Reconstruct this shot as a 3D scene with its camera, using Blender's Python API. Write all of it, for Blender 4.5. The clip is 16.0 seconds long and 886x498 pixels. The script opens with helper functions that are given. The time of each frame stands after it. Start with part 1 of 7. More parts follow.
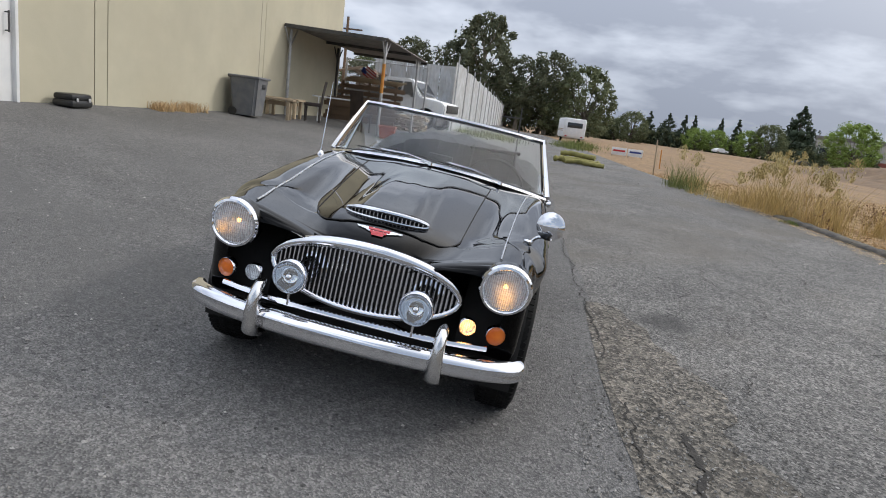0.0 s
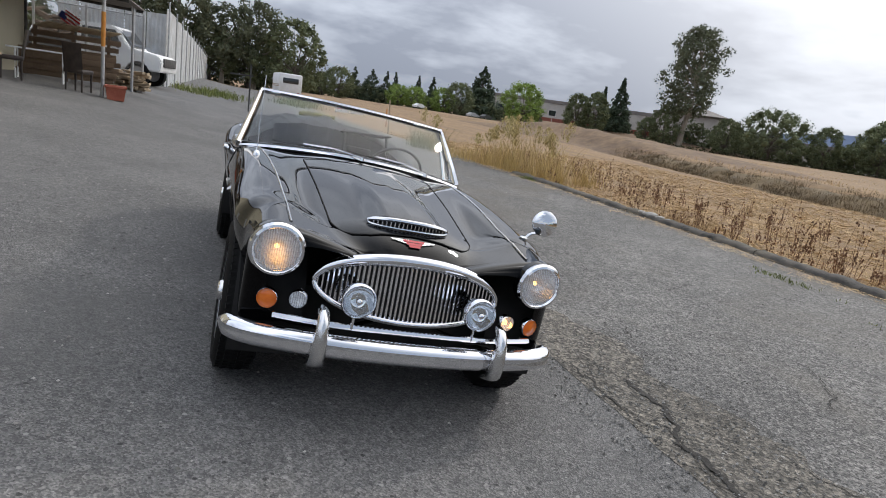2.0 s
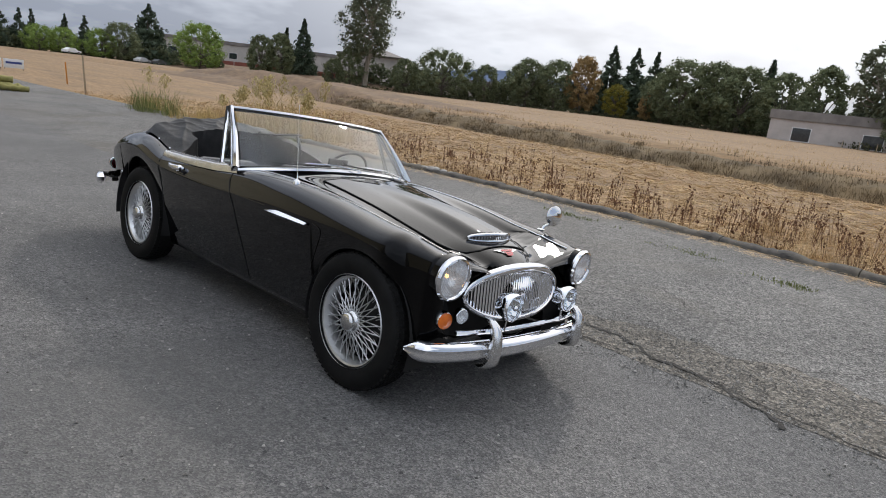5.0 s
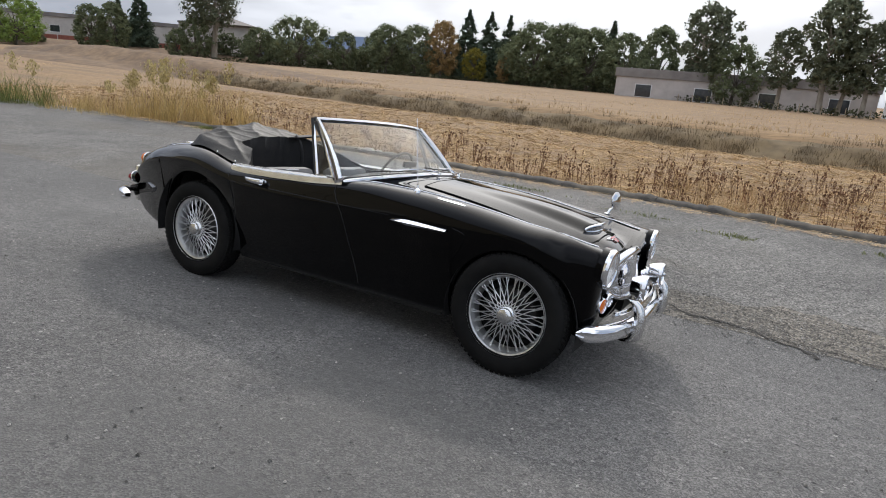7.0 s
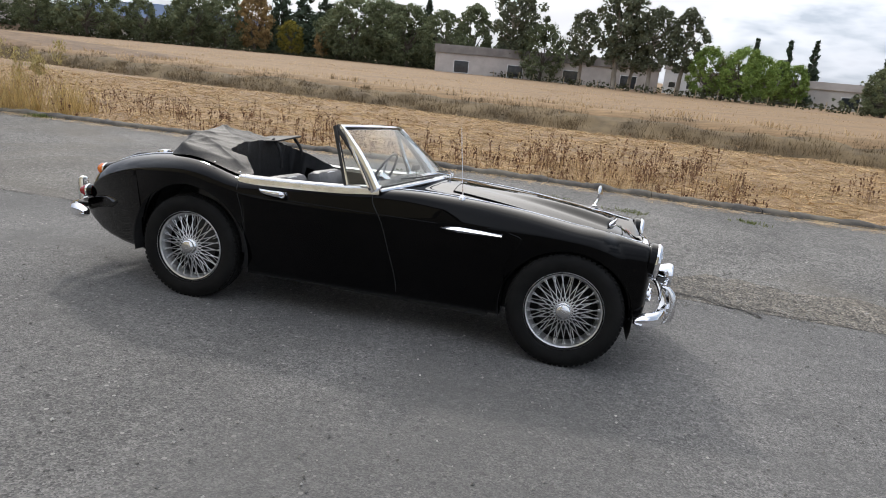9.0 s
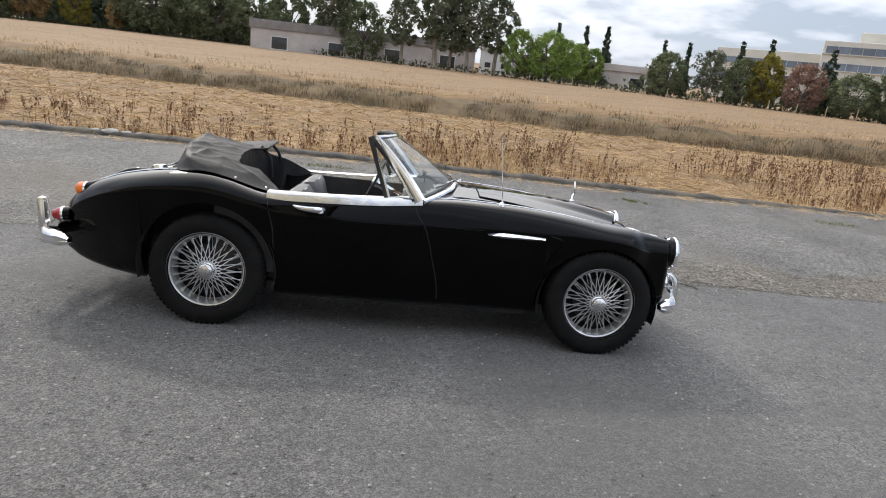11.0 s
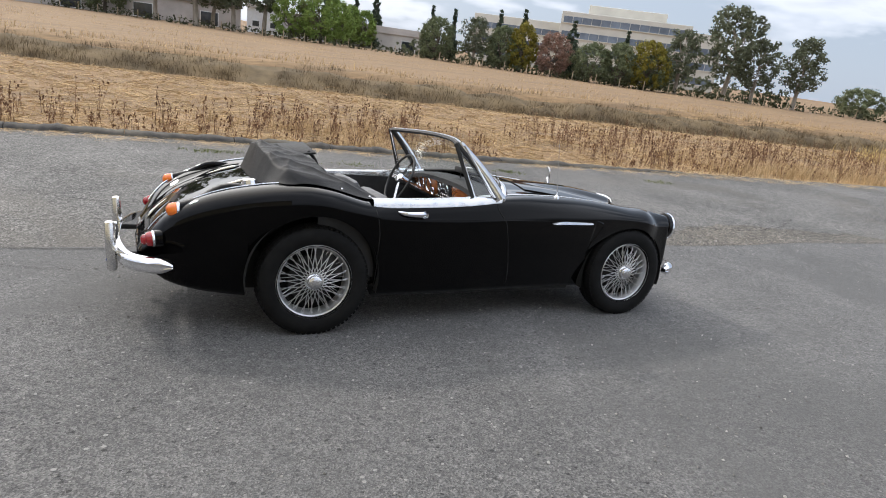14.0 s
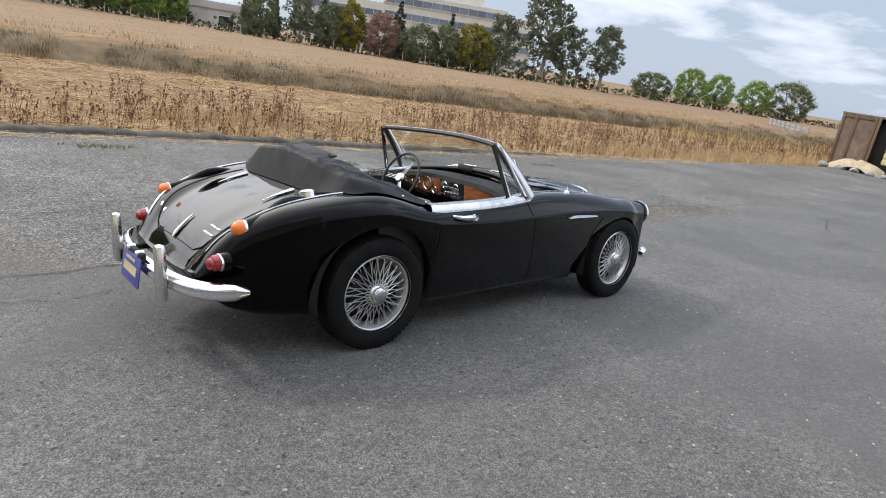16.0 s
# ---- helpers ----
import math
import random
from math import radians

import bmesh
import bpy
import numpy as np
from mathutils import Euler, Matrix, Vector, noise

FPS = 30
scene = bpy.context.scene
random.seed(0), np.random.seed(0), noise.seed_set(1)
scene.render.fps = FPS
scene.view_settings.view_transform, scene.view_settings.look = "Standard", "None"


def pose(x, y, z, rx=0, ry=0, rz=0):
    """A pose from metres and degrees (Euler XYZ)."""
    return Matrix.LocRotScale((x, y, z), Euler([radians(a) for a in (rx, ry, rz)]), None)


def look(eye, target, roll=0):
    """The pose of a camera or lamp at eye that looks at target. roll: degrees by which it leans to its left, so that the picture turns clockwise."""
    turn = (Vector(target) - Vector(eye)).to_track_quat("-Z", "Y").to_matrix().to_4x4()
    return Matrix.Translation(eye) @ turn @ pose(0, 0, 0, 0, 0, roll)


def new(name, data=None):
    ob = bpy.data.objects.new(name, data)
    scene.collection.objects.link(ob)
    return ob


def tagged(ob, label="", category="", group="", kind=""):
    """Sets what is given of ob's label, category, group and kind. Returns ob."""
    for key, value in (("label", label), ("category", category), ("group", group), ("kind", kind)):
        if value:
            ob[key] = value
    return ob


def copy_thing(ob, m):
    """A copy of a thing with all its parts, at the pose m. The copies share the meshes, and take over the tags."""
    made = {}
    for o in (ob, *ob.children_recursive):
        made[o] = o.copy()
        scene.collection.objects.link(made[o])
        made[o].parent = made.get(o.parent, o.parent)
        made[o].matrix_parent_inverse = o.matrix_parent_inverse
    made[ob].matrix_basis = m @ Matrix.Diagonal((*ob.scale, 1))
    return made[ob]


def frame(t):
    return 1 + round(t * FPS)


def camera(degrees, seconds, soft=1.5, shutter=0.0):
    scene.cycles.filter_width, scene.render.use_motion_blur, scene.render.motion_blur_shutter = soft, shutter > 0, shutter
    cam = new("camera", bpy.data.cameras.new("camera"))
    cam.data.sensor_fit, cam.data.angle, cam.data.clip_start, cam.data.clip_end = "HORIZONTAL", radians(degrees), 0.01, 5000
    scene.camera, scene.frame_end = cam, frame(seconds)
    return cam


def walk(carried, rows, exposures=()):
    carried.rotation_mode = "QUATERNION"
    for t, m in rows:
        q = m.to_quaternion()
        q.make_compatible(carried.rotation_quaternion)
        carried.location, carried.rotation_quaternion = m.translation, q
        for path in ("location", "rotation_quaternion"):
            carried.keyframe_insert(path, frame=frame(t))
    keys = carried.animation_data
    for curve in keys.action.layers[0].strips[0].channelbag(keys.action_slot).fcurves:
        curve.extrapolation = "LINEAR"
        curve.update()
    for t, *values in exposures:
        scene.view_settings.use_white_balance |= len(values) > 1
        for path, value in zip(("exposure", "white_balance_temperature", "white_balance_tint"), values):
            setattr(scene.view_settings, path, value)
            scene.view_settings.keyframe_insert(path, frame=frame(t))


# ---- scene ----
import functools

cam = camera(71.6, 16.0, 1.0)

PATH = [
    (0, (3.858, 0.487, 1.286), (1.919, 0.31, 0.827), 12.7),
    (0.5, (3.908, 0.166, 1.25), (1.958, 0.278, 0.817), 13.1),
    (1, (3.909, -0.128, 1.226), (1.985, 0.218, 0.804), 13.3),
    (1.5, (3.839, -0.447, 1.243), (1.95, 0.068, 0.835), 13.3),
    (2, (3.818, -0.801, 1.227), (1.995, -0.076, 0.836), 13.5),
    (2.5, (3.761, -1.128, 1.22), (2.026, -0.209, 0.841), 13.7),
    (3, (3.675, -1.447, 1.232), (2.03, -0.37, 0.863), 13.3),
    (3.5, (3.614, -1.813, 1.229), (2.037, -0.637, 0.869), 12.4),
    (4, (3.497, -2.071, 1.207), (2.01, -0.783, 0.848), 11.6),
    (4.2, (3.446, -2.153, 1.222), (2.002, -0.815, 0.864), 11.5),
    (6.3, (2.613, -3.266, 1.245), (1.58, -1.599, 0.852), 8.3),
    (6.5, (2.503, -3.374, 1.257), (1.5, -1.69, 0.86), 8.1),
    (7, (2.248, -3.541, 1.25), (1.336, -1.807, 0.849), 7.6),
    (7.5, (1.978, -3.698, 1.268), (1.18, -1.909, 0.867), 7.4),
    (8, (1.694, -3.888, 1.282), (1.045, -2.04, 0.878), 7.2),
    (8.5, (1.415, -3.975, 1.276), (0.896, -2.087, 0.87), 7.0),
    (11, (-0.136, -4.187, 1.312), (0.037, -2.237, 0.902), 6.4),
    (11.5, (-0.389, -4.185, 1.321), (-0.094, -2.254, 0.893), 6.2),
    (12, (-0.686, -4.188, 1.351), (-0.245, -2.287, 0.913), 6.2),
    (12.5, (-1.044, -4.215, 1.352), (-0.508, -2.339, 0.916), 5.8),
    (13, (-1.362, -4.161, 1.361), (-0.745, -2.312, 0.911), 5.9),
    (13.5, (-1.681, -4.116, 1.372), (-0.951, -2.309, 0.924), 5.9),
    (14, (-2.016, -4.066, 1.386), (-1.158, -2.316, 0.935), 6.0),
    (14.5, (-2.288, -3.921, 1.371), (-1.32, -2.23, 0.922), 6.1),
    (15, (-2.561, -3.752, 1.384), (-1.461, -2.145, 0.93), 6.3),
    (15.5, (-2.863, -3.583, 1.398), (-1.648, -2.061, 0.943), 6.2),
    (16, (-3.102, -3.33, 1.381), (-1.795, -1.887, 0.925), 6.1),
]
TILT = pose(0, 0, 0, -5.3, 0.5, 0)
walk(cam, [(t, TILT @ look(eye, target, roll)) for t, eye, target, roll in PATH],
     ((0, -1.22, 6350, 11), (4, -1.32, 6400, 11), (8, -1.12, 6450, 11), (12, -0.92, 6500, 11), (16, -0.86, 6400, 11)))

# ---------- world, sun ----------
SUN_AZ, SUN_EL = radians(119), radians(35)
GLOW_DIR = Vector((math.cos(radians(48)) * math.cos(radians(105)), math.cos(radians(48)) * math.sin(radians(105)), math.sin(radians(48))))
SUN_DIR = Vector((math.cos(SUN_EL) * math.cos(SUN_AZ), math.cos(SUN_EL) * math.sin(SUN_AZ), math.sin(SUN_EL)))


def link(nt, a, b):
    nt.links.new(a, b)


def vmath(nt, op, a, b=None):
    n = nt.nodes.new("ShaderNodeVectorMath")
    n.operation = op
    for i, v in enumerate((a, b)):
        if v is None:
            continue
        if isinstance(v, (tuple, Vector)):
            n.inputs[i].default_value = v
        else:
            link(nt, v, n.inputs[i])
    return n


def fmath(nt, op, a, b=None, clamp=False):
    n = nt.nodes.new("ShaderNodeMath")
    n.operation, n.use_clamp = op, clamp
    for i, v in enumerate((a, b)):
        if v is None:
            continue
        if isinstance(v, (int, float)):
            n.inputs[i].default_value = v
        else:
            link(nt, v, n.inputs[i])
    return n.outputs[0]


def ramp(nt, fac, stops):
    n = nt.nodes.new("ShaderNodeValToRGB")
    els = n.color_ramp.elements
    while len(els) < len(stops):
        els.new(0.5)
    for e, (p, c) in zip(els, stops):
        e.position, e.color = p, (*c, 1) if len(c) == 3 else c
    link(nt, fac, n.inputs[0])
    return n.outputs[0]


def mixc(nt, fac, a, b, mode="MIX"):
    n = nt.nodes.new("ShaderNodeMix")
    n.data_type, n.blend_type = "RGBA", mode
    for sock, v in ((n.inputs[0], fac), (n.inputs[6], a), (n.inputs[7], b)):
        if isinstance(v, (int, float)):
            sock.default_value = v
        elif isinstance(v, tuple):
            sock.default_value = (*v, 1) if len(v) == 3 else v
        else:
            link(nt, v, sock)
    return n.outputs[2]


def tex_noise(nt, vec, scale, detail=4.0, rough=0.55, dist=0.0):
    n = nt.nodes.new("ShaderNodeTexNoise")
    n.inputs["Scale"].default_value, n.inputs["Detail"].default_value = scale, detail
    n.inputs["Roughness"].default_value, n.inputs["Distortion"].default_value = rough, dist
    if vec is not None:
        link(nt, vec, n.inputs["Vector"])
    return n.outputs[0]


world = bpy.data.worlds.new("sky")
scene.world = world
world.use_nodes = True
wt = world.node_tree
wt.nodes.clear()
out = wt.nodes.new("ShaderNodeOutputWorld")
bg = wt.nodes.new("ShaderNodeBackground")
link(wt, bg.outputs[0], out.inputs[0])
sky = wt.nodes.new("ShaderNodeTexSky")
sky.sky_type, sky.sun_disc = "NISHITA", False
sky.sun_elevation, sky.sun_rotation = SUN_EL, math.pi / 2 - SUN_AZ
blue = vmath(wt, "SCALE", sky.outputs[0])
blue.inputs[3].default_value = 0.115
tc = wt.nodes.new("ShaderNodeTexCoord")
sep = wt.nodes.new("ShaderNodeSeparateXYZ")
link(wt, tc.outputs["Generated"], sep.inputs[0])
lift = fmath(wt, "ADD", fmath(wt, "MAXIMUM", sep.outputs[2], 0.0), 0.20)
flat = wt.nodes.new("ShaderNodeCombineXYZ")
link(wt, fmath(wt, "DIVIDE", sep.outputs[0], lift), flat.inputs[0])
link(wt, fmath(wt, "DIVIDE", sep.outputs[1], lift), flat.inputs[1])
big = tex_noise(wt, flat.outputs[0], 0.42, 6.0, 0.56, 0.3)
fine = tex_noise(wt, flat.outputs[0], 1.9, 7.0, 0.55, 0.1)
cover = fmath(wt, "ADD", fmath(wt, "MULTIPLY", big, 0.68), fmath(wt, "MULTIPLY", fine, 0.32))
# the sky opens towards the east
cover = fmath(wt, "SUBTRACT", cover, fmath(wt, "MULTIPLY", fmath(wt, "MAXIMUM", sep.outputs[0], -0.25), 0.12))
mask = ramp(wt, cover, ((0.39, (0, 0, 0)), (0.47, (1, 1, 1))))
shade = ramp(wt, cover, ((0.38, (1.75, 1.84, 2.02)), (0.445, (1.5, 1.6, 1.78)), (0.51, (1.16, 1.26, 1.43)), (0.585, (0.72, 0.80, 0.96))))
toward = vmath(wt, "DOT_PRODUCT", tc.outputs["Generated"], GLOW_DIR).outputs["Value"]
glow = fmath(wt, "POWER", fmath(wt, "MAXIMUM", toward, 0.0), 5.6)
rise = fmath(wt, "ADD", fmath(wt, "MULTIPLY", fmath(wt, "MAXIMUM", sep.outputs[2], 0.0), 1.9), 1.0)
brighter = vmath(wt, "SCALE", shade)
link(wt, rise, brighter.inputs[3])
shade = brighter.outputs[0]
cloud = mixc(wt, fmath(wt, "MULTIPLY", glow, 2.0, True), shade, (4.6, 4.5, 4.35))
haze = mixc(wt, 0.72, blue.outputs[0], (1.18, 1.38, 1.68))
both = mixc(wt, fmath(wt, "MAXIMUM", mask, fmath(wt, "MULTIPLY", glow, 2.2, True)), haze, cloud)
link(wt, both, bg.inputs[0])
bg.inputs[1].default_value = 1.0

sun = new("sun", bpy.data.lights.new("sun", "SUN"))
sun.data.energy, sun.data.angle, sun.data.color = 2.7, radians(4.0), (1.0, 0.95, 0.87)
sun.matrix_world = look(SUN_DIR * 60, (0, 0, 0))


# ---------- materials ----------
def surf(name, c1, c2, scale=4.0, rough=0.6, metal=0.0, bump=0.0, bscale=40.0, c3=None, scale3=0.6, amount3=0.5,
         coat=0.0, rvar=0.0, stretch=(1, 1, 1), random=0.0, spec=0.5, low=0.35, high=0.65, island=0.0, coat_ior=1.5):
    m = bpy.data.materials.new(name)
    m.use_nodes = True
    nt = m.node_tree
    b = nt.nodes["Principled BSDF"]
    tcn = nt.nodes.new("ShaderNodeTexCoord")
    mp = nt.nodes.new("ShaderNodeMapping")
    mp.inputs["Scale"].default_value = stretch
    link(nt, tcn.outputs["Object"], mp.inputs[0])
    v = mp.outputs[0]
    n1 = tex_noise(nt, v, scale, 6.0, 0.6)
    col = ramp(nt, n1, ((low, c1), (high, c2)))
    if c3:
        n3 = tex_noise(nt, v, scale3, 4.0, 0.6, 0.4)
        f3 = ramp(nt, n3, ((0.45, (0, 0, 0)), (0.68, (amount3, amount3, amount3))))
        col = mixc(nt, f3, col, c3)
    for node, key, amount in (("ShaderNodeObjectInfo", "Random", random), ("ShaderNodeNewGeometry", "Random Per Island", island)):
        if amount:
            src = nt.nodes.new(node)
            gain = fmath(nt, "ADD", fmath(nt, "MULTIPLY", src.outputs[key], amount), 1 - amount / 2)
            hsv = nt.nodes.new("ShaderNodeHueSaturation")
            link(nt, gain, hsv.inputs["Value"])
            link(nt, col, hsv.inputs["Color"])
            col = hsv.outputs[0]
    link(nt, col, b.inputs["Base Color"])
    b.inputs["Metallic"].default_value, b.inputs["Roughness"].default_value = metal, rough
    b.inputs["Coat Weight"].default_value, b.inputs["Specular IOR Level"].default_value = coat, spec
    b.inputs["Coat Roughness"].default_value, b.inputs["Coat IOR"].default_value = 0.03, coat_ior
    if rvar:
        nr = tex_noise(nt, v, scale * 0.7, 5.0, 0.6)
        link(nt, fmath(nt, "ADD", fmath(nt, "MULTIPLY", nr, rvar), rough - rvar / 2, True), b.inputs["Roughness"])
    if bump:
        nb = tex_noise(nt, v, bscale, 5.0, 0.65)
        bp = nt.nodes.new("ShaderNodeBump")
        bp.inputs["Strength"].default_value, bp.inputs["Distance"].default_value = min(1.0, bump), 0.01
        link(nt, nb, bp.inputs["Height"])
        link(nt, bp.outputs[0], b.inputs["Normal"])
    return m


def glassy(name, color, rough=0.02, trans=1.0, ior=1.45, emit=None, strength=0.0):
    m = bpy.data.materials.new(name)
    m.use_nodes = True
    b = m.node_tree.nodes["Principled BSDF"]
    b.inputs["Base Color"].default_value = (*color, 1)
    b.inputs["Roughness"].default_value, b.inputs["Transmission Weight"].default_value, b.inputs["IOR"].default_value = rough, trans, ior
    if emit:
        b.inputs["Emission Color"].default_value, b.inputs["Emission Strength"].default_value = (*emit, 1), strength
    return m


def thin_glass(name, tint, gloss=0.09):
    m = bpy.data.materials.new(name)
    m.use_nodes = True
    nt = m.node_tree
    nt.nodes.clear()
    o, t, g, x = (nt.nodes.new(k) for k in ("ShaderNodeOutputMaterial", "ShaderNodeBsdfTransparent", "ShaderNodeBsdfGlossy", "ShaderNodeMixShader"))
    f = nt.nodes.new("ShaderNodeLayerWeight")
    f.inputs["Blend"].default_value = 0.5
    t.inputs[0].default_value, g.inputs["Roughness"].default_value = (*tint, 1), 0.02
    link(nt, fmath(nt, "ADD", fmath(nt, "MULTIPLY", fmath(nt, "POWER", f.outputs["Facing"], 4.0), 0.5), gloss, True), x.inputs[0])
    link(nt, t.outputs[0], x.inputs[1]), link(nt, g.outputs[0], x.inputs[2]), link(nt, x.outputs[0], o.inputs[0])
    return m


def fluted_glass(name, tint):
    m = thin_glass(name, tint, 0.14)
    nt = m.node_tree
    g = next(n for n in nt.nodes if n.type == "BSDF_GLOSSY")
    tcn, wv, bp = nt.nodes.new("ShaderNodeTexCoord"), nt.nodes.new("ShaderNodeTexWave"), nt.nodes.new("ShaderNodeBump")
    wv.bands_direction = "Y"
    wv.inputs["Scale"].default_value, wv.inputs["Distortion"].default_value = 38, 0.6
    link(nt, tcn.outputs["Object"], wv.inputs["Vector"])
    link(nt, wv.outputs["Fac"], bp.inputs["Height"])
    bp.inputs["Strength"].default_value, bp.inputs["Distance"].default_value = 0.5, 0.004
    link(nt, bp.outputs[0], g.inputs["Normal"])
    g.inputs["Roughness"].default_value = 0.08
    d, x = nt.nodes.new("ShaderNodeBsdfTranslucent"), nt.nodes.new("ShaderNodeMixShader")
    d2, x2 = nt.nodes.new("ShaderNodeBsdfDiffuse"), nt.nodes.new("ShaderNodeMixShader")
    d.inputs[0].default_value = d2.inputs[0].default_value = (0.85, 0.87, 0.88, 1)
    x.inputs[0].default_value, x2.inputs[0].default_value = 0.5, 0.12
    o = next(n for n in nt.nodes if n.type == "OUTPUT_MATERIAL")
    was = o.inputs[0].links[0].from_socket
    link(nt, d.outputs[0], x.inputs[1]), link(nt, d2.outputs[0], x.inputs[2])
    wz = nt.nodes.new("ShaderNodeTexWave")
    wz.bands_direction = "Z"
    wz.inputs["Scale"].default_value, wz.inputs["Distortion"].default_value = 16, 0.4
    link(nt, tcn.outputs["Object"], wz.inputs["Vector"])
    rib = fmath(nt, "MULTIPLY", fmath(nt, "POWER", wv.outputs["Fac"], 3.0), 0.22)
    bar = fmath(nt, "MULTIPLY", fmath(nt, "POWER", wz.outputs["Fac"], 10.0), 0.14)
    link(nt, fmath(nt, "ADD", fmath(nt, "ADD", rib, bar), 0.11, True), x2.inputs[0])
    link(nt, was, x2.inputs[1]), link(nt, x.outputs[0], x2.inputs[2]), link(nt, x2.outputs[0], o.inputs[0])
    return m


M = {
    "paint": surf("black_paint", (0.0012, 0.0012, 0.0014), (0.0024, 0.0022, 0.0023), 3, 0.3, 0, spec=0.0),
    "chrome": surf("chrome", (0.78, 0.79, 0.82), (0.86, 0.86, 0.88), 5, 0.07, 1.0, 0.015, 30, rvar=0.06),
    "chrome_worn": surf("worn_chrome", (0.62, 0.62, 0.63), (0.8, 0.79, 0.77), 14, 0.2, 1.0, 0.05, 50, rvar=0.15),
    "alloy": surf("painted_silver_rim", (0.56, 0.56, 0.57), (0.70, 0.70, 0.69), 9, 0.3, 0.8, 0.02, 40, rvar=0.12),
    "rubber": surf("tyre_rubber", (0.004, 0.004, 0.004), (0.008, 0.0078, 0.0075), 16, 0.75, 0, 0.12, 90, c3=(0.014, 0.0135, 0.0125), scale3=5, amount3=0.4, spec=.18),
    "vinyl": surf("black_vinyl", (0.010, 0.010, 0.011), (0.020, 0.020, 0.021), 9, 0.50, 0, 0.2, 120, rvar=0.14, spec=.20),
    "seat": surf("grey_seat_vinyl", (0.075, 0.075, 0.078), (0.13, 0.13, 0.134), 9, 0.45, 0, 0.2, 100, rvar=0.12),
    "trim": surf("black_interior_trim", (0.01, 0.01, 0.01), (0.025, 0.024, 0.024), 10, 0.55, 0, 0.2, 80),
    "under": surf("black_underside", (0.006, 0.006, 0.006), (0.014, 0.013, 0.012), 10, 0.85, 0, 0.1, 30),
    "walnut": surf("varnished_walnut", (0.20, 0.06, 0.018), (0.34, 0.12, 0.035), 6, 0.22, 0, 0.02, 60, coat=0.6, stretch=(1, 3, 12)),
    "amber": surf("amber_lens", (0.75, 0.14, 0.008), (0.85, 0.2, 0.012), 20, 0.12, coat=0.8),
    "red": surf("red_lens", (0.24, 0.003, 0.007), (0.32, 0.006, 0.011), 20, 0.12, coat=0.8),
    "reflector": surf("lamp_reflector", (0.72, 0.72, 0.73), (0.88, 0.88, 0.88), 12, 0.3, 1.0, 0.06, 60),
    "clear": thin_glass("clear_lens_glass", (0.93, 0.95, 0.95), 0.10),
    "lens": fluted_glass("fluted_lens_glass", (0.95, 0.96, 0.96)),
    "bulb": glassy("lit_bulb", (1, 0.75, 0.45), 0.4, 0.0, emit=(1.0, 0.48, 0.14), strength=10.0),
    "glass": thin_glass("windscreen_glass", (0.90, 0.93, 0.92), 0.075),
    "red_enamel": surf("red_enamel", (0.45, 0.02, 0.03), (0.55, 0.03, 0.04), 30, 0.25, coat=0.5),
    "blue_plate": surf("blue_plate_paint", (0.05, 0.06, 0.26), (0.08, 0.09, 0.34), 20, 0.4, bump=0.03),
    "yellow_ink": surf("yellow_plate_ink", (0.5, 0.42, 0.2), (0.6, 0.52, 0.28), 20, 0.4),
    "dial": surf("instrument_face", (0.01, 0.01, 0.01), (0.02, 0.02, 0.02), 20, 0.25, coat=0.8),
}


def lacquer(m, low, high):
    """A clear gloss over the paint that grows towards glancing angles."""
    nt = m.node_tree
    b, o = nt.nodes["Principled BSDF"], nt.nodes["Material Output"]
    g, x, f = nt.nodes.new("ShaderNodeBsdfGlossy"), nt.nodes.new("ShaderNodeMixShader"), nt.nodes.new("ShaderNodeLayerWeight")
    g.inputs["Roughness"].default_value = 0.025
    f.inputs["Blend"].default_value = 0.5
    link(nt, fmath(nt, "ADD", fmath(nt, "MULTIPLY", fmath(nt, "POWER", f.outputs["Facing"], 3.0), high), low, True), x.inputs[0])
    link(nt, b.outputs[0], x.inputs[1]), link(nt, g.outputs[0], x.inputs[2]), link(nt, x.outputs[0], o.inputs[0])


lacquer(M["paint"], 0.013, 0.95)


# ---------- mesh helpers ----------
def part(name, bm, material, parent=None, label="", smooth=True):
    me = bpy.data.meshes.new(name)
    bm.to_mesh(me)
    bm.free()
    return finish(name, me, material, parent, label, smooth)


def finish(name, me, material, parent=None, label="", smooth=True):
    for mt in material if isinstance(material, (list, tuple)) else (material,):
        me.materials.append(mt)
    if smooth:
        me.shade_smooth()
        me.set_sharp_from_angle(angle=radians(38))
    ob = new(name, me)
    ob.parent = parent
    return tagged(ob, label)


def raw(name, verts, faces, material, parent=None, label="", smooth=True):
    me = bpy.data.meshes.new(name)
    me.from_pydata([tuple(v) for v in verts], [], [tuple(f) for f in faces])
    me.update()
    return finish(name, me, material, parent, label, smooth)


def thing(name, label, category, m=None, group="", kind="", parent=None):
    ob = new(name)
    ob.empty_display_size = 0.1
    if m is not None:
        ob.matrix_world = m
    ob.parent = parent
    return tagged(ob, label, category, group, kind)


def box(bm, size, at=(0, 0, 0), rot=(0, 0, 0), bevel=0.0):
    r = bmesh.ops.create_cube(bm, size=1.0, matrix=pose(*at, *rot) @ Matrix.Diagonal((*size, 1)))
    if bevel:
        edges = list({e for v in r["verts"] for e in v.link_edges})
        bmesh.ops.bevel(bm, geom=edges, offset=bevel, segments=2, affect="EDGES", profile=0.5)
    return r["verts"]


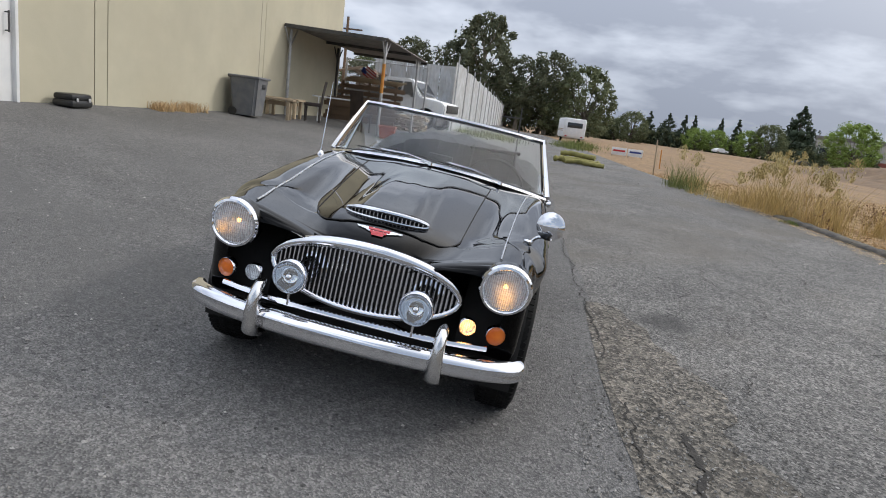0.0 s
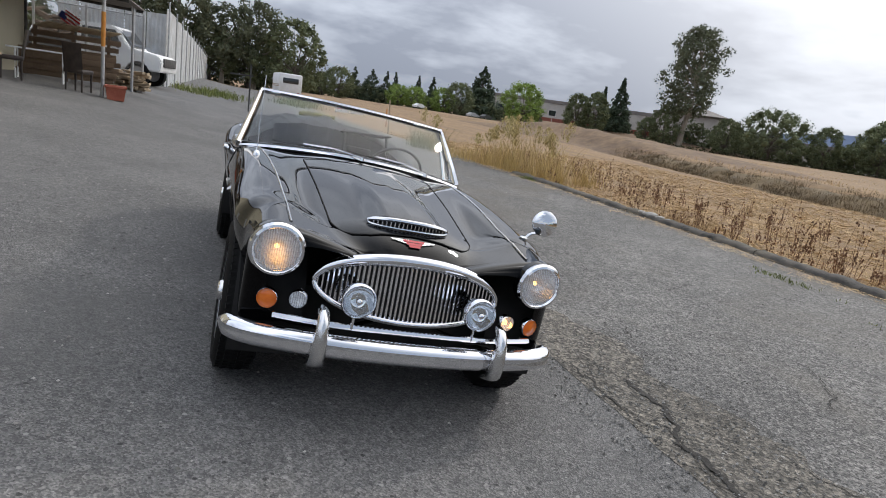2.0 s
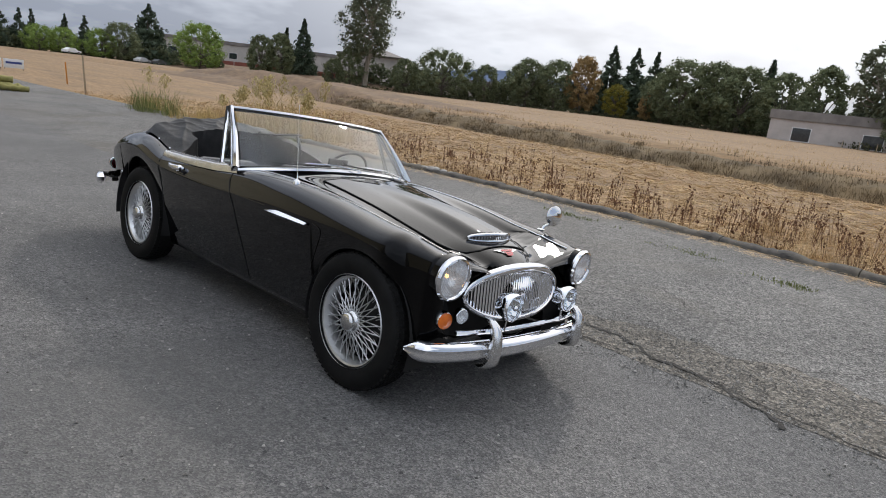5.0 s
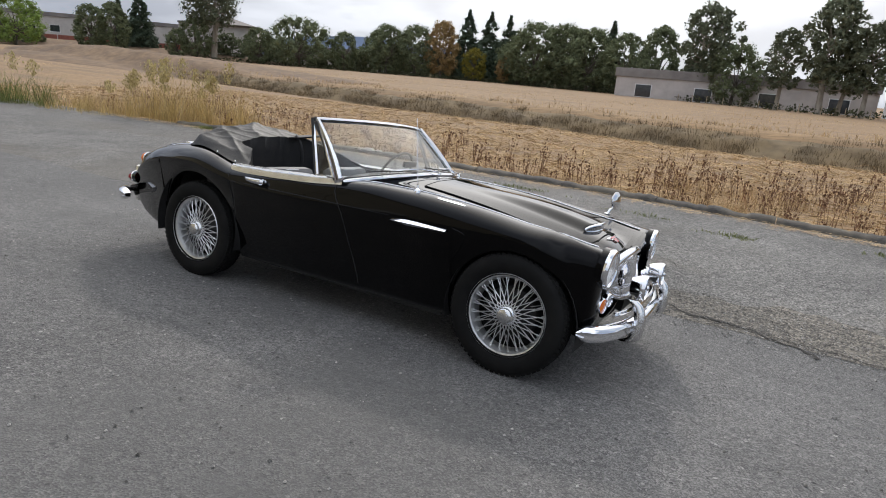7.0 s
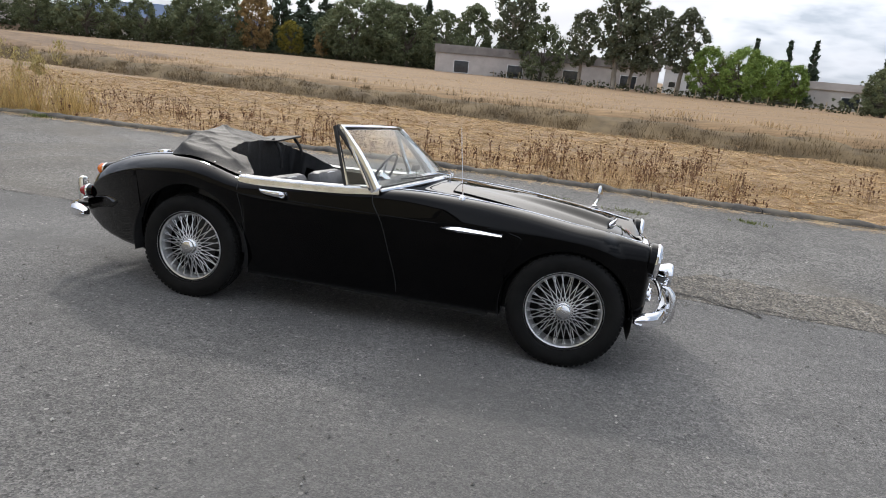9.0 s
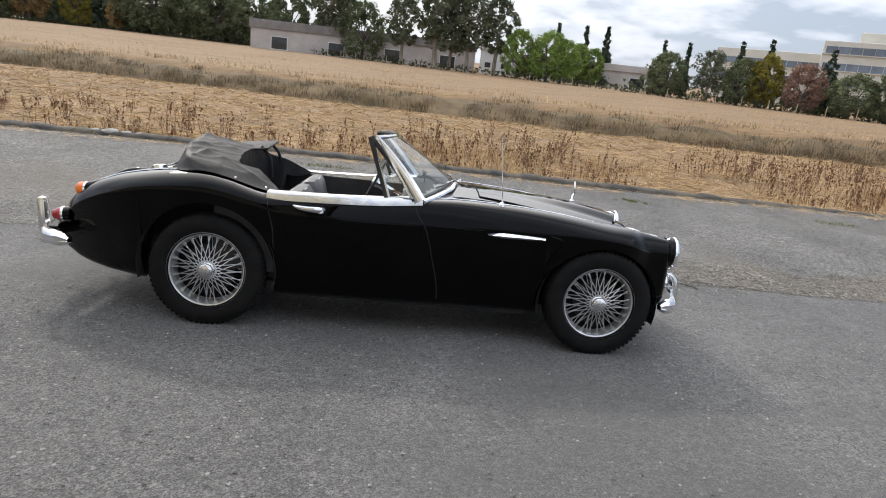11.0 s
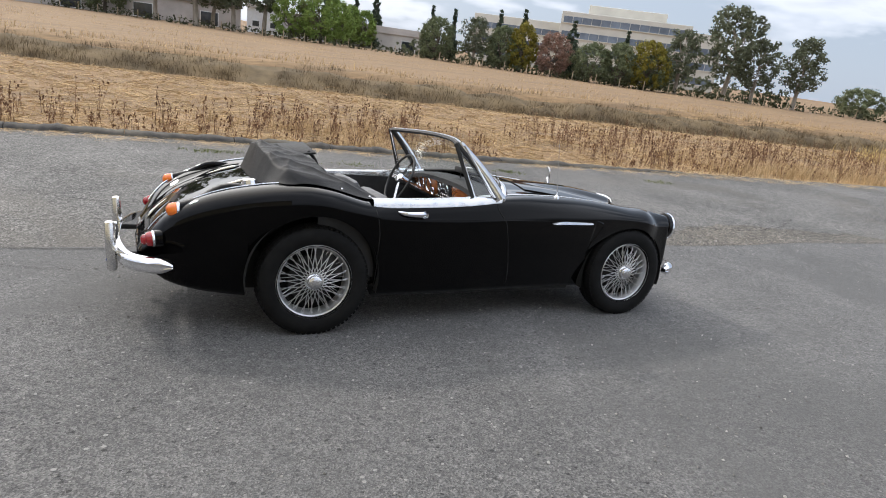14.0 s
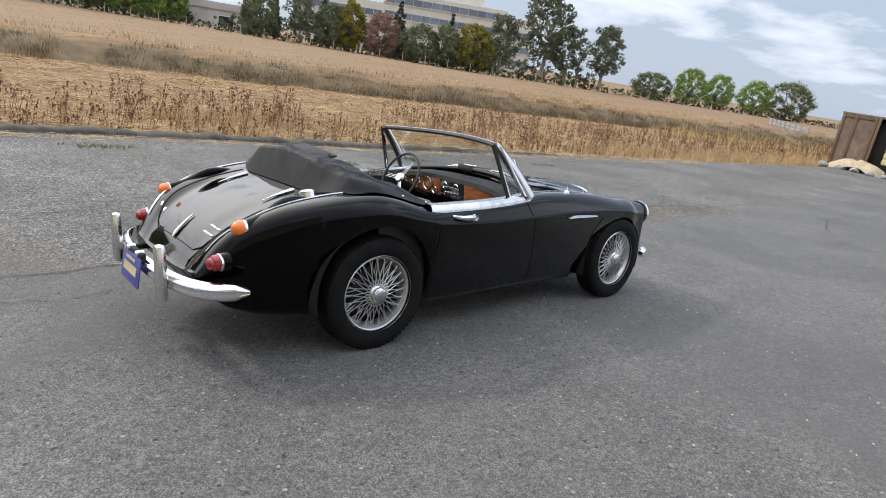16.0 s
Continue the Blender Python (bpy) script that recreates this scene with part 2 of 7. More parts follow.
def cyl(bm, r1, r2, p, q, seg=16, caps=True):
    p, q = Vector(p), Vector(q)
    d = q - p
    m = Matrix.Translation((p + q) / 2) @ d.to_track_quat("Z", "Y").to_matrix().to_4x4()
    return bmesh.ops.create_cone(bm, cap_ends=caps, segments=seg, radius1=r1, radius2=r2, depth=d.length, matrix=m)["verts"]


def lathe(bm, prof, seg=32, m=Matrix(), close=False):
    """prof: (r, h) pairs turned about local z."""
    rings = []
    for r, h in prof:
        rings.append([bm.verts.new(m @ Vector((r * math.cos(2 * math.pi * i / seg), r * math.sin(2 * math.pi * i / seg), h))) for i in range(seg)]
                     if r > 1e-6 else [bm.verts.new(m @ Vector((0, 0, h)))])
    pairs = list(zip(rings, rings[1:])) + ([(rings[-1], rings[0])] if close else [])
    for a, b in pairs:
        for i in range(seg):
            j = (i + 1) % seg
            if len(a) == 1 and len(b) > 1:
                bm.faces.new((a[0], b[i], b[j]))
            elif len(b) == 1 and len(a) > 1:
                bm.faces.new((a[i], b[0], a[j]))
            elif len(a) > 1:
                bm.faces.new((a[i], b[i], b[j], a[j]))
    return bm


def tube(bm, pts, r, seg=8, flatten=None, taper=None):
    """A bar along pts; r may be a list; flatten=(w, h) for an oval section."""
    pts = [Vector(p) for p in pts]
    n = len(pts)
    rings = []
    up = Vector((0, 0, 1))
    for i, p in enumerate(pts):
        d = (pts[min(i + 1, n - 1)] - pts[max(i - 1, 0)]).normalized()
        s = d.cross(up)
        s = s.normalized() if s.length > 1e-4 else Vector((1, 0, 0))
        u = s.cross(d).normalized()
        rr = r[i] if isinstance(r, (list, tuple)) else r
        a, b = (flatten[0] * rr, flatten[1] * rr) if flatten else (rr, rr)
        rings.append([bm.verts.new(p + s * a * math.cos(2 * math.pi * k / seg) + u * b * math.sin(2 * math.pi * k / seg)) for k in range(seg)])
    for a, b in zip(rings, rings[1:]):
        for k in range(seg):
            bm.faces.new((a[k], a[(k + 1) % seg], b[(k + 1) % seg], b[k]))
    bm.faces.new(rings[0][::-1]), bm.faces.new(rings[-1])
    return bm


def curve_pts(keys, n):
    """Smooth points through keys."""
    keys = [Vector(k) for k in keys]
    res = []
    segs = len(keys) - 1
    for i in range(n):
        u = i / (n - 1) * segs
        k = min(int(u), segs - 1)
        f = u - k
        p0, p1, p2, p3 = keys[max(k - 1, 0)], keys[k], keys[k + 1], keys[min(k + 2, segs)]
        res.append(0.5 * ((2 * p1) + (p2 - p0) * f + (2 * p0 - 5 * p1 + 4 * p2 - p3) * f * f + (3 * p1 - p0 - 3 * p2 + p3) * f ** 3))
    return res


def steps(x, table):
    """Monotone smooth reading of a table of (x, value)."""
    if x <= table[0][0]:
        return table[0][1]
    for (x0, a), (x1, b) in zip(table, table[1:]):
        if x <= x1:
            i = table.index((x0, a))
            xm, am = table[i - 1] if i else (x0 - (x1 - x0), a)
            xp, ap = table[i + 2] if i + 2 < len(table) else (x1 + (x1 - x0), b)
            h = x1 - x0
            s = (b - a) / h
            s0, s1 = (a - am) / (x0 - xm), (ap - b) / (xp - x1)
            t0 = 0 if s0 * s <= 0 else 2 * s0 * s / (s0 + s)
            t1 = 0 if s1 * s <= 0 else 2 * s1 * s / (s1 + s)
            f = (x - x0) / h
            return (2 * f**3 - 3 * f**2 + 1) * a + (f**3 - 2 * f**2 + f) * h * t0 + (3 * f**2 - 2 * f**3) * b + (f**3 - f**2) * h * t1
    return table[-1][1]

# ---------- ground ----------
def soft(u, k=0.25):
    return u if u > 10 * k else k * math.log1p(math.exp(max(-50, u / k)))


def lot_z(x, y):
    """The paved apron falls from the building to the car and runs level beyond."""
    y = max(y, -7.5)
    z = -0.0928 * y - 0.0087 * max(-3, min(3, x)) + 0.09 * soft(y - 0.5) + 0.04 * (soft(-1 - y, .2) - soft(-3.5 - y, .2))
    return z + 0.008 * max(0, min(40, -25 - x))


def kerb_y(x):
    return 6.2 - 0.055 * max(0, x) - 0.06 * max(0, -9 - x)


def ditch_y(x):
    return 20.5 - 0.19 * max(-60, min(60, x))


def field_z(x, y):
    z = -0.20 + 0.05 * noise.noise((x * .25, y * .25, 0)) + 0.03 * noise.noise((x * .9, y * .9, 3))
    z += 0.008 * max(0, min(40, -25 - x))
    d = y - ditch_y(x)
    z += -0.40 * math.exp(-(d / 1.6) ** 2) + 0.42 * math.exp(-((d - 3.0) / 1.5) ** 2) + (0.14 if d > 3 else 0.14 * math.exp(-((d - 3) / 1.2) ** 2))
    if y > 60:
        z = z * 0.3 - 0.15
    return z


def under_z(x, y):
    k = kerb_y(x)
    if y < k - 0.1:
        return lot_z(x, y) - 0.12
    f = min(1, max(0, (y - k + 0.1) / 0.7))
    return (lot_z(x, k) - 0.1) * (1 - f) + field_z(x, y) * f


def graded(marks):
    res = []
    for a, b, n in marks:
        res += list(np.linspace(a, b, n, endpoint=False))
    return res + [marks[-1][1]]


def sheet(name, xs, ys, fz, mat, label="", category="", kind="structure"):
    v = [(x, y, fz(x, y)) for x in xs for y in ys]
    n = len(ys)
    f = [(i * n + j, (i + 1) * n + j, (i + 1) * n + j + 1, i * n + j + 1) for i in range(len(xs) - 1) for j in range(n - 1)]
    return tagged(raw(name, v, f, mat), label, category, kind=kind)


def asphalt(name, dark, pale, grit, stain, agg, patchy):
    m = bpy.data.materials.new(name)
    m.use_nodes = True
    nt = m.node_tree
    b = nt.nodes["Principled BSDF"]
    tcn = nt.nodes.new("ShaderNodeTexCoord")
    v = tcn.outputs["Object"]
    vor = nt.nodes.new("ShaderNodeTexVoronoi")
    vor.inputs["Scale"].default_value = agg
    link(nt, v, vor.inputs["Vector"])
    col = ramp(nt, tex_noise(nt, v, 0.7, 3, 0.5, 0.3), ((0.33, dark), (0.68, pale)))
    stone = ramp(nt, vor.outputs["Color"], ((0.15, (0.30, 0.30, 0.30)), (0.5, (0.92, 0.92, 0.92)), (0.85, (1.85, 1.83, 1.80))))
    col = mixc(nt, min(1.0, 0.42 + 0.7 * grit), col, stone, "MULTIPLY")
    coarse = ramp(nt, tex_noise(nt, v, 32, 8, 0.85), ((0.36, (0.34, 0.34, 0.34)), (0.5, (0.98, 0.98, 0.98)), (0.64, (1.85, 1.82, 1.78))))
    col = mixc(nt, patchy, col, coarse, "MULTIPLY")
    worn = ramp(nt, tex_noise(nt, v, 4.5, 7, 0.7, 0.5), ((0.35, (0.86, 0.86, 0.86)), (0.65, (1.12, 1.12, 1.11))))
    col = mixc(nt, patchy, col, worn, "MULTIPLY")
    mid = ramp(nt, tex_noise(nt, v, 13, 5, 0.7), ((0.34, (0.62, 0.62, 0.61)), (0.5, (1.0, 1.0, 1.0)), (0.66, (1.38, 1.37, 1.35))))
    col = mixc(nt, patchy * patchy, col, mid, "MULTIPLY")
    chips = ramp(nt, tex_noise(nt, v, 38, 2, 0.5), ((0.66, (0, 0, 0)), (0.74, (1, 1, 1))))
    col = mixc(nt, fmath(nt, "MULTIPLY", chips, grit), col, (0.34, 0.33, 0.31))
    bits = nt.nodes.new("ShaderNodeTexVoronoi")
    bits.inputs["Scale"].default_value = 34
    link(nt, v, bits.inputs["Vector"])
    pick = nt.nodes.new("ShaderNodeSeparateColor")
    link(nt, bits.outputs["Color"], pick.inputs[0])
    dot = fmath(nt, "MULTIPLY", fmath(nt, "GREATER_THAN", pick.outputs[0], 0.90), fmath(nt, "LESS_THAN", bits.outputs["Distance"], fmath(nt, "MULTIPLY", pick.outputs[1], 0.32)))
    col = mixc(nt, fmath(nt, "MULTIPLY", dot, 0.8), col, (0.33, 0.32, 0.30))
    pit = fmath(nt, "MULTIPLY", fmath(nt, "LESS_THAN", pick.outputs[0], 0.10), fmath(nt, "LESS_THAN", bits.outputs["Distance"], fmath(nt, "MULTIPLY", pick.outputs[1], 0.36)))
    col = mixc(nt, fmath(nt, "MULTIPLY", pit, 0.75), col, (0.02, 0.02, 0.02))
    st = ramp(nt, tex_noise(nt, v, 0.33, 5, 0.65, 0.6), ((0.50, (0, 0, 0)), (0.66, (0.75, 0.75, 0.75))))
    col = mixc(nt, st, col, stain)
    link(nt, col, b.inputs["Base Color"])
    b.inputs["Roughness"].default_value, b.inputs["Specular IOR Level"].default_value = 0.8, 0.35
    bp = nt.nodes.new("ShaderNodeBump")
    bp.inputs["Strength"].default_value, bp.inputs["Distance"].default_value = 0.7, 0.006
    hgt = fmath(nt, "ADD", vor.outputs["Distance"], fmath(nt, "MULTIPLY", tex_noise(nt, v, 24, 7, 0.75), 2.0 * patchy))
    link(nt, hgt, bp.inputs["Height"])
    link(nt, bp.outputs[0], b.inputs["Normal"])
    return m


M["apron"] = asphalt("dark_asphalt", (0.112, 0.110, 0.108), (0.148, 0.145, 0.142), 0.3, (0.102, 0.100, 0.097), 150, 0.5)
M["lot"] = asphalt("worn_gravelly_asphalt", (0.105, 0.102, 0.098), (0.16, 0.155, 0.147), 0.7, (0.115, 0.102, 0.085), 90, 0.75)


def oil_stain(m, at, size):
    """A dark old oil stain with a ragged edge on the asphalt."""
    nt = m.node_tree
    b = nt.nodes["Principled BSDF"]
    tcn = next(n for n in nt.nodes if n.type == "TEX_COORD")
    off = vmath(nt, "SUBTRACT", tcn.outputs["Object"], (at[0], at[1], 0.0)).outputs[0]
    far = vmath(nt, "LENGTH", vmath(nt, "DIVIDE", vmath(nt, "MULTIPLY", off, (1.0, 1.0, 0.0)).outputs[0], (size[0], size[1], 1.0)).outputs[0]).outputs["Value"]
    edge = fmath(nt, "ADD", far, fmath(nt, "MULTIPLY", tex_noise(nt, tcn.outputs["Object"], 5.0, 6, 0.7), 0.9))
    amount = ramp(nt, edge, ((0.70, (0.7, 0.7, 0.7)), (1.0, (0, 0, 0))))
    col = mixc(nt, amount, b.inputs["Base Color"].links[0].from_socket, (0.035, 0.034, 0.032))
    link(nt, col, b.inputs["Base Color"])


oil_stain(M["lot"], (-0.53, 1.78), (0.55, 0.42))
M["field"] = surf("mown_straw_field", (0.160, 0.098, 0.046), (0.32, 0.203, 0.098), 4.5, 0.9, 0, 1.0, 16, c3=(0.155, 0.100, 0.054), scale3=.42, amount3=.85, stretch=(.35, 1.5, 1), low=.30, high=.70)
M["kerb"] = surf("asphalt_kerb", (0.035, 0.032, 0.03), (0.085, 0.076, 0.064), 6, 0.9, 0, 0.8, 30, c3=(0.2, 0.17, 0.12), scale3=1.2)


def seam_y(x):
    return 1.2 - 0.0 * x + 0.10 * noise.noise((x * .45, 7.7, 0)) + 0.03 * noise.noise((x * 2.1, 2.7, 0))


gx = graded(((-1400, -300, 8), (-300, -80, 10), (-80, -25, 22), (-25, 30, 100), (30, 90, 24), (90, 300, 10), (300, 1400, 8)))
gy = graded(((-1400, -200, 7), (-200, -20, 10), (-20, 5, 14), (5, 7.5, 14), (7.5, 32, 80), (32, 80, 22), (80, 300, 12), (300, 1400, 8)))
ground = sheet("ground", gx, gy, under_z, M["field"], "golden dry mown field with bare brown patches", "ground")
px = graded(((-75, -20, 40), (-20, 14, 130), (14, 48, 30)))


def band(name, lo, hi, n, mat, label, lift=0.0):
    v, f = [], []
    for x in px:
        for j in range(n + 1):
            y = lo(x) + (hi(x) - lo(x)) * j / n
            v.append((x, y, lot_z(x, y) + lift + 0.006 * noise.noise((x * .8, y * .8, 4))))
    for i in range(len(px) - 1):
        for j in range(n):
            a = i * (n + 1) + j
            f.append((a, a + n + 1, a + n + 2, a + 1))
    return tagged(raw(name, v, f, mat), label, "pavement", kind="structure")


apron = band("pavement", lambda x: -7.0, seam_y, 56, M["apron"], "dark grey smooth asphalt apron falling from the building")
M["broken"] = asphalt("broken_gravelly_asphalt", (0.090, 0.082, 0.070), (0.150, 0.136, 0.116), 0.9, (0.11, 0.093, 0.072), 66, 0.9)


def broken_edge(x):
    w = .72 * max(0.0, 1 - ((x - 3.6) / 4.4) ** 2) ** .5
    return seam_y(x) + w * (1 + .5 * noise.noise((x * 1.3, 3.3, 0)) + .25 * noise.noise((x * 5, 3.3, 0)))


sv, sf = [], []
for i in range(161):
    x = -.75 + 8.7 * i / 160
    for j in range(13):
        y = seam_y(x) - .04 + (broken_edge(x) - seam_y(x) + .04) * j / 12
        sv.append((x, y, lot_z(x, y) + .003 + .006 * noise.noise((x * .8, y * .8, 4)) + .012 * noise.noise((x * 6, y * 6, 2)) * math.sin(math.pi * j / 12)))
for i in range(160):
    for j in range(12):
        a = i * 13 + j
        sf.append((a, a + 13, a + 14, a + 1))
tagged(raw("road", sv, sf, M["broken"]), "strip of broken brownish gravelly asphalt along the seam", "pavement", kind="structure")
lot = band("road", seam_y, lambda x: kerb_y(x) + 0.02, 30, M["lot"], "pale worn asphalt with loose gravel and cracks", -0.006)

# ---------- building, canopy and yard ----------
M["wall"] = surf("cream_painted_concrete", (0.44, 0.405, 0.30), (0.485, 0.45, 0.335), 1.1, 0.8, 0, 0.15, 45, c3=(0.39, 0.365, 0.28), scale3=.5, amount3=.5)
M["white"] = surf("white_paint", (0.68, 0.69, 0.70), (0.78, 0.78, 0.77), 3, 0.5, 0, 0.05, 30, c3=(0.55, 0.54, 0.5), scale3=1.5, amount3=.4)
M["steel"] = surf("galvanised_steel", (0.36, 0.37, 0.38), (0.5, 0.5, 0.5), 8, 0.5, 0.6, 0.05, 40, rvar=.2)
M["dark_steel"] = surf("dark_weathered_steel", (0.05, 0.05, 0.05), (0.1, 0.095, 0.09), 8, 0.6, 0.3, 0.1, 40)
M["canopy"] = surf("grey_canopy_sheet", (0.16, 0.15, 0.14), (0.24, 0.22, 0.20), 3, 0.7, 0, 0.2, 20)
M["rust"] = surf("orange_primer_band", (0.55, 0.2, 0.03), (0.62, 0.28, 0.05), 8, 0.6, 0, .1, 40)
M["wood"] = surf("weathered_brown_wood", (0.10, 0.065, 0.04), (0.2, 0.135, 0.085), 5, 0.8, 0, 0.4, 40, stretch=(1, 8, 8), random=.35)
M["pale_wood"] = surf("bleached_wood", (0.34, 0.26, 0.17), (0.48, 0.38, 0.26), 5, 0.8, 0, 0.3, 40, random=.3)
M["bin"] = surf("grey_plastic", (0.115, 0.12, 0.13), (0.155, 0.16, 0.17), 6, 0.55, 0, 0.1, 60, c3=(0.2, 0.19, 0.17), scale3=3)
M["black_plastic"] = surf("black_plastic", (0.012, 0.012, 0.013), (0.03, 0.03, 0.03), 6, 0.4, 0, 0.05, 60)
M["leather"] = surf("dark_brown_leatherette", (0.025, 0.018, 0.016), (0.05, 0.036, 0.03), 8, 0.5, 0, 0.2, 60)
M["terracotta"] = surf("terracotta_planter", (0.32, 0.085, 0.05), (0.42, 0.13, 0.08), 7, 0.7, 0, 0.1, 40)
M["corrugated"] = surf("whitewashed_corrugated_sheet", (0.50, 0.52, 0.53), (0.64, 0.65, 0.66), 2, 0.55, 0.15, 0.08, 25, c3=(0.36, 0.33, 0.29), scale3=.7, amount3=.6)
M["tan_cloth"] = surf("tan_tarpaulin", (0.38, 0.30, 0.19), (0.52, 0.43, 0.29), 4, 0.8, 0, 0.4, 25)
M["stone"] = surf("grey_stone", (0.25, 0.24, 0.22), (0.42, 0.4, 0.37), 5, 0.9, 0, .6, 30)
M["ply"] = surf("weathered_plywood", (0.15, 0.105, 0.075), (0.25, 0.18, 0.13), 3, 0.8, 0, .3, 30, stretch=(6, 1, 1), c3=(0.1, 0.07, 0.05), scale3=1.1)
M["turf"] = surf("green_turf_roll", (0.16, 0.15, 0.04), (0.30, 0.27, 0.09), 6, 0.9, 0, .7, 40, c3=(.3, .27, .12), scale3=2)
M["red_cloth"] = surf("red_cloth", (0.45, 0.03, 0.04), (0.5, 0.04, 0.05), 10, 0.8)
M["blue_cloth"] = surf("blue_cloth", (0.03, 0.05, 0.2), (0.04, 0.06, 0.25), 10, 0.8)
M["black_glass"] = surf("dark_window_glass", (0.02, 0.025, 0.03), (0.04, 0.045, 0.05), 2, 0.08, 0, coat=.5)

WALL_Y = -5.95


def build_building():
    b = thing("building", "cream-painted tilt-up concrete industrial building with panel joints", "building", kind="structure")
    # the wall, with the doorway cut through it
    x_end, d0, d1 = -16.75, -3.42, -2.45
    for x0, x1, z0, z1 in ((x_end, -10.81, 0, 7.4), (-10.79, -5.19, 0, 7.4), (-5.17, -4.90, 0, 7.4), (-4.88, d0, 0, 7.4), (d0, d1, 2.82, 7.4), (d1, -1.0, 0, 7.4)):
        bm = bmesh.new()
        box(bm, (x1 - x0, .28, z1 - z0 + (.6 if z0 == 0 else 0)), ((x0 + x1) / 2, WALL_Y - .14, (z0 + z1) / 2 - (.3 if z0 == 0 else 0)))
        part("wall_panel", bm, M["wall"], b, "cream painted concrete wall panel", False)
    bm = bmesh.new()
    box(bm, (15.75, .2, 7.8), ((-16.75 - 1.0) / 2, WALL_Y - .27, 3.4))
    for x in (-10.56,):
        box(bm, (.02, .02, 6.8), (x, WALL_Y - .008, 4.0))
    part("joint_backing", bm, surf("grey_joint", (.2, .19, .16), (.26, .25, .2), 5, .9), b, "grey joint filler", False)
    bm = bmesh.new()
    box(bm, (.3, 13, 8), (-16.6, WALL_Y - 6.9, 3.4))
    box(bm, (.3, 13, 8), (-1.15, WALL_Y - 6.9, 3.4))
    box(bm, (15.7, .3, 8), (-8.87, WALL_Y - 13.2, 3.4))
    part("side_wall", bm, M["wall"], b, smooth=False)
    bm = bmesh.new()
    box(bm, (15.9, 13.6, .25), (-8.87, WALL_Y - 6.65, 7.52))
    part("roof", bm, M["canopy"], b, smooth=False)
    bm = bmesh.new()
    box(bm, (.94, .05, 2.13), ((d0 + d1) / 2, WALL_Y - .03, .66 + 1.075), bevel=.004)
    door = part("door", bm, M["white"], b, "white painted steel door")
    bm = bmesh.new()
    for x in (d0 + .012, d1 - .012):
        box(bm, (.05, .09, 2.2), (x, WALL_Y + .008, .66 + 1.09), bevel=.004)
    box(bm, (1.0, .09, .05), ((d0 + d1) / 2, WALL_Y + .008, 2.84), bevel=.004)
    part("door_frame", bm, M["white"], door)
    bm = bmesh.new()
    cyl(bm, .012, .012, (d0 + .13, WALL_Y + .05, 1.52), (d0 + .13, WALL_Y + .05, 1.78), 8)
    for z in (1.54, 1.76):
        cyl(bm, .009, .009, (d0 + .13, WALL_Y - .005, z), (d0 + .13, WALL_Y + .05, z), 8)
    part("handle", bm, M["dark_steel"], door, "dark pull handle")


def build_canopy():
    c = thing("canopy", "grey sheet-roofed lean-to canopy on steel posts", "canopy", kind="structure")
    x0, x1, y1 = -12.0, -18.3, -3.25
    v, f = [], []
    n = 60
    for i in range(n + 1):
        x = x0 + (x1 - x0) * i / n
        for y, z in ((WALL_Y, 2.98), (y1, 2.90)):
            v.append((x, y, z + .012 * (i % 2)))
    for i in range(n):
        f.append((2 * i, 2 * i + 2, 2 * i + 3, 2 * i + 1))
    m = len(v)
    v += [(a, b, d - .03) for a, b, d in v]
    f += [tuple(k + m for k in q[::-1]) for q in f]
    f += [(0, 1, 1 + m, m), (1, 3, 3 + m, 1 + m)] + [(2 * i + 1, 2 * i + 3, 2 * i + 3 + m, 2 * i + 1 + m) for i in range(1, n)]
    raw("roof_sheet", v, f, M["canopy"], c, "thin grey corrugated roof sheet", False)
    for x in (x0 + .1, -15.2, x1 + .1):
        bm = bmesh.new()
        box(bm, (.06, 2.66, .09), (x, (WALL_Y + y1) / 2, 2.88), (-1.6, 0, 0))
        part("rafter", bm, M["dark_steel"], c)
    for x, y, mt in ((-12.15, -5.85, "steel"), (-12.5, -3.4, "steel"), (-17.3, -3.42, "steel"), (-16.2, -5.85, "dark_steel")):
        bm = bmesh.new()
        z0 = lot_z(x, y) - .05
        cyl(bm, .04, .04, (x, y, z0), (x, y, 2.86), 12)
        post = part("post", bm, M[mt], c, "slim steel canopy post")
        for dx in (-.42, .42):
            bm = bmesh.new()
            cyl(bm, .02, .02, (x, y, 2.42), (x + dx, y, 2.86), 8)
            part("brace", bm, M[mt], post)
        if (x, y) == (-12.5, -3.4):
            bm = bmesh.new()
            cyl(bm, .045, .045, (x, y, 1.55), (x, y, 2.3), 12)
            part("orange_band", bm, M["rust"], post, "orange painted band")


def at_lot(x, y, turn=0.0, lift=0.0):
    return pose(x, y, lot_z(x, y) + lift, 0, 0, turn)


